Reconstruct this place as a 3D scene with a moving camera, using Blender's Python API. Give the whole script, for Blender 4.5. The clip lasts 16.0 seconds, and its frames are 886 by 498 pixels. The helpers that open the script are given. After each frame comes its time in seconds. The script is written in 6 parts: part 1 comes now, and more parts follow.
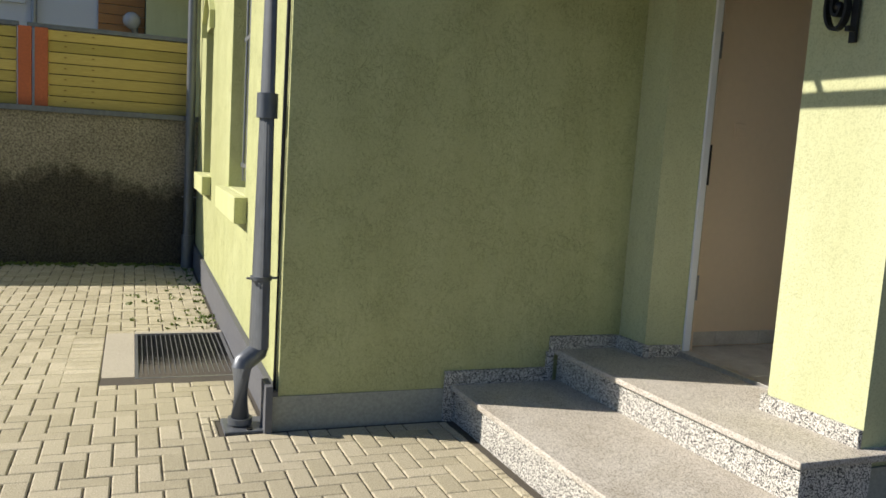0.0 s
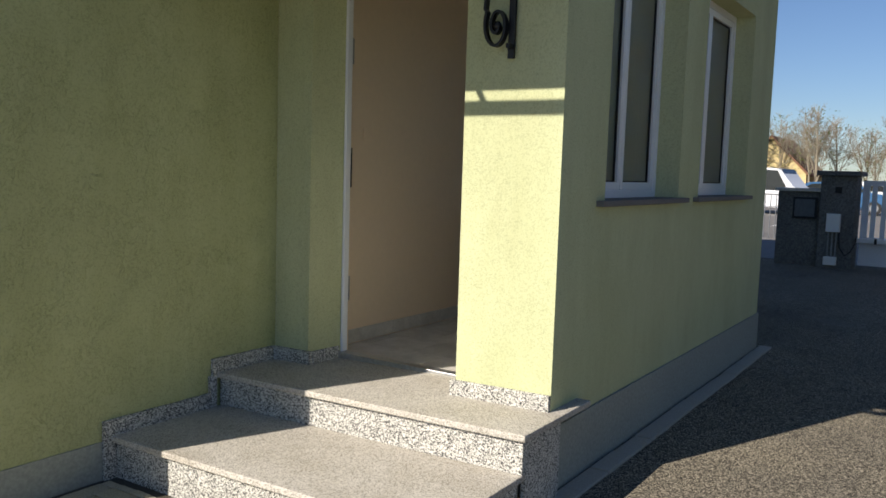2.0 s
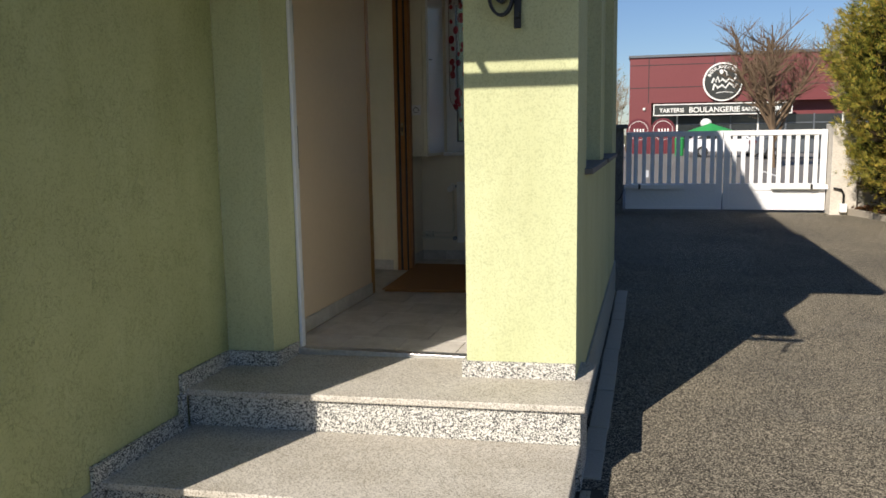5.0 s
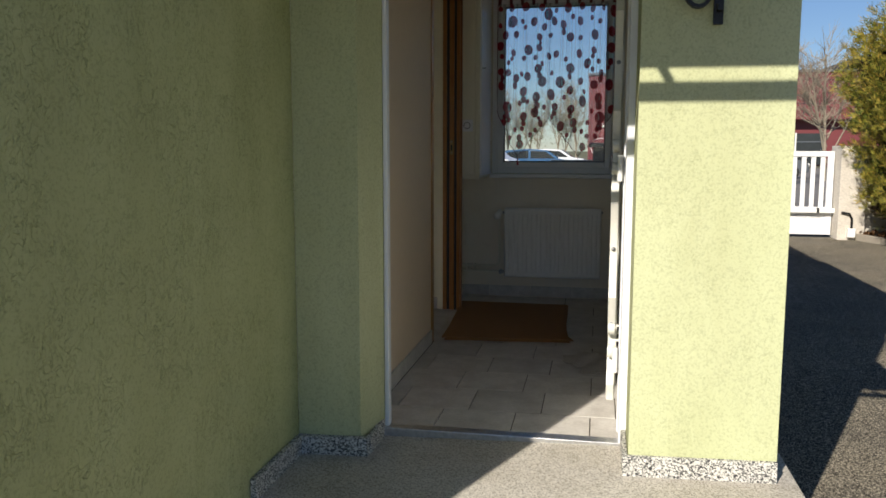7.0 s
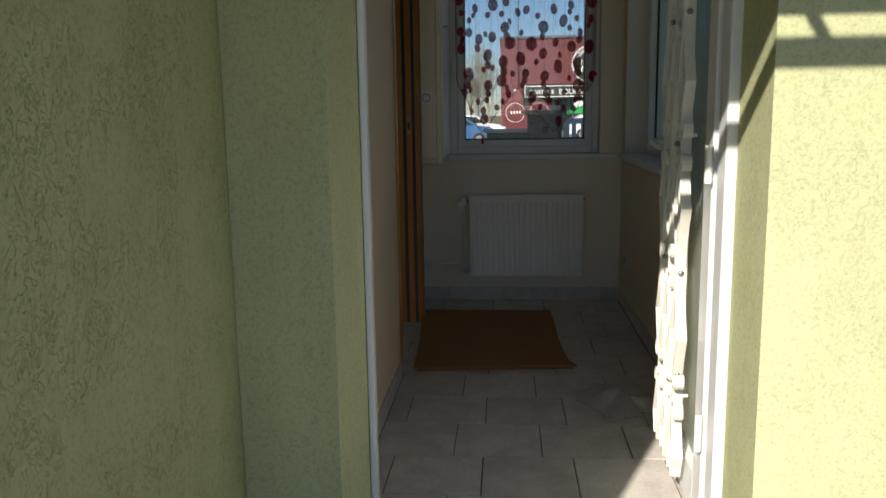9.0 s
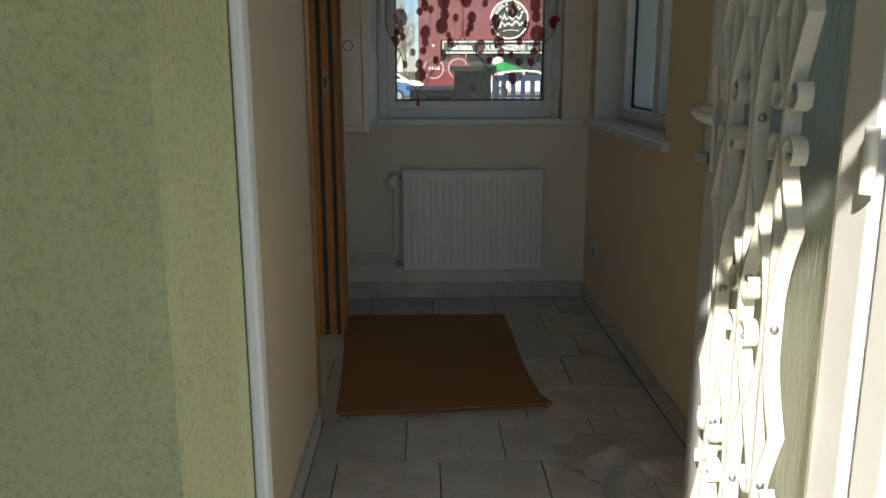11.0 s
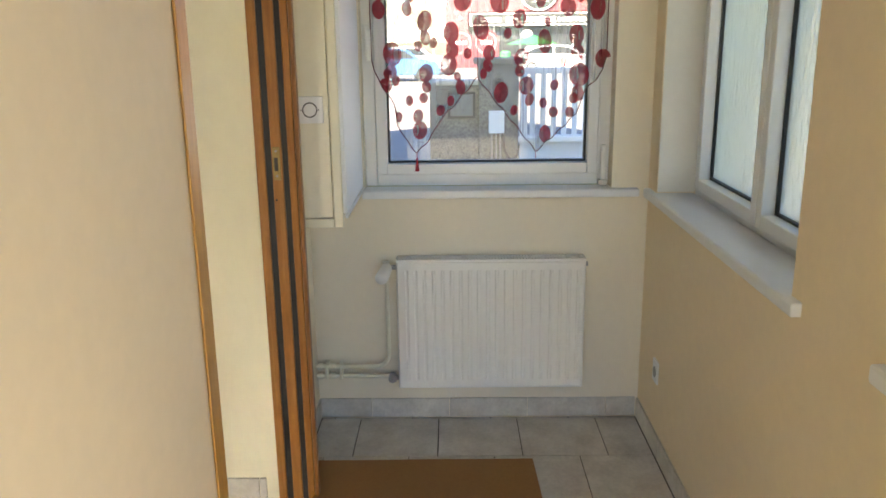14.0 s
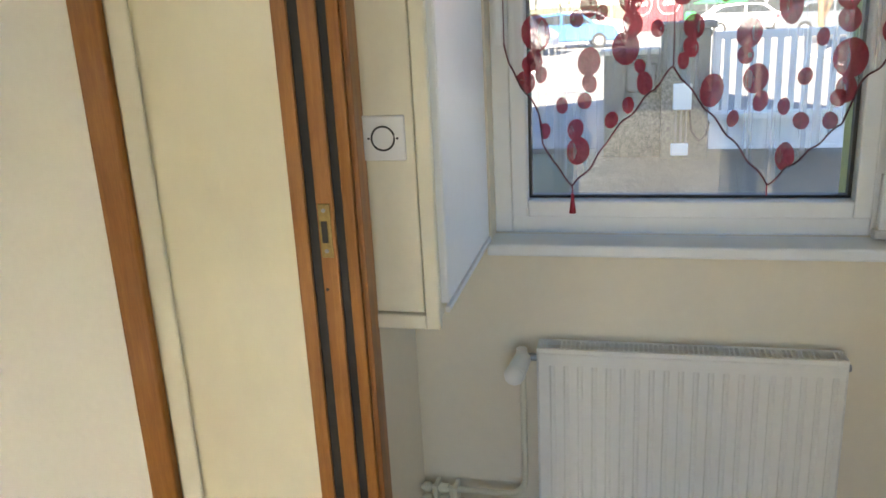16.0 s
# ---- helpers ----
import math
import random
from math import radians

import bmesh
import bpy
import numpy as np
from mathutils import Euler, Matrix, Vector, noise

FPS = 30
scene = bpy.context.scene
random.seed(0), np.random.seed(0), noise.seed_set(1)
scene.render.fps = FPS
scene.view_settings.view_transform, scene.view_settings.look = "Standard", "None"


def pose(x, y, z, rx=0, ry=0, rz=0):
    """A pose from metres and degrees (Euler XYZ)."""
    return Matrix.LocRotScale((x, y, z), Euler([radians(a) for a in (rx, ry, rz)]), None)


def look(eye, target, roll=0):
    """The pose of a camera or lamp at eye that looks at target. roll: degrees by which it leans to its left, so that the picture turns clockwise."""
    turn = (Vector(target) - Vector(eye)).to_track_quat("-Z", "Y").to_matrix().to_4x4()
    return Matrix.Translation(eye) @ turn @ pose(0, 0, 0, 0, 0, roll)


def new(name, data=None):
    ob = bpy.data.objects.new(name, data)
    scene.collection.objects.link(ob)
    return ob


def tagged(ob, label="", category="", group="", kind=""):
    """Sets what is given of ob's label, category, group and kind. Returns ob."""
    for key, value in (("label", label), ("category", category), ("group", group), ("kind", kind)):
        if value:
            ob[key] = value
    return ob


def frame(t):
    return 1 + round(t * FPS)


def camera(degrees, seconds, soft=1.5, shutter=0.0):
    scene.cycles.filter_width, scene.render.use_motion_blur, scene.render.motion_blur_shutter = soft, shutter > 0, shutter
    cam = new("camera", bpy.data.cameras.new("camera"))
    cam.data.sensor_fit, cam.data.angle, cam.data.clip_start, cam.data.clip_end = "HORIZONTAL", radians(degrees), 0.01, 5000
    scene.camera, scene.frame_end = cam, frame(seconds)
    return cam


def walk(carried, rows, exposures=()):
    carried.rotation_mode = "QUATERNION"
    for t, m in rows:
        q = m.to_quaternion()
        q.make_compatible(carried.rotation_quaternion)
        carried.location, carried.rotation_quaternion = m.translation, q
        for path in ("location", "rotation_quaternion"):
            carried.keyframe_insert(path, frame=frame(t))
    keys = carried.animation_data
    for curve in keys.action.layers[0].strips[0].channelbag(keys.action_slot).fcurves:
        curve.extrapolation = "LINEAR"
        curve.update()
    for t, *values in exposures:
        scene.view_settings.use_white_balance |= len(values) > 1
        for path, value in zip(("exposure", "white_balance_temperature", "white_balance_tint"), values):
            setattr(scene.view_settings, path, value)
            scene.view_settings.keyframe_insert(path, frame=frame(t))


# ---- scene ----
cam = camera(57.6, 16.0, soft=1.6)
PATH = [
    (0, (0.066, 0.043, 1.391), (0.788, 1.893, 1.152), 3.6),
    (0.5, (-0.047, 0.259, 1.388), (0.97, 1.967, 1.172), 3.3),
    (1, (-0.187, 0.415, 1.399), (1.055, 1.969, 1.194), 2.6),
    (1.5, (-0.374, 0.545, 1.407), (1.049, 1.938, 1.212), 1.1),
    (2, (-0.485, 0.709, 1.413), (1.174, 1.808, 1.218), 1.8),
    (2.5, (-0.638, 0.888, 1.421), (1.184, 1.689, 1.228), 1.5),
    (3, (-0.802, 1.031, 1.423), (1.149, 1.414, 1.201), 0.2),
    (3.5, (-0.85, 1.213, 1.427), (1.132, 1.35, 1.199), 0.3),
    (4, (-0.931, 1.412, 1.431), (1.051, 1.519, 1.192), -0.1),
    (4.5, (-0.984, 1.656, 1.444), (0.97, 1.983, 1.173), -0.7),
    (5, (-0.85, 1.898, 1.461), (1.068, 2.392, 1.181), -0.9),
    (5.2, (-0.792, 1.956, 1.488), (1.111, 2.506, 1.21), -0.4),
    (7.3, (-0.026, 2.985, 1.516), (1.94, 3.252, 1.285), 0.3),
    (7.5, (0.062, 3.082, 1.521), (2.042, 3.249, 1.294), 0.4),
    (8, (0.302, 3.219, 1.511), (2.278, 3.348, 1.231), 0.3),
    (8.5, (0.525, 3.258, 1.585), (2.494, 3.424, 1.280), -0.8),
    (8.7, (0.640, 3.262, 1.582), (2.607, 3.436, 1.262), -0.9),
    (10.8, (1.763, 3.399, 1.567), (3.714, 3.362, 1.13), -0.2),
    (11, (1.831, 3.402, 1.567), (3.782, 3.355, 1.129), -0.1),
    (11.5, (2.069, 3.401, 1.664), (4.019, 3.31, 1.232), 0.4),
    (12, (2.22, 3.421, 1.708), (4.164, 3.319, 1.25), -0.0),
    (12.5, (2.345, 3.403, 1.728), (4.287, 3.272, 1.266), -0.5),
    (13, (2.586, 3.32, 1.78), (4.529, 3.217, 1.317), -0.7),
    (13.5, (2.76, 3.299, 1.855), (4.702, 3.282, 1.377), -0.6),
    (14, (2.974, 3.294, 1.871), (4.909, 3.319, 1.364), -0.7),
    (14.5, (3.224, 3.287, 1.844), (5.152, 3.341, 1.315), -1.0),
    (15, (3.515, 3.317, 1.873), (5.435, 3.453, 1.33), -1.3),
    (15.5, (3.804, 3.348, 1.878), (5.713, 3.555, 1.318), -1.5),
    (16, (4.063, 3.295, 1.881), (5.928, 3.74, 1.311), -3.0),
]
EXPOSURES = [(t, e, k, tint) for t, e, k, tint in ((0, 0.08, 6700, 13), (2.0, 0.04, 6700, 13), (5.0, 0.0, 6750, 13), (7.3, -0.06, 6650, 12), (8.7, 0.06, 6700, 12), (10.8, 0.5, 6950, 10), (11.15, 0.9, 7000, 10), (11.6, 1.42, 7350, 12), (12.1, 2.05, 7550, 14), (12.6, 2.0, 7750, 15), (13.05, 2.1, 7800, 15), (13.45, 2.75, 7750, 15), (14.0, 3.03, 7550, 15), (14.8, 3.12, 7350, 15), (15.4, 3.08, 7300, 15), (16, 2.98, 7250, 14))]
walk(cam, [(t, look(eye, target, roll)) for t, eye, target, roll in PATH], EXPOSURES)

# ---- light: low spring sun from the west-north-west, clear sky ----
SUN_WAY = Vector((0.923, -0.384, -0.647)).normalized()
world = bpy.data.worlds.new("world")
scene.world = world
world.use_nodes = True
wn = world.node_tree.nodes
sky = wn.new("ShaderNodeTexSky")
sky.sky_type = "NISHITA"
sky.sun_disc = False
sky.sun_elevation = radians(32.9)
sky.sun_rotation = math.atan2(-0.923, 0.384)
sky.air_density, sky.dust_density, sky.ozone_density = 1.0, 0.12, 2.8
wn["Background"].inputs["Strength"].default_value = 0.075
clear = wn.new("ShaderNodeMix")
clear.data_type, clear.blend_type = "RGBA", "MULTIPLY"
clear.inputs["Factor"].default_value = 1.0
clear.inputs[7].default_value = (0.84, 0.985, 1.22, 1)
world.node_tree.links.new(sky.outputs["Color"], clear.inputs[6])
world.node_tree.links.new(clear.outputs[2], wn["Background"].inputs["Color"])
sun = new("sun", bpy.data.lights.new("sun", "SUN"))
sun.data.energy, sun.data.angle, sun.data.color = 6.4, radians(0.55), (1.0, 0.95, 0.86)
sun.matrix_world = look((0, 0, 30), Vector((0, 0, 30)) + SUN_WAY)


# ---- materials ----
def lin(r, g, b):
    """sRGB 0-255 to linear."""
    return tuple(((c / 255 + 0.055) / 1.055) ** 2.4 if c > 10 else c / 255 / 12.92 for c in (r, g, b))


class Mat:
    def __init__(self, name):
        self.m = bpy.data.materials.new(name)
        self.m.use_nodes = True
        self.t = self.m.node_tree
        self.b = self.t.nodes["Principled BSDF"]
        self.co = None

    def node(self, kind, **inputs):
        n = self.t.nodes.new(kind)
        for k, v in inputs.items():
            n.inputs[k.replace("_", " ")].default_value = v
        return n

    def link(self, a, b):
        self.t.links.new(a, b)

    def coord(self, scale=(1, 1, 1)):
        if self.co is None:
            self.co = self.node("ShaderNodeTexCoord")
        mp = self.node("ShaderNodeMapping")
        mp.inputs["Scale"].default_value = scale
        self.link(self.co.outputs["Object"], mp.inputs["Vector"])
        return mp.outputs["Vector"]

    def noise(self, scale, detail=4.0, rough=0.55, stretch=(1, 1, 1), distort=0.0):
        n = self.node("ShaderNodeTexNoise", Scale=scale, Detail=detail, Roughness=rough, Distortion=distort)
        self.link(self.coord(stretch), n.inputs["Vector"])
        return n.outputs["Fac"]

    def voronoi(self, scale, stretch=(1, 1, 1), out="Color", rnd=1.0):
        n = self.node("ShaderNodeTexVoronoi", Scale=scale, Randomness=rnd)
        self.link(self.coord(stretch), n.inputs["Vector"])
        return n.outputs[out]

    def ramp(self, fac, stops):
        n = self.node("ShaderNodeValToRGB")
        el = n.color_ramp.elements
        while len(el) < len(stops):
            el.new(0.5)
        for e, (p, c) in zip(el, stops):
            e.position = p
            e.color = (*c, 1) if len(c) == 3 else c
        self.link(fac, n.inputs["Fac"])
        return n.outputs["Color"]

    def mix(self, fac, a, b, mode="MIX"):
        n = self.node("ShaderNodeMix")
        n.data_type, n.blend_type = "RGBA", mode
        for k, v in (("Factor", fac), ("A", a), ("B", b)):
            sock = [i for i in n.inputs if i.name == k and i.enabled][0] if k == "Factor" else [i for i in n.inputs if i.name == k and i.type == "RGBA"][0]
            if isinstance(v, (int, float)):
                sock.default_value = v
            elif isinstance(v, tuple):
                sock.default_value = (*v, 1)
            else:
                self.link(v, sock)
        return [o for o in n.outputs if o.type == "RGBA"][0]

    def bump(self, height, strength, dist=0.01, before=None):
        n = self.node("ShaderNodeBump", Strength=strength, Distance=dist)
        self.link(height, n.inputs["Height"])
        if before is not None:
            self.link(before, n.inputs["Normal"])
        return n.outputs["Normal"]

    def rand(self):
        return self.node("ShaderNodeObjectInfo").outputs["Random"]

    def island(self):
        return self.node("ShaderNodeNewGeometry").outputs["Random Per Island"]

    def done(self, color=None, rough=0.6, normal=None, metal=0.0, spec=0.5):
        for k, v in (("Base Color", color), ("Roughness", rough), ("Metallic", metal), ("Specular IOR Level", spec), ("Normal", normal)):
            if v is None:
                continue
            if isinstance(v, (int, float)):
                self.b.inputs[k].default_value = v
            elif isinstance(v, tuple):
                self.b.inputs[k].default_value = (*v, 1)
            else:
                self.link(v, self.b.inputs[k])
        return self.m


def plain(name, c1, c2, rough=0.5, big=1.5, small=40.0, bump=0.15, dist=0.002, metal=0.0, spec=0.5, stretch=(1, 1, 1), amount=0.25):
    """Two-scale mottled paint, wood or metal between two close colours."""
    m = Mat(name)
    base = m.mix(m.noise(big, 5, 0.6, stretch), c1, c2)
    fine = m.ramp(m.noise(small, 3, 0.6, stretch), [(0.3, (1 - amount,) * 3), (0.7, (1, 1, 1))])
    col = m.mix(1.0, base, fine, "MULTIPLY")
    nrm = m.bump(m.noise(small * 1.7, 3, 0.6, stretch), bump, dist)
    return m.done(col, rough, nrm, metal, spec)


def stucco(name, c1, c2, relief=1.0, worms=1.0):
    m = Mat(name)
    base = m.mix(m.ramp(m.noise(0.9, 6, 0.65), [(0.3, (0, 0, 0)), (0.7, (1, 1, 1))]), c1, c2)
    streak = m.ramp(m.noise(2.2, 5, 0.7, (1, 1, 0.25)), [(0.35, (0.88, 0.87, 0.84)), (0.6, (1, 1, 1))])
    col = m.mix(1.0, base, streak, "MULTIPLY")
    speck = m.ramp(m.noise(120, 3, 0.6), [(0.36, (0.84,) * 3), (0.5, (1, 1, 1))])
    col = m.mix(1.0, col, speck, "MULTIPLY")
    # trowelled render: flat plateaus that break off in crooked little ledges, and pits dragged by the float
    field = m.noise(27, 5, 0.62, (1, 1, 0.8), 1.1)
    ledge = m.ramp(field, [(0.475, (0, 0, 0)), (0.505, (1, 1, 1))])
    upper = m.ramp(field, [(0.60, (0, 0, 0)), (0.625, (1, 1, 1))])
    patch = m.ramp(m.noise(5.5, 4, 0.6), [(0.40, (0, 0, 0)), (0.56, (1, 1, 1))])
    ledge = m.mix(patch, (0.5, 0.5, 0.5), m.mix(0.5, ledge, upper))
    pit = m.ramp(m.noise(64, 3, 0.6, (1, 1, 0.55), 0.8), [(0.28, (0, 0, 0)), (0.34, (1, 1, 1))])
    # relief shade painted as dark lines along the broken edges
    edge = m.ramp(field, [(0.455, (1, 1, 1)), (0.480, (0.70, 0.71, 0.68)), (0.505, (1, 1, 1))])
    col = m.mix(m.ramp(patch, [(0.0, (0.15,) * 3), (1.0, (worms * 0.75,) * 3)]), col, m.mix(1.0, col, edge, "MULTIPLY"))
    n1 = m.bump(m.noise(170, 4, 0.7), 0.5, 0.003 * relief)
    n2 = m.bump(pit, 0.3, 0.0015 * worms, n1)
    n3 = m.bump(ledge, min(1.0, 0.7 * worms), 0.005 * worms, n2)
    return m.done(col, 0.92, n3, 0, 0.15)


M_STUCCO = stucco("green_render", (0.54, 0.57, 0.325), (0.60, 0.62, 0.375), 0.95, 0.62)
# Same paint as M_STUCCO, coarser, coloured darker to deepen the south wall's shade.
M_STUCCO_ROUGH_DARK = stucco("coarse_darkened_green_render", (0.46, 0.485, 0.235), (0.515, 0.535, 0.28), 1.0, 1.1)
M_STUCCO_TRIM = stucco("pale_green_render", (0.54, 0.57, 0.28), (0.60, 0.62, 0.33), 0.5, 0.4)
M_PLINTH = plain("grey_plinth_paint", (0.32, 0.335, 0.285), (0.41, 0.42, 0.36), 0.85, 1.2, 60, 0.4, 0.004)
M_PLINTH_DARK = plain("dark_grey_plinth", (0.10, 0.105, 0.115), (0.15, 0.155, 0.165), 0.75, 1.5, 50, 0.3, 0.004)


def granite(name, lift=1.2):
    m = Mat(name)
    cells = m.voronoi(230)
    bw = m.node("ShaderNodeRGBToBW")
    m.link(cells, bw.inputs["Color"])
    col = m.ramp(bw.outputs["Val"], [(0.26, (0.07, 0.068, 0.065)), (0.36, (0.30 * lift, 0.285 * lift, 0.26 * lift)), (0.55, (0.46 * lift, 0.43 * lift, 0.38 * lift)), (0.75, (0.62 * lift, 0.59 * lift, 0.54 * lift))])
    col = m.mix(0.5, col, m.mix(m.noise(1.6, 5, 0.65), (0.45, 0.41, 0.335), (0.60, 0.555, 0.465)))
    dirt = m.ramp(m.noise(3.5, 6, 0.7), [(0.3, (0.80, 0.78, 0.74)), (0.62, (1, 1, 1))])
    return m.done(m.mix(1.0, col, dirt, "MULTIPLY"), 0.72, m.bump(m.noise(260, 2), 0.25, 0.002), 0, 0.35)


def granite_coarse(name):
    m = Mat(name)
    cells = m.voronoi(225)
    bw = m.node("ShaderNodeRGBToBW")
    m.link(cells, bw.inputs["Color"])
    col = m.ramp(bw.outputs["Val"], [(0.30, (0.04, 0.04, 0.041)), (0.40, (0.22, 0.215, 0.195)), (0.52, (0.50, 0.485, 0.43)), (0.75, (0.70, 0.68, 0.61))])
    return m.done(col, 0.6, m.bump(m.noise(220, 2), 0.2, 0.002), 0, 0.4)


M_TREAD = granite("flamed_granite_tread")
M_RISER = granite_coarse("speckled_granite")


def paver_mat(name, per_object):
    m = Mat(name)
    r = m.rand() if per_object else m.island()
    tint = m.ramp(r, [(0.0, (0.50, 0.455, 0.325)), (0.5, (0.55, 0.50, 0.365)), (1.0, (0.62, 0.565, 0.42))])
    grain = m.ramp(m.noise(150, 3, 0.75), [(0.34, (0.58, 0.57, 0.54)), (0.64, (1.12,) * 3)])
    stain = m.ramp(m.noise(1.3, 6, 0.7), [(0.30, (0.78, 0.77, 0.74)), (0.6, (1, 1, 1))])
    col = m.mix(1.0, m.mix(1.0, tint, grain, "MULTIPLY"), stain, "MULTIPLY")
    return m.done(col, 0.9, m.bump(m.noise(240, 3, 0.7), 0.4, 0.003), 0, 0.25)


M_PAVER = paver_mat("concrete_paver", True)
M_PAVER_REST = paver_mat("concrete_paver_field", False)
M_JOINT = plain("sand_joint", (0.06, 0.052, 0.04), (0.11, 0.095, 0.072), 0.95, 3, 120, 0.5, 0.004)
M_CONCRETE = plain("pale_concrete", (0.42, 0.38, 0.30), (0.52, 0.475, 0.385), 0.9, 2.0, 90, 0.4, 0.003)


def asphalt(name):
    m = Mat(name)
    def stones(scale):
        bw = m.node("ShaderNodeRGBToBW")
        m.link(m.voronoi(scale), bw.inputs["Color"])
        return bw.outputs["Val"]
    col = m.ramp(stones(165), [(0.34, (0.020, 0.019, 0.018)), (0.50, (0.095, 0.086, 0.068)), (0.63, (0.32, 0.285, 0.215)), (0.78, (0.78, 0.69, 0.52))])
    fine = m.ramp(stones(260), [(0.30, (0.03, 0.029, 0.026)), (0.60, (0.15, 0.134, 0.105)), (0.80, (0.40, 0.36, 0.28))])
    col = m.mix(0.5, col, fine)
    wear = m.ramp(m.noise(0.55, 7, 0.65), [(0.35, (0.72, 0.72, 0.73)), (0.65, (1.12, 1.09, 1.03))])
    dust = m.ramp(m.noise(1.5, 5, 0.6, (1, 0.5, 1)), [(0.60, (0, 0, 0)), (0.76, (0.5,) * 3)])
    col = m.mix(1.0, col, wear, "MULTIPLY")
    col = m.mix(dust, col, (0.25, 0.232, 0.20))
    n1 = m.bump(m.voronoi(165, out="Distance"), 0.5, 0.004)
    return m.done(col, 0.95, m.bump(m.noise(12, 3), 0.25, 0.008, n1), 0, 0.06)


M_ASPHALT = asphalt("asphalt")
M_ROAD = plain("light_road_asphalt", (0.16, 0.15, 0.14), (0.24, 0.225, 0.205), 0.9, 0.2, 8, 0.2, 0.01)
M_SOIL = plain("dry_soil_and_needles", (0.10, 0.055, 0.032), (0.20, 0.125, 0.075), 0.95, 3, 60, 0.8, 0.02)
M_GRASS = plain("rough_ground", (0.10, 0.115, 0.05), (0.17, 0.15, 0.085), 0.95, 0.4, 6, 0.6, 0.02)
M_KERB = plain("old_concrete_kerb", (0.30, 0.26, 0.20), (0.45, 0.40, 0.32), 0.9, 3, 70, 0.5, 0.005)
M_WALLPAINT = plain("cream_wall_paint", (0.80, 0.72, 0.57), (0.82, 0.745, 0.60), 0.55, 1.1, 30, 0.12, 0.003, amount=0.03)
M_PEACH = plain("peach_wall_paint", (0.76, 0.60, 0.42), (0.80, 0.64, 0.46), 0.6, 0.9, 26, 0.18, 0.003, amount=0.04)
M_TAN = plain("tan_wall_paint", (0.80, 0.66, 0.455), (0.84, 0.70, 0.49), 0.62, 1.0, 28, 0.15, 0.003, amount=0.04)
M_CREAM_GLOSS = plain("cream_trowelled_wall", (0.74, 0.68, 0.50), (0.79, 0.73, 0.55), 0.28, 1.6, 14, 0.35, 0.004, amount=0.05, stretch=(1, 1, 0.6))
M_CEILING = plain("white_ceiling", (0.78, 0.76, 0.70), (0.81, 0.79, 0.74), 0.8, 1.5, 40, 0.1, 0.002, amount=0.03)
M_WHITE = plain("white_plastic", (0.76, 0.77, 0.78), (0.80, 0.81, 0.81), 0.32, 1.2, 30, 0.03, 0.001, amount=0.03)
M_WHITE_METAL = plain("white_enamel", (0.80, 0.79, 0.74), (0.84, 0.83, 0.79), 0.30, 1.5, 50, 0.05, 0.001, amount=0.03)
M_IVORY = plain("ivory_paint", (0.74, 0.70, 0.55), (0.78, 0.745, 0.61), 0.4, 1.6, 40, 0.08, 0.002, amount=0.04)
M_IRON_WHITE = plain("ivory_painted_iron", (0.77, 0.755, 0.66), (0.82, 0.805, 0.72), 0.33, 6, 90, 0.2, 0.002, amount=0.08)
M_IRON = plain("black_wrought_iron", (0.010, 0.010, 0.011), (0.022, 0.021, 0.020), 0.45, 8, 120, 0.4, 0.002, 0.3)
M_RUBBER = plain("black_seal", (0.008, 0.008, 0.009), (0.014, 0.014, 0.015), 0.5, 4, 60, 0.1, 0.001)
M_ZINC = plain("slate_grey_zinc", (0.125, 0.14, 0.155), (0.17, 0.185, 0.20), 0.42, 1.4, 35, 0.1, 0.001, 0.35, stretch=(1, 1, 0.3))
M_STEEL = plain("galvanised_steel", (0.30, 0.31, 0.32), (0.42, 0.43, 0.44), 0.42, 6, 60, 0.1, 0.001, 0.8)
M_BRASS = plain("worn_brass", (0.42, 0.30, 0.12), (0.30, 0.22, 0.10), 0.4, 20, 160, 0.2, 0.001, 0.9)
M_ALU = plain("aluminium", (0.62, 0.62, 0.61), (0.70, 0.70, 0.69), 0.35, 3, 50, 0.1, 0.001, 0.9)
M_SILL = plain("grey_stone_sill", (0.15, 0.14, 0.13), (0.21, 0.195, 0.18), 0.8, 3, 80, 0.3, 0.003)
M_ROOF = plain("brown_roof_tiles", (0.22, 0.10, 0.06), (0.30, 0.15, 0.09), 0.85, 2, 30, 0.4, 0.01)
M_CARDBOARD = plain("brown_cardboard", (0.28, 0.132, 0.040), (0.33, 0.162, 0.052), 0.8, 2.0, 90, 0.15, 0.001, amount=0.10)
M_CLOTH = plain("grey_beige_cloth", (0.55, 0.50, 0.43), (0.66, 0.61, 0.54), 0.95, 12, 160, 0.6, 0.003)
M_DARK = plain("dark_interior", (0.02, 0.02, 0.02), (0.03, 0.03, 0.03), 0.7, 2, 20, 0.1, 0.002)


def wood(name, c1, c2, rough=0.35, axis=2):
    m = Mat(name)
    st = [9.0, 9.0, 9.0]
    st[axis] = 0.7
    g = m.noise(6, 6, 0.6, tuple(st), 0.6)
    col = m.ramp(g, [(0.3, c1), (0.7, c2)])
    fine = m.ramp(m.noise(40, 4, 0.7, tuple(st)), [(0.35, (0.84,) * 3), (0.6, (1, 1, 1))])
    return m.done(m.mix(1.0, col, fine, "MULTIPLY"), rough, m.bump(g, 0.1, 0.002), 0, 0.45)


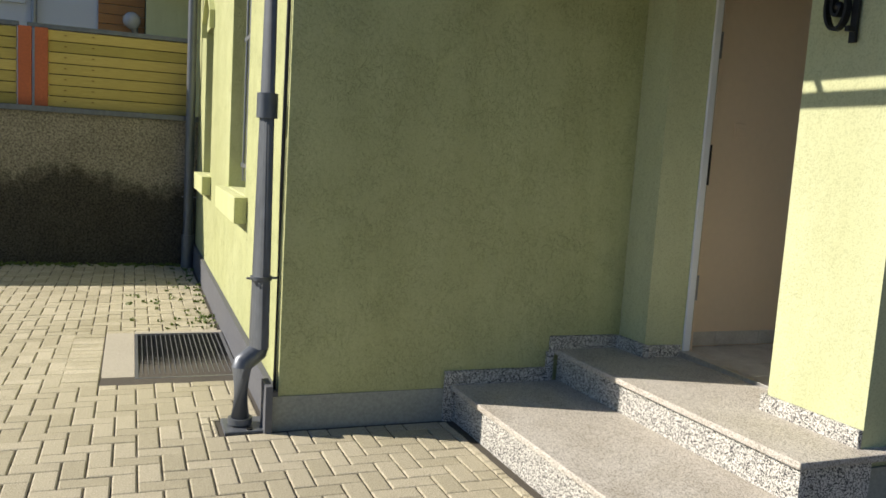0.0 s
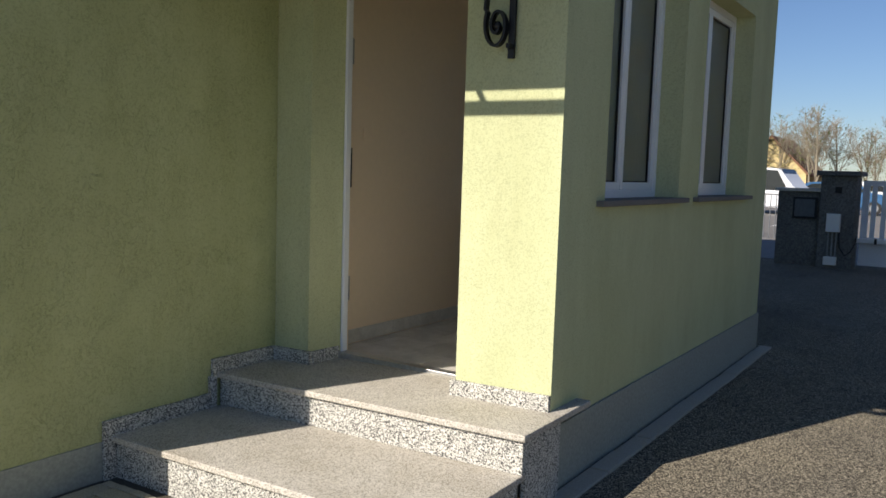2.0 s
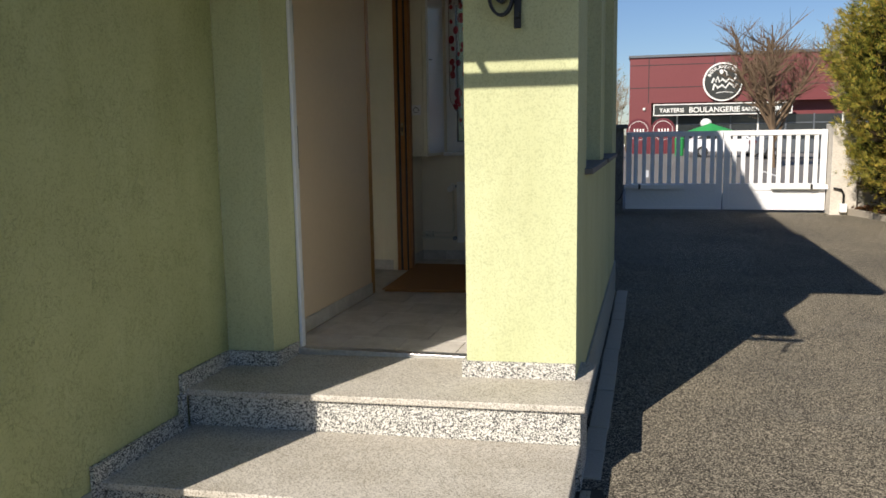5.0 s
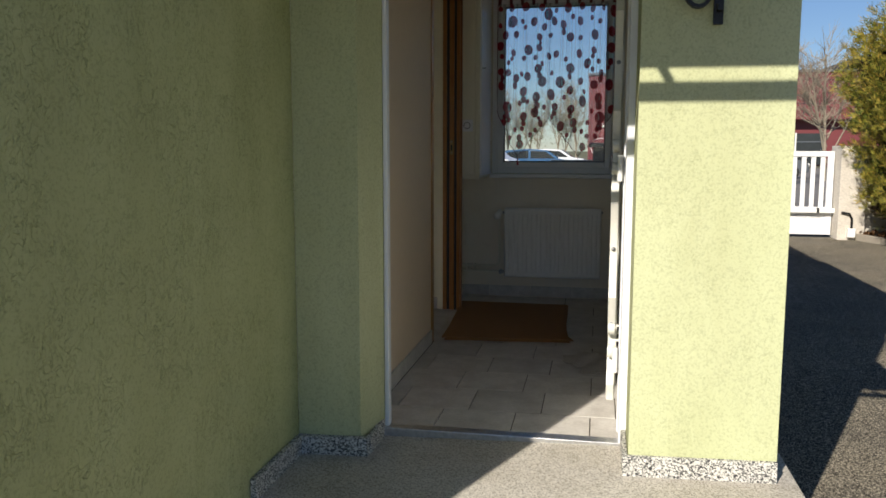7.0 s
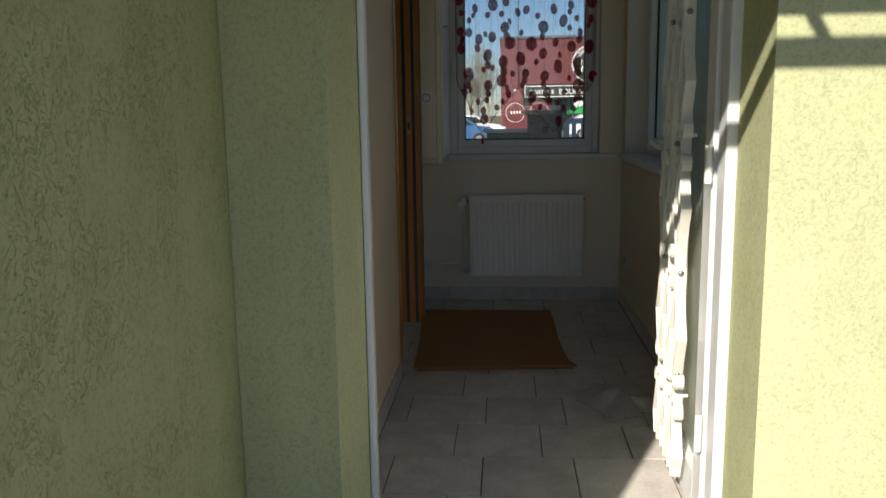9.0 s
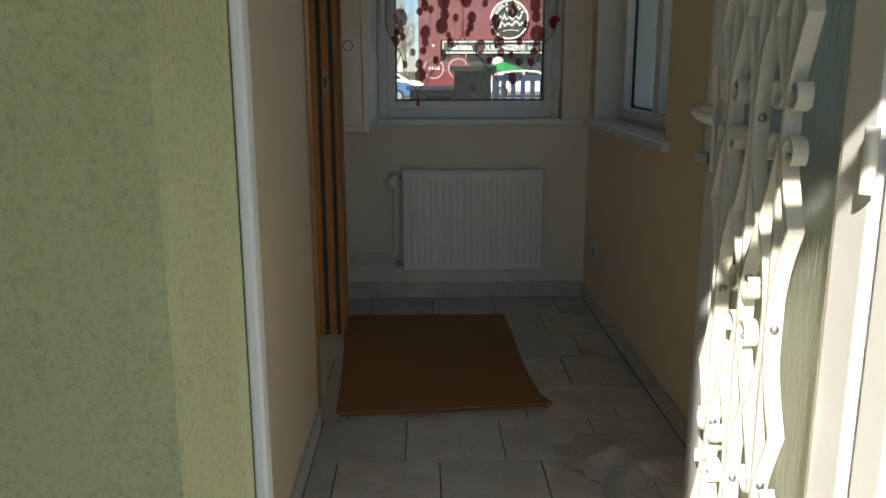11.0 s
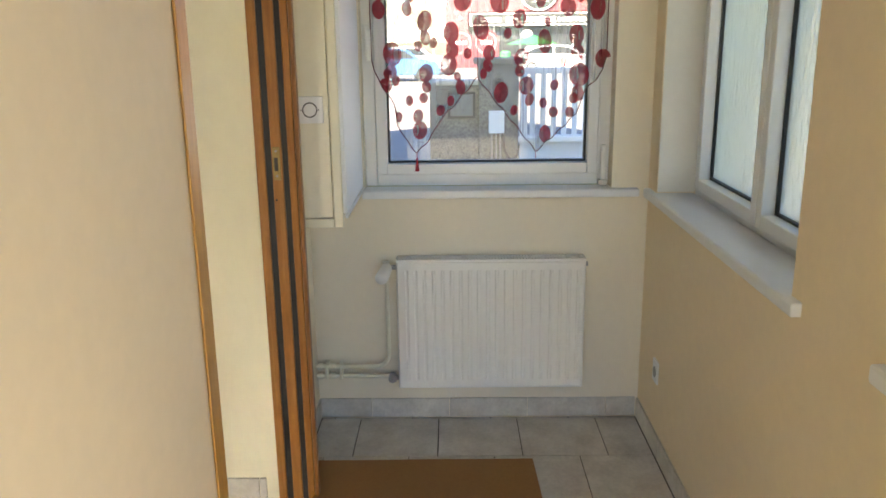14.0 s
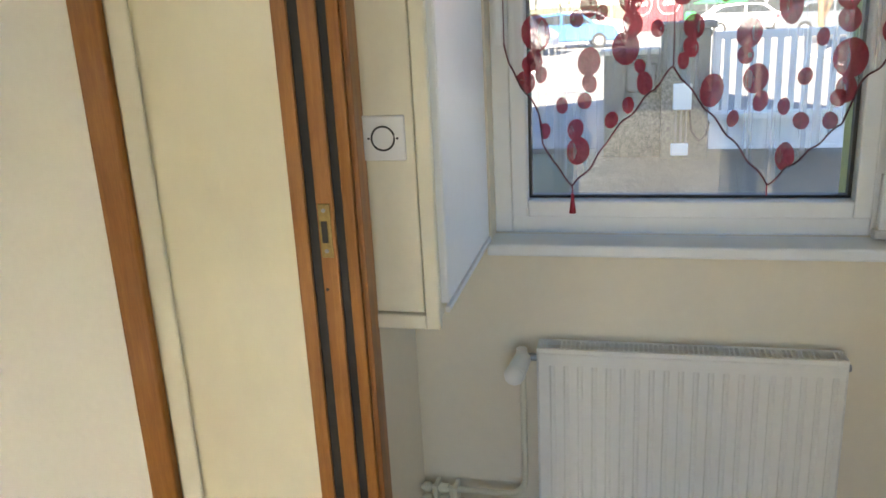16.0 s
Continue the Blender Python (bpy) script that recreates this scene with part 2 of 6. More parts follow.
M_WOOD = wood("varnished_wood", (0.27, 0.098, 0.018), (0.40, 0.165, 0.036))
M_WOOD_LIGHT = wood("varnished_light_wood", (0.42, 0.19, 0.035), (0.54, 0.27, 0.06))
M_WOOD_DARK = wood("varnished_wood_dark", (0.20, 0.075, 0.020), (0.30, 0.12, 0.032))


def fence_wood(name):
    m = Mat(name)
    tint = m.ramp(m.rand(), [(0, (0.36, 0.30, 0.088)), (0.5, (0.46, 0.37, 0.115)), (1, (0.54, 0.43, 0.145))])
    g = m.ramp(m.noise(7, 6, 0.65, (0.9, 9, 9), 0.8), [(0.3, (0.80, 0.78, 0.70)), (0.7, (1, 1, 1))])
    knot = m.ramp(m.voronoi(5.0, (1, 1, 2.4), "Distance"), [(0.045, (0.30, 0.20, 0.12)), (0.11, (1, 1, 1))])
    col = m.mix(1.0, m.mix(1.0, tint, g, "MULTIPLY"), knot, "MULTIPLY")
    return m.done(col, 0.75, m.bump(m.noise(7, 6, 0.65, (0.9, 9, 9)), 0.2, 0.003), 0, 0.3)


M_FENCE = fence_wood("treated_pine_board")
M_RUST = plain("orange_red_steel", (0.42, 0.10, 0.03), (0.50, 0.13, 0.045), 0.55, 3, 40, 0.15, 0.002)
M_ORANGEWOOD = wood("orange_cladding", (0.40, 0.17, 0.045), (0.52, 0.24, 0.07), 0.5, 0)
M_HOUSEWHITE = plain("white_render", (0.72, 0.73, 0.76), (0.78, 0.79, 0.81), 0.9, 0.8, 60, 0.3, 0.004, amount=0.06)


def roughcast(name):
    m = Mat(name)
    sep = m.node("ShaderNodeSeparateXYZ")
    m.link(m.coord(), sep.inputs["Vector"])
    wob = m.node("ShaderNodeMath")
    wob.operation = "MULTIPLY_ADD"
    wob.inputs[1].default_value = 1.15
    m.link(m.noise(1.7, 8, 0.72, (1, 1, 0.6)), wob.inputs[0])
    m.link(sep.outputs["Z"], wob.inputs[2])
    low = m.node("ShaderNodeMath")
    low.operation = "MULTIPLY"
    low.inputs[1].default_value = 0.55
    m.link(wob.outputs["Value"], low.inputs[0])
    tide = m.ramp(low.outputs["Value"], [(0.72, (0.085, 0.077, 0.060)), (0.79, (0.17, 0.155, 0.115)), (0.86, (0.34, 0.305, 0.235))])
    m.t.nodes[-1].color_ramp.interpolation = "EASE"
    grain = m.ramp(m.noise(46, 5, 0.75), [(0.36, (0.30,) * 3), (0.60, (1.22,) * 3)])
    blot = m.ramp(m.noise(2.6, 6, 0.7), [(0.3, (0.8,) * 3), (0.62, (1.08,) * 3)])
    col = m.mix(1.0, m.mix(1.0, tide, grain, "MULTIPLY"), blot, "MULTIPLY")
    return m.done(col, 0.95, m.bump(m.noise(46, 5, 0.75), 1.0, 0.02), 0, 0.15)


M_ROUGHCAST = roughcast("weathered_roughcast")
M_PIER = plain("grey_roughcast_pier", (0.15, 0.145, 0.13), (0.29, 0.28, 0.25), 0.95, 2.5, 38, 0.9, 0.012, amount=0.6)
M_PIER_WHITE = plain("flaking_white_pier", (0.60, 0.54, 0.45), (0.74, 0.69, 0.60), 0.9, 3, 35, 0.4, 0.006)
M_GATE = plain("white_gate_paint", (0.78, 0.78, 0.78), (0.82, 0.82, 0.81), 0.4, 2, 30, 0.05, 0.001, amount=0.04)


def floor_tile(name, per_object=True):
    m = Mat(name)
    r = m.rand()
    tint = m.ramp(r, [(0, (0.57, 0.54, 0.485)), (1, (0.66, 0.625, 0.565))])
    cloud = m.ramp(m.noise(9, 6, 0.65), [(0.3, (0.78, 0.76, 0.74)), (0.65, (1.06,) * 3)])
    fine = m.ramp(m.noise(70, 4, 0.6), [(0.35, (0.90,) * 3), (0.6, (1, 1, 1))])
    return m.done(m.mix(1.0, m.mix(1.0, tint, cloud, "MULTIPLY"), fine, "MULTIPLY"), 0.42, m.bump(m.noise(60, 4), 0.1, 0.002), 0, 0.4)


M_TILE = floor_tile("stone_look_tile")
M_SKIRT = floor_tile("grey_skirting_tile")
M_GROUT = plain("dark_grout", (0.10, 0.085, 0.065), (0.15, 0.13, 0.10), 0.9, 5, 80, 0.3, 0.002)


def glass(name, rough=0.0, ripple=0.0, tint=(0.97, 0.99, 0.985)):
    m = Mat(name)
    m.b.inputs["Transmission Weight"].default_value = 1.0
    m.b.inputs["IOR"].default_value = 1.45
    nrm = None
    if ripple:
        nrm = m.bump(m.noise(34, 3, 0.6, (1, 1, 0.14), 0.6), ripple, 0.006)
    return m.done(tint, rough, nrm)


M_GLASS = glass("clear_glass")


def obscure(name):
    """Rippled privacy glass: half of the light is scattered."""
    m = Mat(name)
    m.b.inputs["Transmission Weight"].default_value = 1.0
    m.b.inputs["IOR"].default_value = 1.45
    nrm = m.bump(m.noise(60, 3, 0.6, (1, 1, 0.13), 0.8), 1.0, 0.012)
    m.done((0.86, 0.93, 0.88), 0.13, nrm)
    tl = m.node("ShaderNodeBsdfTranslucent")
    tl.inputs["Color"].default_value = (0.84, 0.93, 0.87, 1)
    m.link(nrm, tl.inputs["Normal"])
    a = m.node("ShaderNodeMixShader")
    a.inputs[0].default_value = 0.3
    m.link(m.b.outputs[0], a.inputs[1])
    m.link(tl.outputs[0], a.inputs[2])
    m.link(a.outputs[0], m.t.nodes["Material Output"].inputs["Surface"])
    return m.m


M_OBSCURE = obscure("rippled_glass")


def voile(name):
    m = Mat(name)
    out = m.t.nodes["Material Output"]
    m.done((0.88, 0.86, 0.87), 0.9)
    tr = m.node("ShaderNodeBsdfTransparent")
    tl = m.node("ShaderNodeBsdfTranslucent")
    tl.inputs["Color"].default_value = (0.86, 0.85, 0.87, 1)
    a = m.node("ShaderNodeMixShader")
    a.inputs[0].default_value = 0.55
    m.link(m.b.outputs[0], a.inputs[1])
    m.link(tl.outputs[0], a.inputs[2])
    c = m.node("ShaderNodeMixShader")
    streak = m.ramp(m.noise(50, 3, 0.6, (1, 1, 0.02)), [(0.3, (0.15,) * 3), (0.7, (0.36,) * 3)])
    m.link(streak, c.inputs[0])
    m.link(tr.outputs[0], c.inputs[1])
    m.link(a.outputs[0], c.inputs[2])
    m.link(c.outputs[0], out.inputs["Surface"])
    return m.m


M_VOILE = voile("sheer_white_voile")


def dots(name):
    m = Mat(name)
    out = m.t.nodes["Material Output"]
    col = m.ramp(m.noise(120, 3, 0.6), [(0.3, (0.20, 0.008, 0.018)), (0.7, (0.40, 0.03, 0.05))])
    m.done(col, 0.8)
    tl = m.node("ShaderNodeBsdfTranslucent")
    tl.inputs["Color"].default_value = (0.50, 0.03, 0.055, 1)
    tr = m.node("ShaderNodeBsdfTransparent")
    a = m.node("ShaderNodeMixShader")
    a.inputs[0].default_value = 0.5
    m.link(m.b.outputs[0], a.inputs[1])
    m.link(tl.outputs[0], a.inputs[2])
    c = m.node("ShaderNodeMixShader")
    c.inputs[0].default_value = 0.86
    m.link(tr.outputs[0], c.inputs[1])
    m.link(a.outputs[0], c.inputs[2])
    m.link(c.outputs[0], out.inputs["Surface"])
    return m.m


M_DOT = dots("red_printed_dot")
M_HEM = plain("dark_red_thread", (0.09, 0.012, 0.02), (0.14, 0.02, 0.03), 0.8, 20, 200, 0.2, 0.001)
M_TASSEL = plain("crimson_tassel", (0.40, 0.015, 0.035), (0.50, 0.03, 0.05), 0.8, 20, 200, 0.4, 0.001)


def leaf(name, stops, rough=0.6):
    m = Mat(name)
    col = m.ramp(m.island(), stops)
    col = m.mix(m.ramp(m.noise(1.1, 4), [(0.42, (0, 0, 0)), (0.70, (0.40,) * 3)]), col, stops[-1][1])
    m.done(col, rough, None, 0, 0.25)
    tl = m.node("ShaderNodeBsdfTranslucent")
    m.link(col, tl.inputs["Color"])
    a = m.node("ShaderNodeMixShader")
    a.inputs[0].default_value = 0.18
    m.link(m.b.outputs[0], a.inputs[1])
    m.link(tl.outputs[0], a.inputs[2])
    m.link(a.outputs[0], m.t.nodes["Material Output"].inputs["Surface"])
    return m.m


M_THUJA = leaf("olive_gold_foliage", [(0.0, (0.022, 0.045, 0.010)), (0.32, (0.09, 0.125, 0.018)), (0.66, (0.28, 0.27, 0.036)), (1.0, (0.44, 0.30, 0.06))])
M_CYPRESS = leaf("bright_green_foliage", [(0.0, (0.014, 0.036, 0.007)), (0.5, (0.05, 0.11, 0.014)), (1.0, (0.15, 0.24, 0.032))])
# Near-black colours put the shade inside the crowns into the foliage.
M_INNER_SHADE = leaf("dark_inner_shade_foliage", [(0.0, (0.012, 0.014, 0.006)), (0.6, (0.03, 0.026, 0.012)), (1.0, (0.06, 0.04, 0.02))])
M_DEADLEAF = leaf("dry_brown_leaf", [(0.0, (0.10, 0.045, 0.02)), (1.0, (0.24, 0.13, 0.06))])
M_BUD = leaf("young_green_leaf", [(0.0, (0.07, 0.10, 0.02)), (1.0, (0.17, 0.20, 0.05))])
M_WEED = leaf("weed_leaf", [(0.0, (0.06, 0.10, 0.02)), (1.0, (0.16, 0.22, 0.05))])
M_BARK = plain("brown_bark", (0.13, 0.085, 0.05), (0.22, 0.15, 0.09), 0.9, 4, 50, 0.6, 0.01)
M_TWIG = plain("tan_twig", (0.20, 0.130, 0.072), (0.31, 0.215, 0.13), 0.85, 5, 60, 0.4, 0.004)
M_FARTWIG = plain("far_twig", (0.27, 0.225, 0.17), (0.38, 0.33, 0.235), 0.9, 0.3, 3, 0.1, 0.01)
M_MAROON = plain("maroon_cladding", (0.150, 0.030, 0.032), (0.172, 0.036, 0.038), 0.55, 0.2, 4, 0.05, 0.004, amount=0.06)
M_SIGN_DARK = plain("dark_green_sign", (0.022, 0.026, 0.022), (0.030, 0.034, 0.030), 0.5, 0.6, 6, 0.05, 0.002)
M_SIGN_WHITE = plain("white_sign_paint", (0.78, 0.77, 0.72), (0.82, 0.81, 0.77), 0.5, 0.6, 6, 0.02, 0.002, amount=0.03)
M_SHOPGLASS = plain("dark_shop_glass", (0.022, 0.026, 0.028), (0.04, 0.045, 0.048), 0.12, 0.4, 3, 0.02, 0.002, spec=0.7)
M_GREENCLOTH = plain("green_parasol_cloth", (0.02, 0.30, 0.07), (0.03, 0.38, 0.10), 0.8, 1, 12, 0.1, 0.004)
M_BANNER = plain("wine_red_banner", (0.105, 0.006, 0.013), (0.13, 0.009, 0.018), 0.6, 1, 10, 0.05, 0.002)
M_CARWHITE = plain("white_car_paint", (0.72, 0.73, 0.75), (0.76, 0.77, 0.78), 0.22, 1, 8, 0.02, 0.001, amount=0.03)
M_CARBLUE = plain("blue_car_paint", (0.05, 0.14, 0.28), (0.06, 0.16, 0.32), 0.22, 1, 8, 0.02, 0.001)
M_TYRE = plain("black_tyre", (0.015, 0.015, 0.015), (0.025, 0.025, 0.025), 0.8, 4, 50, 0.3, 0.003)
M_YELLOWHOUSE = plain("yellow_house_render", (0.70, 0.55, 0.27), (0.74, 0.60, 0.31), 0.9, 0.3, 5, 0.1, 0.01)
M_PEBBLE = plain("dark_vent_slats", (0.03, 0.033, 0.035), (0.05, 0.053, 0.055), 0.5, 3, 30, 0.1, 0.002)
m_globe = Mat("frosted_globe")
m_globe.b.inputs["Transmission Weight"].default_value = 0.4
M_GLOBE = m_globe.done((0.85, 0.84, 0.80), 0.25)


# ---- building helpers ----
def box(bm, x0, y0, z0, x1, y1, z1, bevel=0.0):
    r = bmesh.ops.create_cube(bm, size=1.0)
    vs = r["verts"]
    for v in vs:
        v.co = Vector((x0 + (v.co.x + 0.5) * (x1 - x0), y0 + (v.co.y + 0.5) * (y1 - y0), z0 + (v.co.z + 0.5) * (z1 - z0)))
    if bevel:
        es = list({e for v in vs for e in v.link_edges})
        bmesh.ops.bevel(bm, geom=es, offset=bevel, segments=2, affect="EDGES", profile=0.5)
    return bm


def boxes(items, bevel=0.0):
    bm = bmesh.new()
    for it in items:
        box(bm, *it, bevel=bevel)
    return bm


def cyl(bm, a, b, r, r2=None, seg=12, caps=True):
    a, b = Vector(a), Vector(b)
    d = b - a
    m = Matrix.Translation((a + b) / 2) @ d.to_track_quat("Z", "Y").to_matrix().to_4x4()
    bmesh.ops.create_cone(bm, cap_ends=caps, segments=seg, radius1=r, radius2=r if r2 is None else r2, depth=d.length, matrix=m)
    return bm


def ball(bm, c, r, u=12, v=8, scale=(1, 1, 1)):
    bmesh.ops.create_uvsphere(bm, u_segments=u, v_segments=v, radius=r, matrix=Matrix.Translation(c) @ Matrix.Diagonal((*scale, 1)))
    return bm


def tube(bm, pts, r, seg=8):
    """A round tube swept along points."""
    pts = [Vector(p) for p in pts]
    rings = []
    for i, p in enumerate(pts):
        d = (pts[min(i + 1, len(pts) - 1)] - pts[max(i - 1, 0)]).normalized()
        q = d.to_track_quat("Z", "Y")
        rings.append([bm.verts.new(p + q @ Vector((r * math.cos(2 * math.pi * k / seg), r * math.sin(2 * math.pi * k / seg), 0))) for k in range(seg)])
    for a, b in zip(rings, rings[1:]):
        for k in range(seg):
            bm.faces.new((a[k], a[(k + 1) % seg], b[(k + 1) % seg], b[k]))
    bm.faces.new(rings[0][::-1])
    bm.faces.new(rings[-1])
    return bm


def flat_bar(bm, pts, wide, thick, side):
    """A flat iron bar swept along points; wide along the fixed direction side."""
    pts = [Vector(p) for p in pts]
    s = Vector(side).normalized()
    rings = []
    for i, p in enumerate(pts):
        d = (pts[min(i + 1, len(pts) - 1)] - pts[max(i - 1, 0)]).normalized()
        n = d.cross(s).normalized()
        rings.append([bm.verts.new(p + s * (a * wide / 2) + n * (b * thick / 2)) for a, b in ((-1, -1), (1, -1), (1, 1), (-1, 1))])
    for a, b in zip(rings, rings[1:]):
        for k in range(4):
            bm.faces.new((a[k], a[(k + 1) % 4], b[(k + 1) % 4], b[k]))
    bm.faces.new(rings[0][::-1])
    bm.faces.new(rings[-1])
    return bm


def prism(bm, outline, axis, lo, hi):
    """An outline of 2D points extruded along an axis (0, 1 or 2) from lo to hi."""
    def at(p, h):
        c = [p[0], p[1]]
        c.insert(axis, h)
        return Vector(c)
    a = [bm.verts.new(at(p, lo)) for p in outline]
    b = [bm.verts.new(at(p, hi)) for p in outline]
    n = len(outline)
    bm.faces.new(a)
    bm.faces.new(b[::-1])
    for i in range(n):
        bm.faces.new((a[i], b[i], b[(i + 1) % n], a[(i + 1) % n]))
    bmesh.ops.recalc_face_normals(bm, faces=bm.faces)
    return bm


def mesh_of(name, bm, material, smooth=False):
    me = bpy.data.meshes.new(name)
    bmesh.ops.recalc_face_normals(bm, faces=bm.faces)
    bm.to_mesh(me)
    bm.free()
    me.materials.append(material)
    if smooth:
        for p in me.polygons:
            p.use_smooth = True
        me.set_sharp_from_angle(angle=radians(38))
    return me


def part(name, bm, material, parent=None, label="", smooth=False):
    ob = new(name, mesh_of(name, bm, material, smooth))
    if parent is not None:
        ob.parent = parent
        ob.matrix_parent_inverse = parent.matrix_basis.inverted()
    if label:
        ob["label"] = label
    return ob


def thing(name, x, y, z, label, category, group=""):
    ob = new(name)
    ob.empty_display_size = 0.1
    ob.matrix_basis = Matrix.Translation((x, y, z))
    return tagged(ob, label, category, group)


def structure(name, bm, material, label, category, smooth=False):
    return tagged(part(name, bm, material, None, "", smooth), label, category, "", "structure")


def share(name, me, parent, m, label=""):
    """One more object on a mesh that alike pieces share."""
    ob = new(name, me)
    ob.parent = parent
    ob.matrix_parent_inverse = parent.matrix_basis.inverted()
    ob.matrix_basis = m
    if label:
        ob["label"] = label
    return ob


def quads(name, verts, faces, material, parent=None, label=""):
    me = bpy.data.meshes.new(name)
    me.from_pydata(verts, [], faces)
    me.materials.append(material)
    ob = new(name, me)
    if parent is not None:
        ob.parent = parent
        ob.matrix_parent_inverse = parent.matrix_basis.inverted()
    if label:
        ob["label"] = label
    return ob



class Sticks:
    """Many tapered sticks gathered into one mesh."""

    def __init__(self):
        self.v, self.f = [], []

    def add(self, a, b, r0, r1, seg=4):
        a, b = Vector(a), Vector(b)
        q = (b - a).to_track_quat("Z", "Y")
        n = len(self.v)
        for c, r in ((a, r0), (b, r1)):
            for k in range(seg):
                t = 2 * math.pi * k / seg
                self.v.append(tuple(c + q @ Vector((r * math.cos(t), r * math.sin(t), 0))))
        for k in range(seg):
            self.f.append((n + k, n + (k + 1) % seg, n + seg + (k + 1) % seg, n + seg + k))


# ---- ground ----
def ground_z(y):
    """The yard falls gently away from the drive towards the drain."""
    return -0.022 * min(max(y - 2.2, 0.0), 4.0)


FLOOR = 0.37
bm = bmesh.new()
xs = [-400, -60, -8, 2.38, 14.9, 60, 400]
ys = [-400, -60, -8, 2.06, 2.2, 6.2, 10.2, 60, 400]
gv = {(x, y): bm.verts.new((x, y, ground_z(y) - 0.012)) for x in xs for y in ys}
for xa, xb in zip(xs, xs[1:]):
    for ya, yb in zip(ys, ys[1:]):
        bm.faces.new((gv[xa, ya], gv[xb, ya], gv[xb, yb], gv[xa, yb]))
structure("ground", bm, M_GRASS, "rough dry ground stretching away to the horizon", "ground")
bm = boxes([(-8.0, -9.0, -0.10, 14.9, 2.06, 0.0), (2.38, 2.06, -0.10, 14.9, 3.9, -0.002)])
structure("road", bm, M_ASPHALT, "worn speckled grey asphalt driveway with dusty patches", "driveway")
structure("road_1", boxes([(14.9, -120, -0.20, 66, 120, 0.006)]), M_ROAD, "sunlit pale asphalt street and car park", "road")

# ---- main house shell ----
XW, YS = 0.76, 3.945
structure("wall_west", boxes([
    (XW, YS, -0.2, XW + 0.3, 5.45, 6.0), (XW, 5.45, -0.2, XW + 0.3, 6.45, 1.02), (XW, 5.45, 2.62, XW + 0.3, 6.45, 6.0),
    (XW, 6.45, -0.2, XW + 0.3, 8.05, 6.0), (XW, 8.05, -0.2, XW + 0.3, 8.85, 1.02), (XW, 8.05, 2.45, XW + 0.3, 8.85, 6.0),
    (XW, 8.85, -0.2, XW + 0.3, 9.75, 6.0)]), M_STUCCO_ROUGH_DARK, "sunlit yellow-green rendered house wall with recessed windows", "wall")
structure("wall_south", boxes([(XW + 0.3, YS, -0.2, 2.72, YS + 0.25, 6.0)]), M_STUCCO_ROUGH_DARK, "shaded green rendered house wall beside the steps", "wall")
structure("wall_upper", boxes([(2.72, YS, 2.98, 9.5, YS + 0.25, 6.0), (9.25, YS + 0.25, -0.2, 9.5, 9.75, 6.0), (6.58, YS, -0.2, 9.25, YS + 0.25, 2.98),
    (XW + 0.3, 9.5, -0.2, 9.25, 9.75, 6.0)]), M_STUCCO, "green rendered upper and far walls of the house", "wall")
bm = bmesh.new()
prism(bm, [(3.47, 5.95), (3.47, 6.08), (6.85, 8.4), (10.3, 6.08), (10.3, 5.95), (6.85, 8.2)], 0, 0.45, 9.8)
structure("roof", bm, M_ROOF, "brown tiled pitched roof of the house", "roof")
structure("trim", boxes([(XW - 0.035, YS - 0.004, -0.2, XW - 0.002, 9.75, 0.16)]), M_PLINTH_DARK, "dark grey plinth along the sunlit wall", "plinth")
bm = bmesh.new()
box(bm, XW - 0.03, YS - 0.007, -0.2, 1.639, YS - 0.002, 0.135)
structure("trim_1", bm, M_PLINTH, "grey painted plinth at the foot of the wall", "plinth")
bm = bmesh.new()
prism(bm, [(XW - 0.07, YS - 0.055), (XW - 0.036, YS - 0.055), (XW - 0.036, YS + 0.10), (XW - 0.07, YS + 0.10)], 2, -0.2, 0.20)
structure("trim_2", bm, M_PLINTH_DARK, "dark metal corner guard on the plinth", "plinth guard")

# ---- annex with the entrance hall ----
XF, YA, XE = 2.655, 2.20, 6.58
W1, W2 = (3.15, 4.27), (4.67, 5.88)
ZS, ZT = 1.29, 2.62
YI = 2.55
structure("wall_annex_front", boxes([(XF, YA, 0.0, 2.912, 2.695, 2.87), (2.912, YA, 0.0, 3.0, 2.668, 2.87), (XF, 2.697, 2.522, 3.0, YS - 0.002, 2.87)]), M_STUCCO, "rough green rendered wall round the entrance", "wall")
bm = bmesh.new()
prism(bm, [(2.72, 3.694), (2.94, 3.660), (3.0, 3.660), (3.0, YS - 0.001), (2.72, YS - 0.001)], 2, 0.0, 2.52)
structure("wall_annex_return", bm, M_STUCCO, "short green rendered return beside the door", "wall")
structure("wall_annex_south", boxes([
    (3.0, YA, 0.0, W1[0], 2.40, 2.87), (W1[0], YA, 0.0, W1[1], 2.40, ZS - 0.03), (W1[0], YA, ZT, W1[1], 2.40, 2.87),
    (W1[1], YA, 0.0, W2[0], 2.40, 2.87), (W2[0], YA, 0.0, W2[1], 2.40, ZS - 0.03), (W2[0], YA, ZT, W2[1], 2.40, 2.87),
    (W2[1], YA, 0.0, XE, 2.40, 2.87)]), M_STUCCO, "shaded green rendered wall with two windows over the drive", "wall")
structure("wall_hall_south", boxes([
    (3.0, 2.402, FLOOR - 0.1, W1[0], YI, 2.87), (W1[0], 2.402, FLOOR - 0.1, W1[1], YI, ZS - 0.012), (W1[0], 2.402, ZT, W1[1], YI, 2.87),
    (W1[1], 2.402, FLOOR - 0.1, W2[0], YI, 2.87), (W2[0], 2.402, FLOOR - 0.1, W2[1], YI, ZS - 0.012), (W2[0], 2.402, ZT, W2[1], YI, 2.87),
    (W2[1], 2.402, FLOOR - 0.1, 6.0, YI, 2.87)]), M_TAN, "tan painted hall wall under the side windows", "wall")
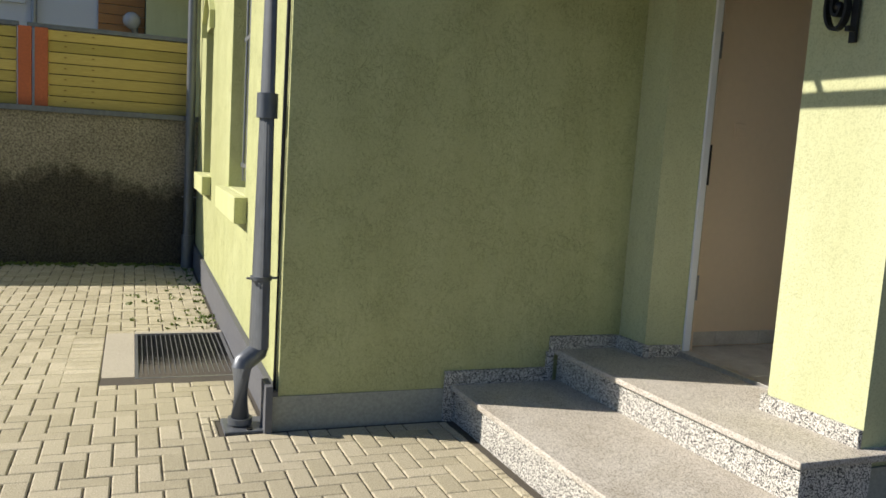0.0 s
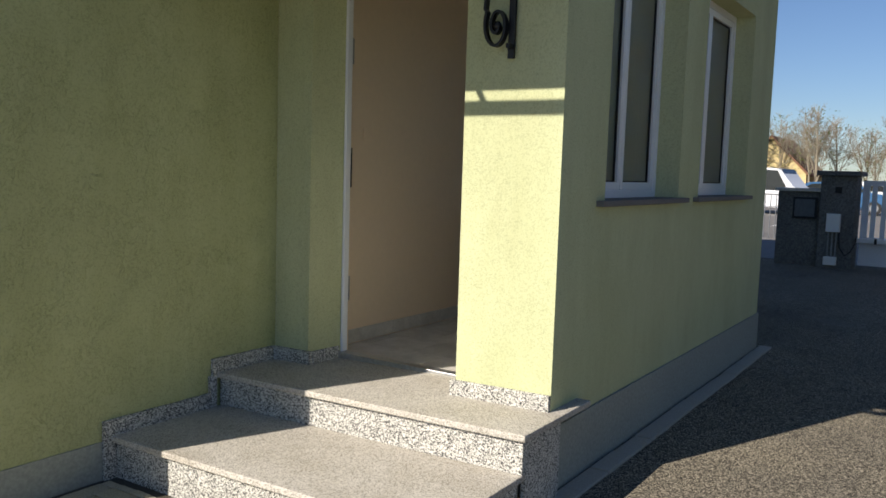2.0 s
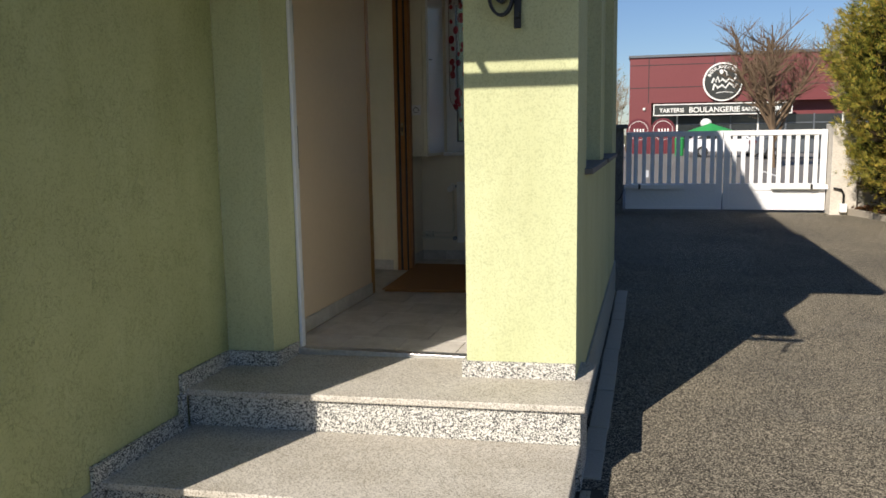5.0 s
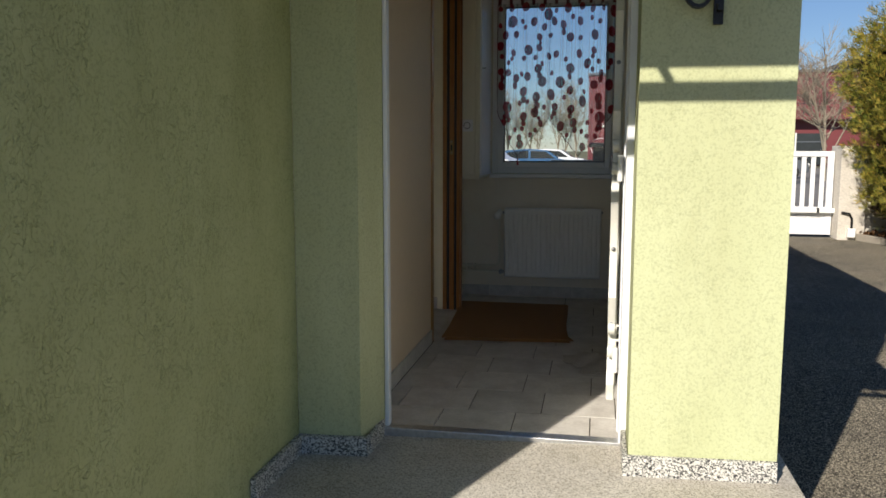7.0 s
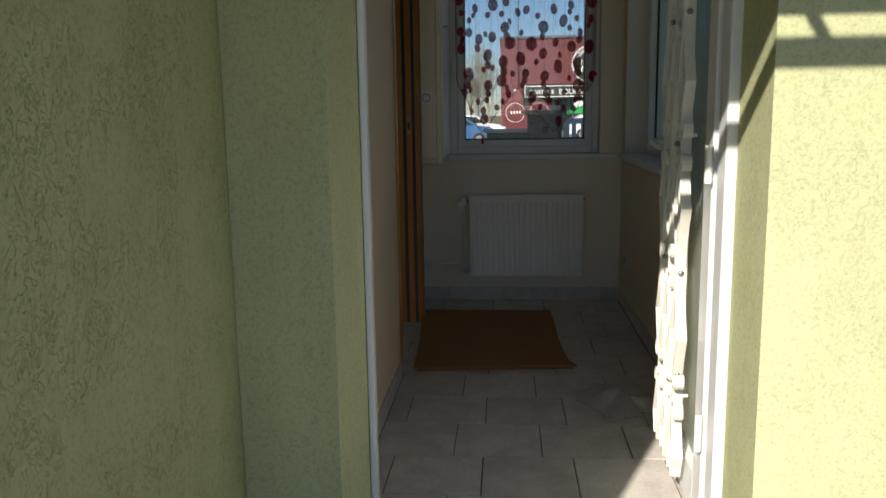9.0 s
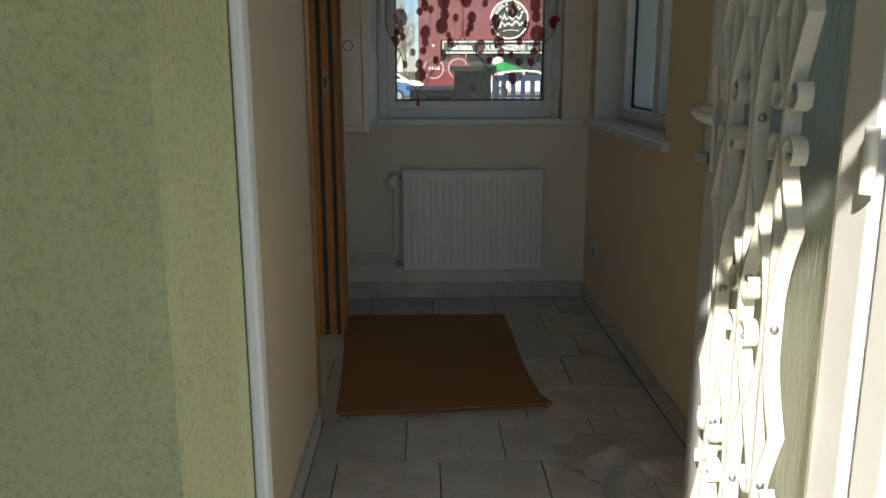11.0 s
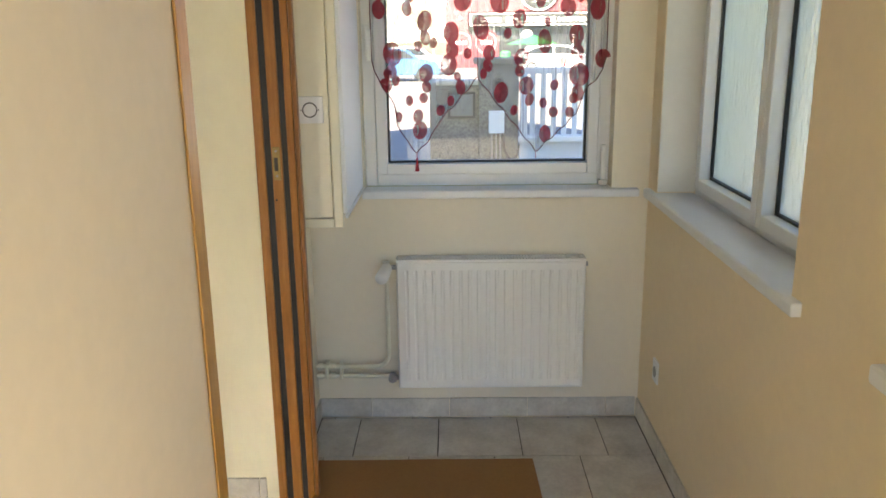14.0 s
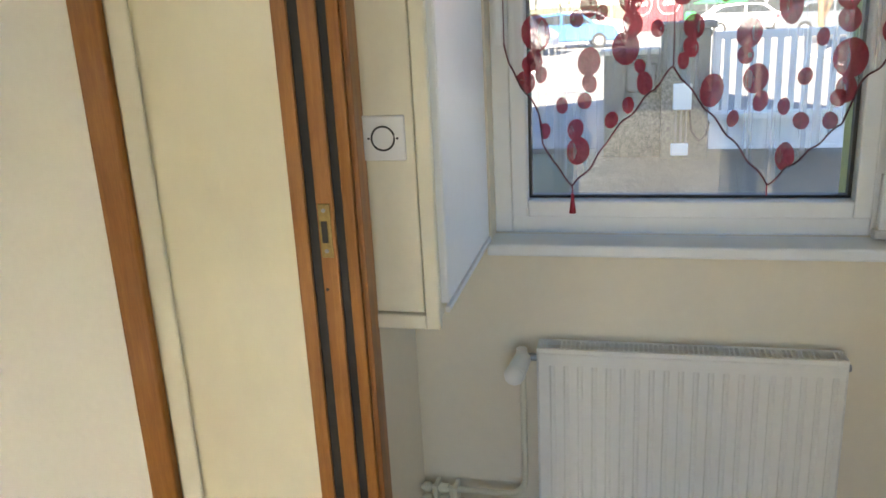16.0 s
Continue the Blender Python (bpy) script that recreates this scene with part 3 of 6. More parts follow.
WB = (2.69, 3.63)
structure("wall_annex_east", boxes([
    (6.15, 2.40, 0.0, XE, WB[0], 2.87), (6.15, WB[0], 0.0, XE, WB[1], 1.30), (6.15, WB[0], 2.66, XE, WB[1], 2.87), (6.15, WB[1], 0.0, XE, YS, 2.87)]), M_STUCCO, "green rendered end wall of the annex", "wall")
structure("wall_hall_east", boxes([
    (6.0, 2.402, FLOOR - 0.1, 6.148, WB[0], 2.87), (6.0, WB[0], FLOOR - 0.1, 6.148, WB[1], 1.30), (6.0, WB[0], 2.66, 6.148, WB[1], 2.87), (6.0, WB[1], FLOOR - 0.1, 6.148, 3.90, 2.87)]), M_WALLPAINT, "cream painted hall wall behind the radiator", "wall")
structure("wall_hall_north", boxes([(3.002, 3.765, FLOOR - 0.1, 4.440, 3.92, 2.87), (4.440, 3.765, 2.55, 5.37, 3.92, 2.87)]), M_PEACH, "peach painted hall wall beside the entrance", "wall")
structure("wall_hall_corner", boxes([(5.46, 3.845, FLOOR - 0.1, 6.0, 3.92, 2.87)]), M_WALLPAINT, "short cream wall behind the meter cabinet", "wall")
structure("wall_room_east", boxes([(5.39, 3.922, FLOOR - 0.1, 5.6, 4.30, 2.87), (5.39, 4.30, FLOOR - 0.1, 5.6, 9.5, 2.87)]), M_CREAM_GLOSS, "glossy cream trowelled wall of the room beyond", "wall")
structure("wall_room_inner", boxes([(1.06, 4.197, FLOOR - 0.1, 4.2, 4.24, 2.87), (4.2, 3.922, FLOOR - 0.1, 4.3, 4.24, 2.87), (1.06, 9.45, FLOOR - 0.1, 5.39, 9.498, 2.87), (6.9, 3.95 + 0.25, FLOOR, 6.95, 9.5, 2.87)]), M_CREAM_GLOSS, "cream plaster walls closing the room beyond", "wall")
structure("ceiling", boxes([(3.0, 2.40, 2.872, 6.15, 3.92, 2.92), (1.06, 3.922, 2.872, 9.25, 9.5, 2.92)]), M_CEILING, "plain white ceiling of hall and room", "ceiling")
structure("wall_annex_top", boxes([(XF, YA, 2.925, XE, YS - 0.002, 3.226)]), M_STUCCO, "green rendered wall head under the eave", "wall")
structure("roof_1", boxes([(2.252, 1.798, 3.23, 6.522, YS - 0.002, 3.36)], 0.01), M_ROOF, "low roof over the annex with a deep eave", "roof")
structure("trim_3", boxes([(2.664, YA - 0.014, -0.05, XE + 0.014, YA - 0.002, 0.30), (XE + 0.002, YA - 0.002, -0.05, XE + 0.014, YS, 0.30)]), M_PLINTH, "grey painted plinth of the annex", "plinth")
structure("porch_roof", boxes([(1.60, 2.37, 2.505, XF - 0.002, YS - 0.002, 2.60)], 0.01), M_ZINC, "flat porch roof over the entrance steps", "porch roof")
gut = thing("porch_gutter", 1.44, 3.1, 2.54, "slim grey gutter pipe carried on brackets before the porch roof", "gutter")
part("pipe", cyl(bmesh.new(), (1.44, 2.35, 2.545), (1.44, 3.93, 2.545), 0.028), M_ZINC, gut, "", True)
for gy in (2.50, 2.62, 3.1, 3.6):
    part("bracket", boxes([(1.44, gy - 0.012, 2.565, 1.602, gy + 0.012, 2.585)]), M_ZINC, gut)
part("hook", tube(bmesh.new(), [(1.44, 2.40, 2.53), (1.44, 2.41, 2.46), (1.40, 2.43, 2.42), (1.36, 2.42, 2.39), (1.38, 2.40, 2.35), (1.42, 2.40, 2.33)], 0.014), M_IRON, gut, "", True)

# ---- steps: two granite treads on risers ----
def slab(x0, x1, y0, y1, z, thick, bevel=0.006):
    bm = bmesh.new()
    box(bm, x0, y0, z - thick, x1, y1, z, bevel)
    for v in bm.verts:
        v.co.z += -0.024 * (v.co.y - 2.2)
    return bm


steps = tagged(new("entrance_steps"), "two granite entrance steps with speckled risers", "steps")
steps["kind"] = "structure"
part("core", slab(1.72, 2.36, 2.19, YS - 0.04, 0.165, 0.40, 0), M_CONCRETE, steps)
part("core", slab(2.36, 2.66, 2.20, YS - 0.04, 0.34, 0.55, 0), M_CONCRETE, steps)
part("tread", slab(1.675, 2.345, 2.15, YS - 0.012, 0.198, 0.03), M_TREAD, steps, "sunlit flamed granite tread")
part("tread", slab(2.29, 2.94, 2.13, YS - 0.012, 0.375, 0.03), M_TREAD, steps, "upper flamed granite landing")
part("riser", slab(1.70, 1.718, 2.17, YS - 0.012, 0.167, 0.24, 0.002), M_RISER, steps, "black and white speckled riser")
part("riser", slab(2.315, 2.345, 2.15, YS - 0.012, 0.344, 0.145, 0.002), M_RISER, steps, "black and white speckled riser")
part("side_panel", slab(1.72, 2.315, 2.168, 2.188, 0.167, 0.24, 0.002), M_RISER, steps)
part("side_panel", slab(2.346, 2.66, 2.15, 2.172, 0.344, 0.40, 0.002), M_RISER, steps)
for i, (xa, ya, xb, yb, za, zb) in enumerate([
    (1.640, YS - 0.024, 2.262, YS - 0.002, 0.190, 0.272), (1.640, YS - 0.024, 1.700, YS - 0.002, -0.05, 0.190), (2.262, YS - 0.024, 2.690, YS - 0.002, 0.36, 0.448), (2.245, YS - 0.026, 2.285, YS - 0.002, 0.20, 0.36),
    (2.690, 3.662, 2.718, YS - 0.002, 0.36, 0.445), (2.720, 3.655, 2.935, 3.674, 0.36, 0.442),
    (2.634, 2.20, 2.653, 2.715, 0.36, 0.448), (2.655, 2.697, 2.91, 2.715, 0.36, 0.448)]):
    bm = bmesh.new()
    box(bm, xa, ya, za, xb, yb, zb, 0.002)
    for v in bm.verts:
        v.co.z += -0.024 * (v.co.y - 2.2)
    part("skirting_stone", bm, M_RISER, steps)
# low masonry under the pillar and beside the landing
part("bed", boxes([(2.66, 2.67, 0.0, 3.0, 3.68, 0.33)]), M_CONCRETE, steps)

# ---- interior floor: recessed grout bed, tiles come last ----
structure("floor", boxes([(2.98, 2.40, 0.10, 6.15, 3.92, FLOOR - 0.006), (1.06, 4.20, 0.10, 4.30, 9.5, FLOOR - 0.006), (4.30, 3.922, 0.10, 5.40, 9.5, FLOOR - 0.006)]), M_GROUT, "dark grout bed of the tiled hall floor", "floor")
# Unseen floor, added and toned to bounce window light towards the hall.
structure("floor_1", boxes([(1.06, 5.05, FLOOR - 0.005, 5.379, 9.45, FLOOR)]), M_PLINTH, "unseen grey floor of the room beyond, added to bounce light", "floor")
structure("threshold", boxes([(2.925, 2.672, 0.30, 2.985, 3.678, FLOOR + 0.004)], 0.003), M_ALU, "worn aluminium door threshold", "threshold")
# ---- windows ----
def window_unit(name, along, lo, hi, zlo, zhi, plane, depth, mullions, glass_mat, label, inner):
    """A plastic window in an opening; along 'x' or 'y', its frame centred on plane."""
    w = tagged(new(name), label, "window", "", "structure")

    def bx(a0, a1, z0, z1, d, off=0.0, bev=0.004):
        if along == "x":
            return boxes([(a0, plane - d / 2 + off, z0, a1, plane + d / 2 + off, z1)], bev)
        return boxes([(plane - d / 2 + off, a0, z0, plane + d / 2 + off, a1, z1)], bev)

    f = 0.045
    part("window_frame", bx(lo, lo + f, zlo, zhi, depth), M_WHITE, w)
    part("window_frame", bx(hi - f, hi, zlo, zhi, depth), M_WHITE, w)
    part("window_frame", bx(lo + f, hi - f, zlo, zlo + f, depth), M_WHITE, w)
    part("window_frame", bx(lo + f, hi - f, zhi - f, zhi, depth), M_WHITE, w)
    edges = [lo + f] + mullions + [hi - f]
    for a, b in zip(edges, edges[1:]):
        s = 0.042
        off = inner * 0.012
        sash = part("sash", bx(a + 0.002, a + s, zlo + f, zhi - f, depth + 0.01, off), M_WHITE, w)
        for args in ((b - s, b - 0.002, zlo + f, zhi - f), (a + s, b - s, zlo + f, zlo + f + s), (a + s, b - s, zhi - f - s, zhi - f)):
            part("sash_rail", bx(*args, depth + 0.01, off), M_WHITE, sash)
        g0, g1, h0, h1 = a + s, b - s, zlo + f + s, zhi - f - s
        for args in ((g0, g0 + 0.008, h0, h1), (g1 - 0.008, g1, h0, h1), (g0 + 0.008, g1 - 0.008, h0, h0 + 0.008), (g0 + 0.008, g1 - 0.008, h1 - 0.008, h1)):
            part("seal", bx(*args, 0.026, 0, 0), M_RUBBER, sash)
        p = part("pane", bx(g0 + 0.004, g1 - 0.004, h0 + 0.004, h1 - 0.004, 0.006, 0, 0), glass_mat, sash)
        p.visible_shadow = False
    return w


w1 = window_unit("window_1", "x", W1[0], W1[1], ZS, ZT, 2.375, 0.07, [3.71], M_OBSCURE, "white plastic side window with rippled glass", 1)
w2 = window_unit("window_2", "x", W2[0], W2[1], ZS, ZT, 2.375, 0.07, [5.245], M_OBSCURE, "white plastic side window with rippled glass over the drive", 1)
w3 = window_unit("window_3", "y", WB[0], WB[1], 1.315, 2.65, 6.11, 0.07, [], M_GLASS, "white plastic window behind a dotted sheer curtain", -1)
part("hinge", boxes([(6.045, 2.705, 1.335, 6.068, 2.725, 1.47)], 0.004), M_WHITE, w3)
part("hinge_pin", boxes([(6.04, 2.70, 1.315, 6.068, 2.735, 1.337)], 0.003), M_ALU, w3)
hb = boxes([(6.052, 3.585, 1.84, 6.068, 3.615, 1.92)], 0.004)
box(hb, 6.02, 3.593, 1.89, 6.054, 3.607, 1.905, 0.003)
box(hb, 6.02, 3.590, 1.79, 6.034, 3.610, 1.905, 0.005)
part("handle", hb, M_WHITE, w3)
for ws in (W1, W2):
    structure("window_sill", boxes([(ws[0] - 0.10, 2.16, ZS - 0.026, ws[1] + 0.10, 2.345, ZS + 0.003)], 0.004), M_SILL, "weathered grey stone window sill outside", "window sill")
structure("window_sill", boxes([(W1[0] - 0.06, 2.412, ZS - 0.010, W1[1] + 0.015, YI + 0.024, ZS + 0.027)], 0.007), M_WHITE, "white moulded inside window sill", "window sill")
structure("window_sill", boxes([(W2[0] - 0.055, 2.412, ZS - 0.010, W2[1] + 0.105, YI + 0.024, ZS + 0.024)], 0.007), M_WHITE, "white moulded inside window sill", "window sill")
structure("window_sill", boxes([(5.965, 2.59, 1.283, 6.075, 3.636, 1.313)], 0.006), M_WHITE, "white window board above the radiator", "window sill")
for ws in (W1, W2):
    structure("window_reveal", boxes([(ws[1] - 0.004, 2.412, ZS + 0.028, ws[1] - 0.001, YI - 0.003, ZT), (ws[0] + 0.001, 2.412, ZS + 0.028, ws[0] + 0.004, YI - 0.003, ZT)]), M_CEILING, "white painted window reveal", "reveal")


def old_window(name, ylo, yhi, zlo, zhi, label):
    w = tagged(new(name), label, "window", "", "structure")
    x = XW + 0.20
    for args in ((x, ylo, zlo, x + 0.05, ylo + 0.06, zhi), (x, yhi - 0.06, zlo, x + 0.05, yhi, zhi), (x, ylo + 0.06, zlo, x + 0.05, yhi - 0.06, zlo + 0.07), (x, ylo + 0.06, zhi - 0.07, x + 0.05, yhi - 0.06, zhi), (x, (ylo + yhi) / 2 - 0.03, zlo + 0.07, x + 0.05, (ylo + yhi) / 2 + 0.03, zhi - 0.07)):
        part("window_frame", boxes([args], 0.004), M_WHITE, w)
    p = part("pane", boxes([(x + 0.02, ylo + 0.06, zlo + 0.07, x + 0.026, yhi - 0.06, zhi - 0.07)]), M_GLASS, w)
    p.visible_shadow = False
    # safety bars
    for k in range(5):
        yy = ylo + 0.12 + k * (yhi - ylo - 0.24) / 4
        part("bar", cyl(bmesh.new(), (XW + 0.09, yy, zlo + 0.06), (XW + 0.09, yy, zhi), 0.008, seg=8), M_STEEL, w)
    for zz in (zlo + 0.16, zhi - 0.5):
        part("cross_bar", boxes([(XW + 0.085, ylo + 0.003, zz, XW + 0.095, yhi - 0.003, zz + 0.03)]), M_STEEL, w)
    part("window_sill", boxes([(XW - 0.085, ylo - 0.13, zlo - 0.17, XW - 0.002, yhi + 0.13, zlo), (XW - 0.002, ylo + 0.002, zlo - 0.03, XW + 0.19, yhi - 0.002, zlo + 0.004)], 0.006), M_STUCCO_TRIM, w)
    return w


old_window("window_4", 5.45, 6.45, 1.02, 2.62, "tall recessed window with white frame and steel bars")
old_window("window_5", 8.05, 8.85, 1.02, 2.45, "narrow recessed window near the boundary wall")
bm = bmesh.new()
for s in (0, 1):
    pts = [(XW - 0.02, 8.0, 2.40), (XW - 0.02, 8.0, 2.55), (XW - 0.02, 8.45, 2.85)] if s == 0 else [(XW - 0.02, 8.9, 2.40), (XW - 0.02, 8.9, 2.55), (XW - 0.02, 8.45, 2.85)]
    flat_bar(bm, pts, 0.06, 0.035, (1, 0, 0))
structure("trim_4", bm, M_STUCCO_TRIM, "pointed render moulding over the far window", "moulding")

# ---- door frame, jambs ----
dfm = tagged(new("door_frame"), "white plastic entrance door frame", "door frame", "", "structure")
part("jamb", boxes([(2.942, 3.640, FLOOR + 0.004, 2.985, 3.6585, 2.52)], 0.005), M_WHITE, dfm)
part("jamb", boxes([(2.915, 2.670, FLOOR + 0.004, 2.995, 2.722, 2.52)], 0.005), M_WHITE, dfm)
part("head", boxes([(2.915, 2.722, 2.46, 2.995, 3.640, 2.52)], 0.005), M_WHITE, dfm)
part("latch_plate", boxes([(2.987, 3.648, 1.30, 3.006, 3.657, 1.52)], 0.002), M_RUBBER, dfm, "dark steel strike plate")
part("latch_plate", boxes([(2.987, 3.648, 0.66, 3.006, 3.657, 0.80)], 0.002), M_STEEL, dfm)
part("latch_plate", boxes([(2.987, 3.648, 1.98, 3.006, 3.657, 2.12)], 0.002), M_STEEL, dfm)
part("cover_strip", boxes([(3.002, 3.657, FLOOR, 3.012, 3.764, 2.52)], 0.002), M_PEACH, dfm)

# ---- inner doorway: varnished casing and grooved jamb ----
cas = tagged(new("door_casing"), "varnished orange-brown wooden casing of the inner doorway", "door casing", "", "structure")
part("casing_board", boxes([(4.384, 3.758, FLOOR, 4.440, 3.7635, 2.60)], 0.002), M_WOOD_LIGHT, cas)
part("lining_board", boxes([(4.442, 3.764, FLOOR, 4.452, 3.93, 2.55)], 0.002), M_WOOD, cas)
part("head_board", boxes([(4.440, 3.758, 2.53, 5.36, 3.7635, 2.60)], 0.003), M_WOOD, cas)
jb = tagged(new("door_jamb"), "varnished wooden door jamb with two black seals and brass strike", "door jamb", "", "structure")
for ya, yb in ((3.764, 3.786), (3.804, 3.836), (3.856, 3.884)):
    part("jamb_board", boxes([(5.372, ya, FLOOR, 5.462, yb, 2.56)], 0.003), M_WOOD, jb)
for ya, yb in ((3.786, 3.804), (3.836, 3.856)):
    part("seal", boxes([(5.380, ya, FLOOR, 5.40, yb, 2.55)]), M_RUBBER, jb)
part("backing", boxes([(5.385, 3.884, FLOOR, 5.39, 3.922, 2.56)]), M_CREAM_GLOSS, jb)
part("outer_strip", boxes([(5.372, 3.750, FLOOR, 5.40, 3.7615, 2.56)], 0.003), M_WOOD_DARK, jb)
bm = boxes([(5.368, 3.809, 1.462, 5.3725, 3.832, 1.562)], 0.002)
part("strike_plate", bm, M_BRASS, jb, "worn brass strike plate")
part("bolt_hole", boxes([(5.3665, 3.816, 1.49, 5.3682, 3.827, 1.53)]), M_DARK, jb)
for zz in (1.475, 1.55):
    part("screw", cyl(bmesh.new(), (5.366, 3.8205, zz), (5.369, 3.8205, zz), 0.004, seg=8), M_STEEL, jb)
part("keyhole", cyl(bmesh.new(), (5.3705, 3.828, 1.40), (5.3725, 3.828, 1.40), 0.003, seg=8), M_DARK, jb)

# inner room door with its frame
rd = tagged(new("door_1"), "white room door in a varnished wooden frame", "door", "", "structure")
part("frame_post", boxes([(5.365, 4.205, FLOOR, 5.388, 4.265, 2.50)], 0.004), M_WOOD, rd)
part("moulding", boxes([(5.381, 4.155, FLOOR, 5.388, 4.203, 2.50)], 0.005), M_IVORY, rd)
part("frame_post", boxes([(5.365, 5.11, FLOOR, 5.388, 5.17, 2.50)], 0.004), M_WOOD, rd)
part("leaf", boxes([(5.380, 4.268, FLOOR + 0.01, 5.388, 5.098, 2.44)], 0.004), M_WHITE_METAL, rd)
part("hinge", cyl(bmesh.new(), (5.36, 4.272, 0.79), (5.36, 4.272, 0.90), 0.009, seg=10), M_STEEL, rd)

# ---- skirting of the hall ----
sk = tagged(new("baseboard_1"), "grey stone-look tile skirting", "skirting", "", "structure")
def skirt_row(axis, fixed, thick, lo, hi, start, h=0.082):
    edges = [lo]
    a = start
    while a < hi - 0.02:
        if a > lo + 0.02:
            edges.append(a)
        a += 0.317
    edges.append(hi)
    for a, b in zip(edges, edges[1:]):
        if axis == "y":
            bm = boxes([(fixed, a + 0.0015, FLOOR + 0.002, fixed + thick, b - 0.0015, FLOOR + h)], 0.0015)
        else:
            bm = boxes([(a + 0.0015, fixed, FLOOR + 0.002, b - 0.0015, fixed + thick, FLOOR + h)], 0.0015)
        part("skirting_tile", bm, M_SKIRT, sk)
skirt_row("y", 5.991, 0.009, 2.56, 3.844, 2.68)
skirt_row("x", YI + 0.0005, 0.009, 3.01, 5.99, 3.1)
skirt_row("x", 3.755, 0.009, 3.02, 4.382, 3.25)
skirt_row("x", 3.836, 0.009, 5.47, 5.99, 5.6)
skirt_row("y", 5.380, 0.009, 3.925, 4.17, 3.95)

# ---- entrance door leaf, swung open into the hall ----
door = tagged(new("door_2"), "open white entrance door with rippled glass and ivory scrolled ironwork", "door", "", "structure")
HX, HY, SWING, WIDE = 3.020, 2.728, -2.0, 0.80
door.matrix_basis = pose(HX, HY, FLOOR + 0.012, 0, 0, SWING)
def dpart(name, bm, m, label="", smooth=False, parent=None):
    ob = new(name, mesh_of(name, bm, m, smooth))
    ob.parent = parent or door
    if label:
        ob["label"] = label
    return ob
T = 0.058
DH = 2.07
dpart("stile", boxes([(0, -T, 0, 0.105, 0, DH)], 0.005), M_WHITE)
dpart("stile", boxes([(WIDE - 0.105, -T, 0, WIDE, 0, DH)], 0.005), M_WHITE)
dpart("rail", boxes([(0.105, -T, 0, WIDE - 0.105, 0, 0.13)], 0.005), M_WHITE)
dpart("rail", boxes([(0.105, -T, DH - 0.12, WIDE - 0.105, 0, DH)], 0.005), M_WHITE)
for a, b, c, d in ((0.105, 0.13, 0.13, DH - 0.12), (WIDE - 0.13, WIDE - 0.105, 0.13, DH - 0.12)):
    dpart("bead", boxes([(a, -T + 0.012, c, b, -0.008, d)], 0.006), M_IVORY)
    dpart("seal", boxes([(a + (0.025 if a < 0.3 else -0.008), -T + 0.02, c, a + (0.033 if a < 0.3 else 0.0), -0.016, d)]), M_RUBBER)
pn = dpart("pane", boxes([(0.13, -T / 2 - 0.003, 0.13, WIDE - 0.13, -T / 2 + 0.003, DH - 0.12)]), M_OBSCURE)
pn.visible_shadow = False
# three flat uprights; on each side of them waved flat bars that touch at a riveted waist, swing out to a cusp and end in a curl
GY = 0.032
GRID, PITCH, MID = (0.24, 0.385, 0.53), 0.76, 1.09


def wave(gx, side, za, zb, lo, hi):
    """A bar between two curls: straight out to each cusp, bowed back to the waist, cut to lo..hi."""
    mid = (za + zb) / 2
    out = []
    n = 44
    for k in range(n + 1):
        z = za + (zb - za) * k / n
        if lo <= z <= hi:
            u = abs(z - mid) / ((zb - za) / 2)
            off = 0.058 * (u / 0.585) ** 2.1 if u < 0.585 else 0.058 * (max(0.0, 1 - u) / 0.415) ** 1.15
            out.append((gx + side * (0.010 + off), GY, z))
    return out


def curl(gx, side, z, up):
    """A cane-shaped hook that ends a waved bar beside its upright."""
    pts = [(gx + side * 0.010, GY, z - up * 0.012), (gx + side * 0.010, GY, z)]
    for j in range(1, 11):
        a = math.pi - j * math.pi * 1.28 / 10
        pts.append((gx + side * (0.010 + 0.023 + 0.023 * math.cos(a)), GY, z + up * 0.026 * math.sin(a)))
    return pts


for col, gx in enumerate(GRID):
    dpart("upright", flat_bar(bmesh.new(), [(gx, GY - 0.004, 0.06), (gx, GY - 0.004, DH - 0.06)], 0.032, 0.010, (0, 1, 0)), M_IRON_WHITE)
    shift = MID if col % 2 == 0 else MID - PITCH / 2
    gaps = [shift + k * PITCH for k in range(-2, 3)]
    for ga, gb in zip(gaps, gaps[1:]):
        za, zb = ga + 0.050, gb - 0.050
        for side in (1, -1):
            pts = wave(gx, side, za, zb, 0.07, DH - 0.07)
            if len(pts) < 4:
                continue
            bar_ob = dpart("wavy_bar", flat_bar(bmesh.new(), pts, 0.030, 0.006, (0, 1, 0)), M_IRON_WHITE)
            if zb < DH - 0.07:
                dpart("scroll", flat_bar(bmesh.new(), curl(gx, side, zb, 1), 0.028, 0.006, (0, 1, 0)), M_IRON_WHITE, "", False, bar_ob)
            if za > 0.07:
                dpart("scroll", flat_bar(bmesh.new(), curl(gx, side, za, -1), 0.028, 0.006, (0, 1, 0)), M_IRON_WHITE, "", False, bar_ob)
        for zz in (za + 0.012, (za + zb) / 2, zb - 0.012):
            if 0.09 < zz < DH - 0.09:
                bm = bmesh.new()
                cyl(bm, (gx - 0.018, GY, zz), (gx + 0.018, GY, zz), 0.007, seg=8)
                ball(bm, (gx - 0.018, GY, zz), 0.009, 8, 6, (0.7, 1, 1))
                dpart("rivet", bm, M_STEEL)
    for zz in (0.30, 1.10, 1.80):
        dpart("spacer", cyl(bmesh.new(), (gx, -0.004, zz + 0.02), (gx, GY - 0.012, zz + 0.02), 0.006, seg=8), M_IRON_WHITE)
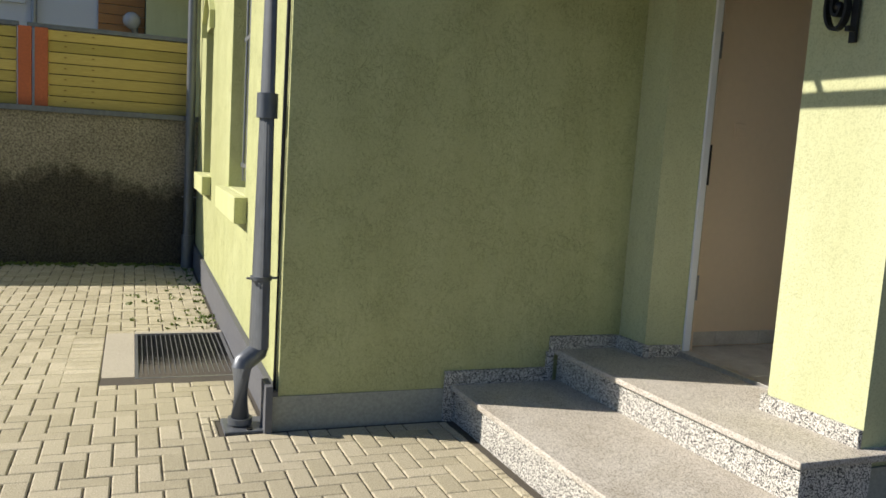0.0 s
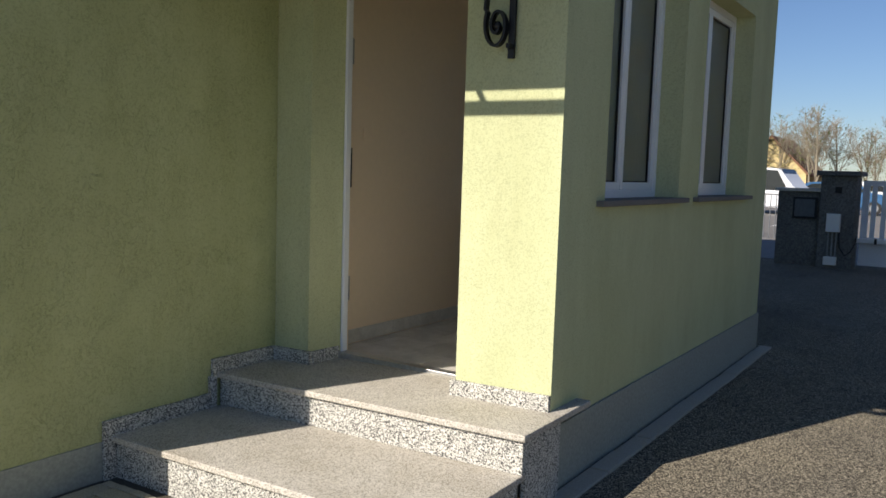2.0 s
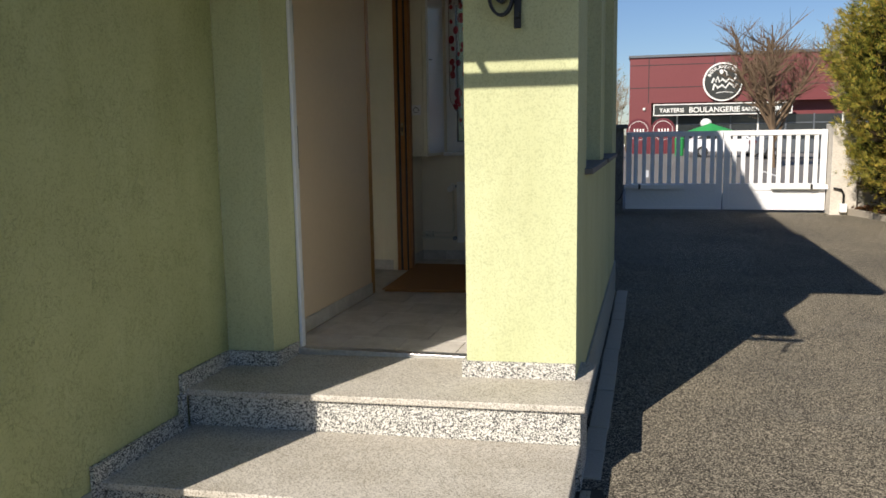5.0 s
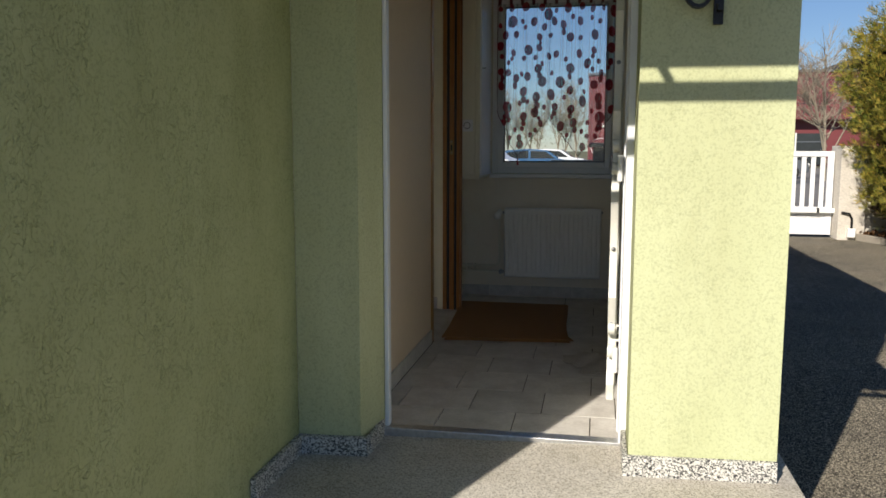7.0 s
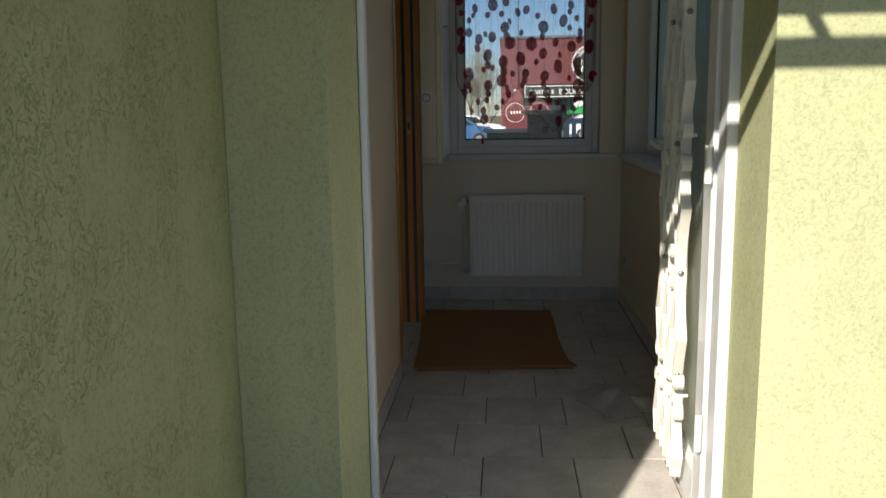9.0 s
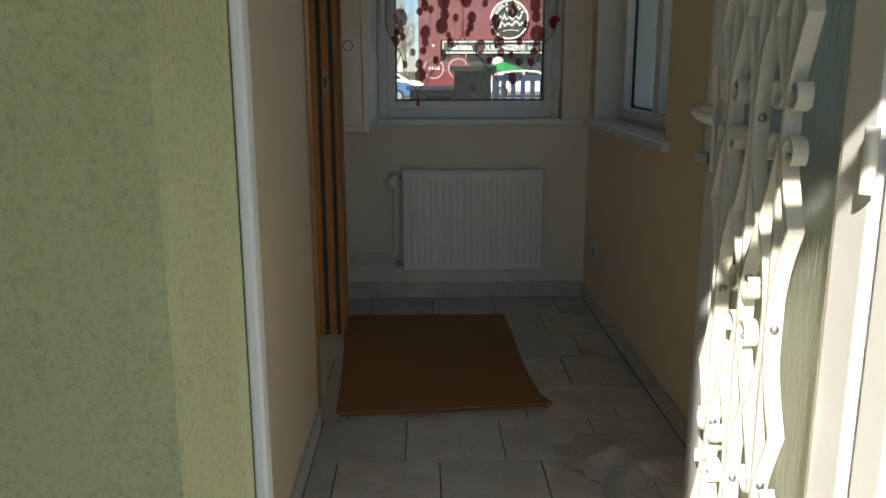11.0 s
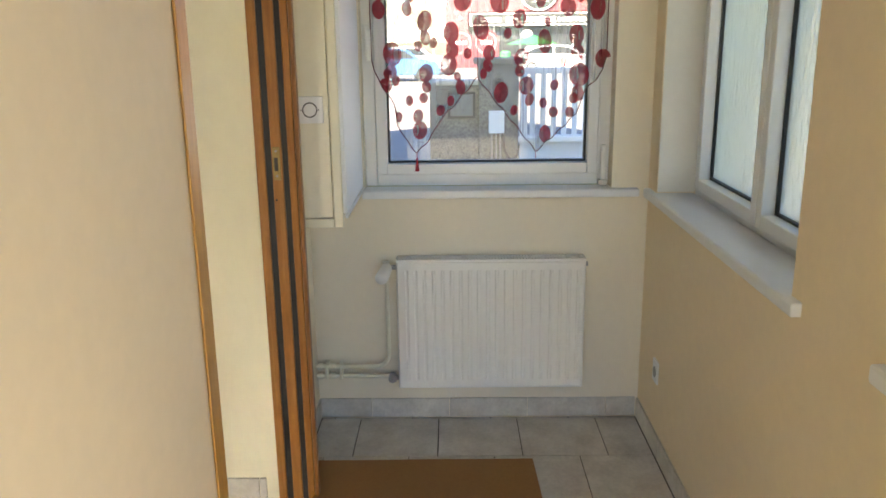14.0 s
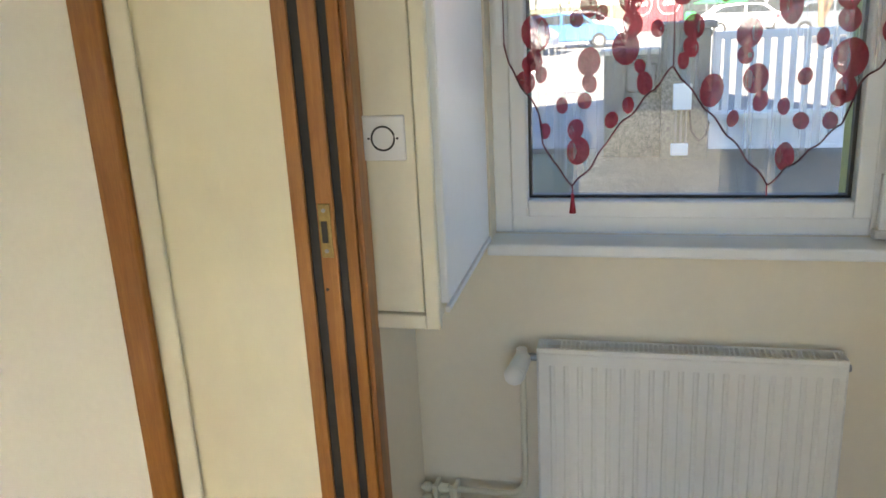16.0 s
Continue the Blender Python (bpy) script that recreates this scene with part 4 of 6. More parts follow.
for sgn in (1, -1):
    yb = 0.0 if sgn > 0 else -T
    pl = dpart("handle_plate", boxes([(WIDE - 0.068, min(yb, yb + sgn * 0.010), 0.94, WIDE - 0.036, max(yb, yb + sgn * 0.010), 1.19)], 0.006), M_WHITE_METAL)
    hx = WIDE - 0.052
    dpart("lever", tube(bmesh.new(), [(hx, yb, 1.085), (hx, yb + sgn * 0.036, 1.085), (hx - 0.004, yb + sgn * 0.046, 1.084), (hx - 0.016, yb + sgn * 0.052, 1.082), (hx - 0.05, yb + sgn * 0.052, 1.076), (hx - 0.085, yb + sgn * 0.048, 1.071), (hx - 0.105, yb + sgn * 0.042, 1.069), (hx - 0.112, yb + sgn * 0.036, 1.069)], 0.0115, 12), M_WHITE_METAL, "", True, pl)
    dpart("keyhole", boxes([(hx - 0.005, min(yb, yb + sgn * 0.0115), 0.955, hx + 0.005, max(yb, yb + sgn * 0.0115), 0.985)]), M_DARK, "", False, pl)
for zz in (0.25, 1.0, 1.8):
    dpart("hinge", cyl(bmesh.new(), (-0.010, 0.012, zz), (-0.010, 0.012, zz + 0.10), 0.011, seg=10), M_WHITE_METAL, "", True)
dpart("lock_edge", boxes([(WIDE - 0.002, -T + 0.02, 0.6, WIDE + 0.002, -0.02, 1.5)]), M_ALU)
# ---- rainwater pipes ----
def downpipe(x, y, label, shoe):
    d = thing("downpipe", x, y, ground_z(y), label, "downpipe", "rainwater pipes")
    g = ground_z(y)
    if shoe:
        bm = bmesh.new()
        tube(bm, [(x, y, 5.9), (x, y, 0.352), (x - 0.004, y - 0.002, 0.335), (x - 0.030, y - 0.014, 0.318), (x - 0.060, y - 0.028, 0.300), (x - 0.082, y - 0.036, 0.285), (x - 0.086, y - 0.038, 0.268), (x - 0.086, y - 0.038, g + 0.03)], 0.050, 18)
        part("pipe", bm, M_ZINC, d, "", True)
        part("elbow_collar", cyl(bmesh.new(), (x - 0.086, y - 0.038, g + 0.02), (x - 0.086, y - 0.038, g + 0.05), 0.060, seg=18), M_ZINC, d, "", True)
        part("gully_plate", boxes([(x - 0.17, y - 0.15, g - 0.02, x + 0.05, y + 0.07, g + 0.012)], 0.004), M_ZINC, d, "grey metal gully plate")
        part("bolt", cyl(bmesh.new(), (x - 0.05, y - 0.12, g + 0.01), (x - 0.05, y - 0.12, g + 0.018), 0.016, seg=10), M_IRON, d)
    else:
        part("pipe", cyl(bmesh.new(), (x, y, g), (x, y, 5.9), 0.05, seg=16), M_ZINC, d, "", True)
        part("shoe", cyl(bmesh.new(), (x, y, g), (x, y, 0.28), 0.066, seg=16), M_ZINC, d, "", True)
    for zz in (0.70, 3.6):
        part("collar", cyl(bmesh.new(), (x, y, zz), (x, y, zz + 0.020), 0.0535, seg=18), M_ZINC, d, "", True)
        part("bracket", boxes([(x, y - 0.004, zz + 0.004, XW - 0.002, y + 0.004, zz + 0.016)]), M_STEEL, d)
    part("sleeve", cyl(bmesh.new(), (x, y, 1.50), (x, y, 1.62), 0.0512, seg=18), M_ZINC, d, "", True)
    part("screw", cyl(bmesh.new(), (x - 0.055, y - 0.02, 0.711), (x - 0.075, y - 0.02, 0.711), 0.006, seg=8), M_STEEL, d)
    return d


downpipe(0.675, 4.075, "slate-grey zinc downpipe with a kinked shoe at the house corner", True)
downpipe(0.66, 9.52, "slate-grey downpipe by the boundary wall", False)
cable = thing("wall_cable", 0.735, 3.985, 0.2, "black cable running up the house corner", "cable")
part("cable", tube(bmesh.new(), [(0.745, 3.985, 0.16), (0.743, 3.985, 1.2), (0.746, 3.987, 2.4), (0.744, 3.985, 5.8)], 0.009, 6), M_RUBBER, cable)

# ---- floor grate with concrete surround ----
gz = ground_z(5.6)
sur = structure("pavement", boxes([(-0.09, 4.93, -0.2, 0.10, 6.25, gz + 0.004), (0.10, 4.93, -0.2, 0.72, 5.05, gz + 0.003), (0.10, 6.22, -0.2, 0.72, 6.30, gz + 0.003)], 0.004), M_CONCRETE, "pale concrete surround of the light well", "concrete surround")
gr = thing("floor_grate", 0.41, 5.62, gz, "galvanised steel floor grate over a light well", "grate")
part("frame", boxes([(0.10, 5.05, gz - 0.03, 0.715, 5.07, gz + 0.006), (0.10, 6.20, gz - 0.03, 0.715, 6.22, gz + 0.006), (0.10, 5.07, gz - 0.03, 0.12, 6.20, gz + 0.006), (0.695, 5.07, gz - 0.03, 0.715, 6.20, gz + 0.006)]), M_STEEL, gr)
bar = mesh_of("bearing_bar", boxes([(-0.0022, -0.565, -0.028, 0.0022, 0.565, 0.003)]), M_STEEL)
for k in range(17):
    share("bearing_bar", bar, gr, pose(0.146 + k * 0.0325, 5.635, gz))
crs = mesh_of("cross_rod", boxes([(-0.288, -0.002, -0.012, 0.288, 0.002, -0.001)]), M_PEBBLE)
for k in range(34):
    share("cross_rod", crs, gr, pose(0.4075, 5.085 + k * 0.0333, gz))
# Near-black sheet close under the bars stands in for the well's shade.
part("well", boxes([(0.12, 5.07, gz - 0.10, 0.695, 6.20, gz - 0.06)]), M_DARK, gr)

# ---- boundary wall, fence and neighbours ----
YB = 9.72
structure("wall_north", boxes([(-9.0, YB, -0.2, XW - 0.002, YB + 0.3, 1.55)]), M_ROUGHCAST, "weathered grey roughcast boundary wall with a dark damp band", "wall")
structure("coping", boxes([(-9.0, YB - 0.05, 1.552, XW - 0.002, YB + 0.34, 1.61)], 0.006), M_ZINC, "grey sheet-metal coping on the boundary wall", "coping")
fence = thing("board_fence", -0.4, YB + 0.15, 1.61, "fence of treated pine boards on the boundary wall", "fence")
BH = 0.117
for lo, hi in ((-0.80, 0.72), (-2.75, -1.10), (-4.7, -3.05)):
    bd = mesh_of("board", boxes([(-(hi - lo) / 2, -0.014, 0.002, (hi - lo) / 2, 0.014, BH - 0.006)], 0.005), M_FENCE)
    for k in range(7):
        share("board", bd, fence, pose((lo + hi) / 2, YB + 0.15 + random.uniform(-0.004, 0.004), 1.615 + k * BH, 0, 0, random.uniform(-0.1, 0.1)))
    # Dark sheet added behind the boards so their gaps look shaded.
    part("backing", boxes([(lo + 0.01, YB + 0.170, 1.615, hi - 0.01, YB + 0.176, 1.615 + 7 * BH)]), M_DARK, fence)
    part("cap_strip", boxes([(lo - 0.2, YB + 0.12, 1.615 + 7 * BH + 0.002, hi + 0.02, YB + 0.18, 1.615 + 7 * BH + 0.05)], 0.004), M_ZINC, fence)
for px in (-1.02, -0.86, -2.98, -2.82):
    part("post", boxes([(px - 0.065, YB + 0.105, 1.612, px + 0.062, YB + 0.20, 2.44)], 0.004), M_RUST, fence, "orange-red painted steel post")
nh = thing("neighbour_house", -3.0, 16.0, -0.1, "white rendered neighbouring house with orange wooden cladding", "house")
part("wall", boxes([(-14.0, 15.0, -0.2, -0.52, 22.0, 7.0)]), M_HOUSEWHITE, nh)
for wx in (-2.9, -5.6):
    win = part("window", boxes([(wx, 14.95, 3.42, wx + 1.25, 15.0, 4.9)], 0.01), M_SHOPGLASS, nh)
    part("frame", boxes([(wx - 0.07, 14.93, 3.34, wx + 1.32, 14.99, 3.42), (wx - 0.07, 14.93, 3.42, wx, 14.99, 4.9), (wx + 1.25, 14.93, 3.42, wx + 1.32, 14.99, 4.9), (wx + 0.60, 14.93, 3.42, wx + 0.66, 14.99, 4.9)]), M_WHITE, win)
part("pipe", cyl(bmesh.new(), (-1.45, 14.93, 0), (-1.45, 14.93, 6.9), 0.045), M_STEEL, nh)
for k in range(22):
    part("cladding_board", boxes([(-0.50, 14.92, 2.2 + k * 0.16, 0.22, 14.96, 2.2 + k * 0.16 + 0.152)], 0.006), M_ORANGEWOOD, nh)
part("clad_core", boxes([(-0.515, 14.965, -0.2, 0.22, 22.0, 7.0)]), M_HOUSEWHITE, nh)
nh2 = thing("garden_house", 0.8, 14.5, -0.1, "light green rendered house corner behind the fence", "house")
part("wall", boxes([(0.235, 14.4, -0.2, 6.0, 20.0, 6.5)]), M_STUCCO, nh2)
part("eave", boxes([(0.15, 14.1, 3.75, 6.0, 14.4, 3.9)]), M_ORANGEWOOD, nh2)
gl = thing("globe_lamp", 0.02, 14.75, 3.2, "frosted glass globe wall lamp on a bracket", "lamp")
part("globe", ball(bmesh.new(), (0.02, 14.70, 3.22), 0.14, 20, 12), M_GLOBE, gl, "", True)
bm = bmesh.new()
cyl(bm, (0.08, 14.72, 3.03), (0.08, 14.90, 2.98), 0.03, seg=10)
cyl(bm, (0.06, 14.71, 3.10), (0.08, 14.72, 3.02), 0.06, 0.045, seg=12)
part("bracket", bm, M_STEEL, gl)

# ---- concrete strip along the annex ----
strip = tagged(new("pavement_1"), "row of narrow concrete edging slabs along the annex", "edging", "", "structure")
sl = mesh_of("slab", boxes([(0.003, -0.048, -0.08, 0.297, 0.048, 0.0)], 0.004), M_CONCRETE)
for k in range(14):
    share("slab", sl, strip, pose(2.46 + k * 0.30, 2.12 + random.uniform(-0.004, 0.004), 0.012 + random.uniform(-0.003, 0.004), 0, 0, random.uniform(-0.7, 0.7)))

# ---- planting bed with kerb ----
KERB = [(14.25, -1.38), (13.6, -1.62), (12.6, -1.88), (11.2, -2.22), (10.0, -2.62), (8.8, -3.15), (7.6, -3.85), (6.3, -4.9), (5.0, -6.4), (4.2, -8.6)]
bm = bmesh.new()
lo = [bm.verts.new((x, y, 0.055)) for x, y in KERB]
hi = [bm.verts.new((x + 2.5, y - 9.0, 0.16)) for x, y in KERB]
for i in range(len(KERB) - 1):
    bm.faces.new((lo[i], hi[i], hi[i + 1], lo[i + 1]))
structure("ground_1", bm, M_SOIL, "brown soil bed strewn with dry needles and leaves", "planting bed")
kerb = tagged(new("kerb"), "low weathered concrete kerb round the planting bed", "kerb", "", "structure")
for (xa, ya), (xb, yb) in zip(KERB, KERB[1:]):
    n = max(1, round(math.hypot(xb - xa, yb - ya) / 0.5))
    for k in range(n):
        p, q = (k + 0.008) / n, (k + 0.992) / n
        ax, ay, bx2, by2 = xa + (xb - xa) * p, ya + (yb - ya) * p, xa + (xb - xa) * q, ya + (yb - ya) * q
        d = Vector((bx2 - ax, by2 - ay, 0))
        bm = boxes([(0, -0.04, -0.1, d.length, 0.04, 0.105)], 0.010)
        bmesh.ops.transform(bm, matrix=pose(ax, ay, random.uniform(-0.006, 0.006), 0, 0, math.degrees(math.atan2(d.y, d.x))), verts=bm.verts)
        part("kerb_stone", bm, M_KERB, kerb)

# ---- gate, piers ----
GX = 14.50
gate = thing("driveway_gate", GX, 0.63, 0.0, "white slatted double driveway gate with motor arms, closed", "gate")
for a, b in ((0.64, 2.33), (-1.08, 0.615)):
    lf = part("leaf", boxes([(GX - 0.03, a, 0.05, GX + 0.03, a + 0.10, 1.46), (GX - 0.03, b - 0.10, 0.05, GX + 0.03, b, 1.46), (GX - 0.03, a + 0.10, 1.37, GX + 0.03, b - 0.10, 1.46), (GX - 0.03, a + 0.10, 0.40, GX + 0.03, b - 0.10, 0.52), (GX - 0.03, a + 0.10, 0.05, GX + 0.03, b - 0.10, 0.10)], 0.004), M_GATE, gate)
    part("panel", boxes([(GX - 0.015, a + 0.10, 0.10, GX + 0.015, b - 0.10, 0.40)]), M_GATE, lf)
    part("panel_rib", boxes([(GX - 0.024, a + 0.14, 0.34, GX - 0.016, b - 0.14, 0.36)]), M_GATE, lf)
    lean = 1 if a > 0 else -1
    rib = mesh_of("diagonal_rib", boxes([(-0.004, -0.19, -0.006, 0.004, 0.19, 0.006)], 0.002), M_GATE)
    for k in range(11):
        share("diagonal_rib", rib, lf, pose(GX - 0.017, a + 0.26 + k * (b - a - 0.52) / 10, 0.22, 40 * lean, 0, 0))
    st = mesh_of("slat", boxes([(-0.012, -0.037, 0.52, 0.012, 0.037, 1.37)], 0.003), M_GATE)
    w = (b - a - 0.20)
    for k in range(10):
        share("slat", st, lf, pose(GX, a + 0.10 + w * (k + 0.5) / 10, 0))
for a, b, c in ((1.30, 2.36, 1), (-1.12, -0.18, -1)):
    arm = part("motor_arm", boxes([(GX - 0.13, a, 0.425, GX - 0.05, b, 0.505)], 0.008), M_WHITE_METAL, gate, "white gate motor arm")
    part("end_cap", boxes([(GX - 0.135, (2.06 if c > 0 else -0.86), 0.42, GX - 0.045, (2.10 if c > 0 else -0.82), 0.51)], 0.004), M_DARK, arm)
    part("bracket", boxes([(GX - 0.11, b if c > 0 else a - 0.10, 0.43, GX - 0.04, b + 0.10 if c > 0 else a, 0.50)], 0.006), M_IRON, arm)
structure("pier", boxes([(14.12, 2.38, -0.1, 14.70, 2.92, 1.52)], 0.012), M_PIER, "grey roughcast gate pier", "gate pier")
structure("pier_cap", boxes([(14.05, 2.31, 1.522, 14.77, 2.99, 1.60)], 0.012), M_PIER, "grey stone cap on the gate pier", "pier cap")
structure("wall_street", boxes([(14.25, 2.922, -0.1, 14.62, 3.60, 1.24)], 0.01), M_PIER, "grey roughcast street wall beside the gate", "wall")
structure("coping_1", boxes([(14.2, 2.93, 1.242, 14.67, 3.65, 1.30)], 0.008), M_PIER_WHITE, "pale coping of the street wall", "coping")
mb = thing("letter_box", 14.24, 3.16, 0.79, "dark framed letter box set in the street wall", "letter box")
part("frame", boxes([(14.215, 2.97, 0.79, 14.249, 3.35, 1.15)], 0.004), M_DARK, mb)
part("door", boxes([(14.195, 3.005, 0.825, 14.2145, 3.315, 1.115)], 0.004), M_ZINC, mb)
eb = thing("control_box", 14.1, 2.68, 0.3, "white gate control boxes with cable ducts", "electrical box")
part("box", boxes([(14.02, 2.58, 0.60, 14.118, 2.79, 0.90)], 0.008), M_WHITE_METAL, eb)
part("box", boxes([(14.05, 2.60, 0.05, 14.118, 2.80, 0.19)], 0.008), M_WHITE_METAL, eb)
for yy in (2.63, 2.69, 2.75):
    part("duct", cyl(bmesh.new(), (14.09, yy, 0.19), (14.09, yy, 0.60), 0.013, seg=8), M_STEEL, eb)
part("cable", tube(bmesh.new(), [(14.09, 2.60, 0.62), (14.06, 2.57, 0.35), (14.05, 2.48, 0.22), (14.06, 2.40, 0.30), (14.2, 2.36, 0.42)], 0.012, 6), M_RUBBER, eb)
part("bell", boxes([(14.10, 2.60, 1.24, 14.118, 2.70, 1.34)], 0.004), M_IRON, eb)
structure("pier_1", boxes([(14.15, -1.52, -0.1, 14.75, -1.10, 1.55)], 0.012), M_PIER_WHITE, "flaking white gate pier beside the hedge", "gate pier")
structure("wall_street_1", boxes([(14.3, -9.0, -0.1, 14.6, -1.522, 1.5)], 0.01), M_PIER_WHITE, "pale street wall behind the hedge", "wall")
mt = thing("gate_sensor", 14.13, -1.3, 0.05, "small white gate sensor box with bent conduit", "sensor box")
part("box", boxes([(14.06, -1.36, 0.05, 14.148, -1.24, 0.20)], 0.008), M_WHITE_METAL, mt)
part("conduit", tube(bmesh.new(), [(14.10, -1.30, 0.20), (14.10, -1.30, 0.36), (14.10, -1.26, 0.44), (14.12, -1.14, 0.46)], 0.018, 8), M_IRON, mt, "", True)

# ---- plants ----
def spray_mesh(name, centers, dirs, length, width, material, parent, label=""):
    """Many small fan-shaped sprays: three narrow blades each, laid along a direction."""
    verts, faces = [], []
    for c, d in zip(centers, dirs):
        d = Vector(d).normalized()
        s = d.cross(Vector((random.uniform(-1, 1), random.uniform(-1, 1), random.uniform(-0.4, 1)))).normalized()
        L = length * random.uniform(0.6, 1.35)
        W = width * random.uniform(0.7, 1.3)
        c = Vector(c)
        for ang, f in ((-0.55, 0.75), (0.0, 1.0), (0.55, 0.75)):
            v = (d * math.cos(ang) + s * math.sin(ang)) * L * f
            w = (s * math.cos(ang) - d * math.sin(ang)) * W * 0.5
            i = len(verts)
            verts += [tuple(c), tuple(c + v * 0.55 + w), tuple(c + v), tuple(c + v * 0.55 - w)]
            faces.append((i, i + 1, i + 2, i + 3))
    return quads(name, verts, faces, material, parent, label)


def hull_points(n, cx, cy, rx, ry, z0, z1, shape, lumps, per=34):
    """Feathery clumps over a lumpy upright form: each clump is a bough that points out and up."""
    cs, ds = [], []
    for _ in range(n // per):
        u = random.random() ** 0.85
        a = random.uniform(0, 2 * math.pi)
        r = shape(u) * (1 + 0.18 * math.sin(3 * a + lumps) + 0.12 * math.sin(7 * a + 9 * u + lumps)) * (1 - 0.45 * random.random() ** 1.5)
        c = Vector((cx + rx * r * math.cos(a), cy + ry * r * math.sin(a), z0 + (z1 - z0) * u))
        way = Vector((math.cos(a) + random.uniform(-0.4, 0.4), math.sin(a) + random.uniform(-0.4, 0.4), 0.8 + random.uniform(-0.5, 0.9))).normalized()
        long = random.uniform(0.25, 0.62)
        for _ in range(per):
            k = random.random()
            off = Vector((random.gauss(0, 1), random.gauss(0, 1), random.gauss(0, 1))) * (0.11 * (1.1 - k))
            cs.append(tuple(c + way * (long * k) + off))
            ds.append(tuple(way + Vector((random.uniform(-0.8, 0.8), random.uniform(-0.8, 0.8), random.uniform(-0.5, 0.6)))))
    return cs, ds


def limbs(st, base, tip, r, n, spread, twig=3, taper=0.35, seg=5):
    """A trunk with limbs and twigs as tapered sticks."""
    base, tip = Vector(base), Vector(tip)
    st.add(base, tip, r, r * taper, seg)
    d = tip - base
    for _ in range(n):
        k = random.uniform(0.3, 0.95)
        p = base + d * k
        way = Vector((random.uniform(-1, 1), random.uniform(-1, 1), random.uniform(0.25, 1.1))).normalized()
        q = p + way * spread * random.uniform(0.5, 1.0) * (1.15 - k * 0.6)
        st.add(p, q, r * 0.45 * (1 - k * 0.5), r * 0.10)
        for _ in range(twig):
            s = p.lerp(q, random.uniform(0.3, 1.0))
            w2 = (way + Vector((random.uniform(-0.9, 0.9), random.uniform(-0.9, 0.9), random.uniform(-0.2, 0.7)))).normalized()
            st.add(s, s + w2 * spread * random.uniform(0.2, 0.45), r * 0.14, r * 0.04, 3)
    return st


def thuja(x, y, h, rx, ry, count, material, label, lumps, z0=0.1, shape=None, length=0.115):
    t = thing("conifer", x, y, 0.06, label, "conifer", "")
    st = limbs(Sticks(), (x, y, 0.02), (x + 0.05, y, h * 0.93), 0.08, 40, rx * 0.8, 2)
    quads("trunk", st.v, st.f, M_BARK, t)
    sh = shape or (lambda u: (1 - u) ** 0.55 * (0.75 + 0.4 * math.sin(math.pi * min(1, u * 1.4))) if u < 0.97 else 0.12)
    cs, ds = hull_points(count, x, y, rx, ry, z0, h, sh, lumps)
    # Inner sprays added in dark colours to deepen the crown's shade.
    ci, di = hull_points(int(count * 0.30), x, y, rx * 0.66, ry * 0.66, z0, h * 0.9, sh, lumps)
    spray_mesh("inner_shade_foliage", ci, di, 0.24, 0.05, M_INNER_SHADE, t, "dead inner foliage, coloured dark to deepen the crown's shade")
    spray_mesh("crown", cs, ds, length, length * 0.11, material, t)
    return t


dome = lambda u: (1 - u ** 3.2) ** 0.6 * (0.72 + 0.28 * math.sin(math.pi * min(1.0, u * 1.1 + 0.15)))
topheavy = lambda u: (1 - u ** 5) ** 0.5 * (0.62 + 0.42 * min(1.0, u * 1.5))
thuja(12.9, -2.45, 3.6, 1.35, 1.65, 34000, M_THUJA, "broad olive-gold conifer hedge with bronze tips", 0.4, 0.3, topheavy)
thuja(11.7, -4.1, 3.95, 1.35, 1.4, 28000, M_THUJA, "tall olive-gold hedge conifer turning brown inside", 2.1, 0.2, dome)
thuja(10.6, -4.9, 4.0, 1.3, 1.4, 22000, M_THUJA, "dense olive-green hedge conifer", 4.0, 0.2, dome)
thuja(8.45, -3.72, 6.2, 1.1, 1.15, 44000, M_CYPRESS, "tall bright green cypress with feathery upright sprays", 1.0, 0.15, lambda u: (1 - u) ** 0.45 * 0.95 + 0.05, 0.155)
thuja(7.6, -5.4, 6.4, 1.2, 1.3, 22000, M_CYPRESS, "tall green cypress at the drive's edge", 3.0, 0.15, lambda u: (1 - u) ** 0.45 * 0.95 + 0.05, 0.155)


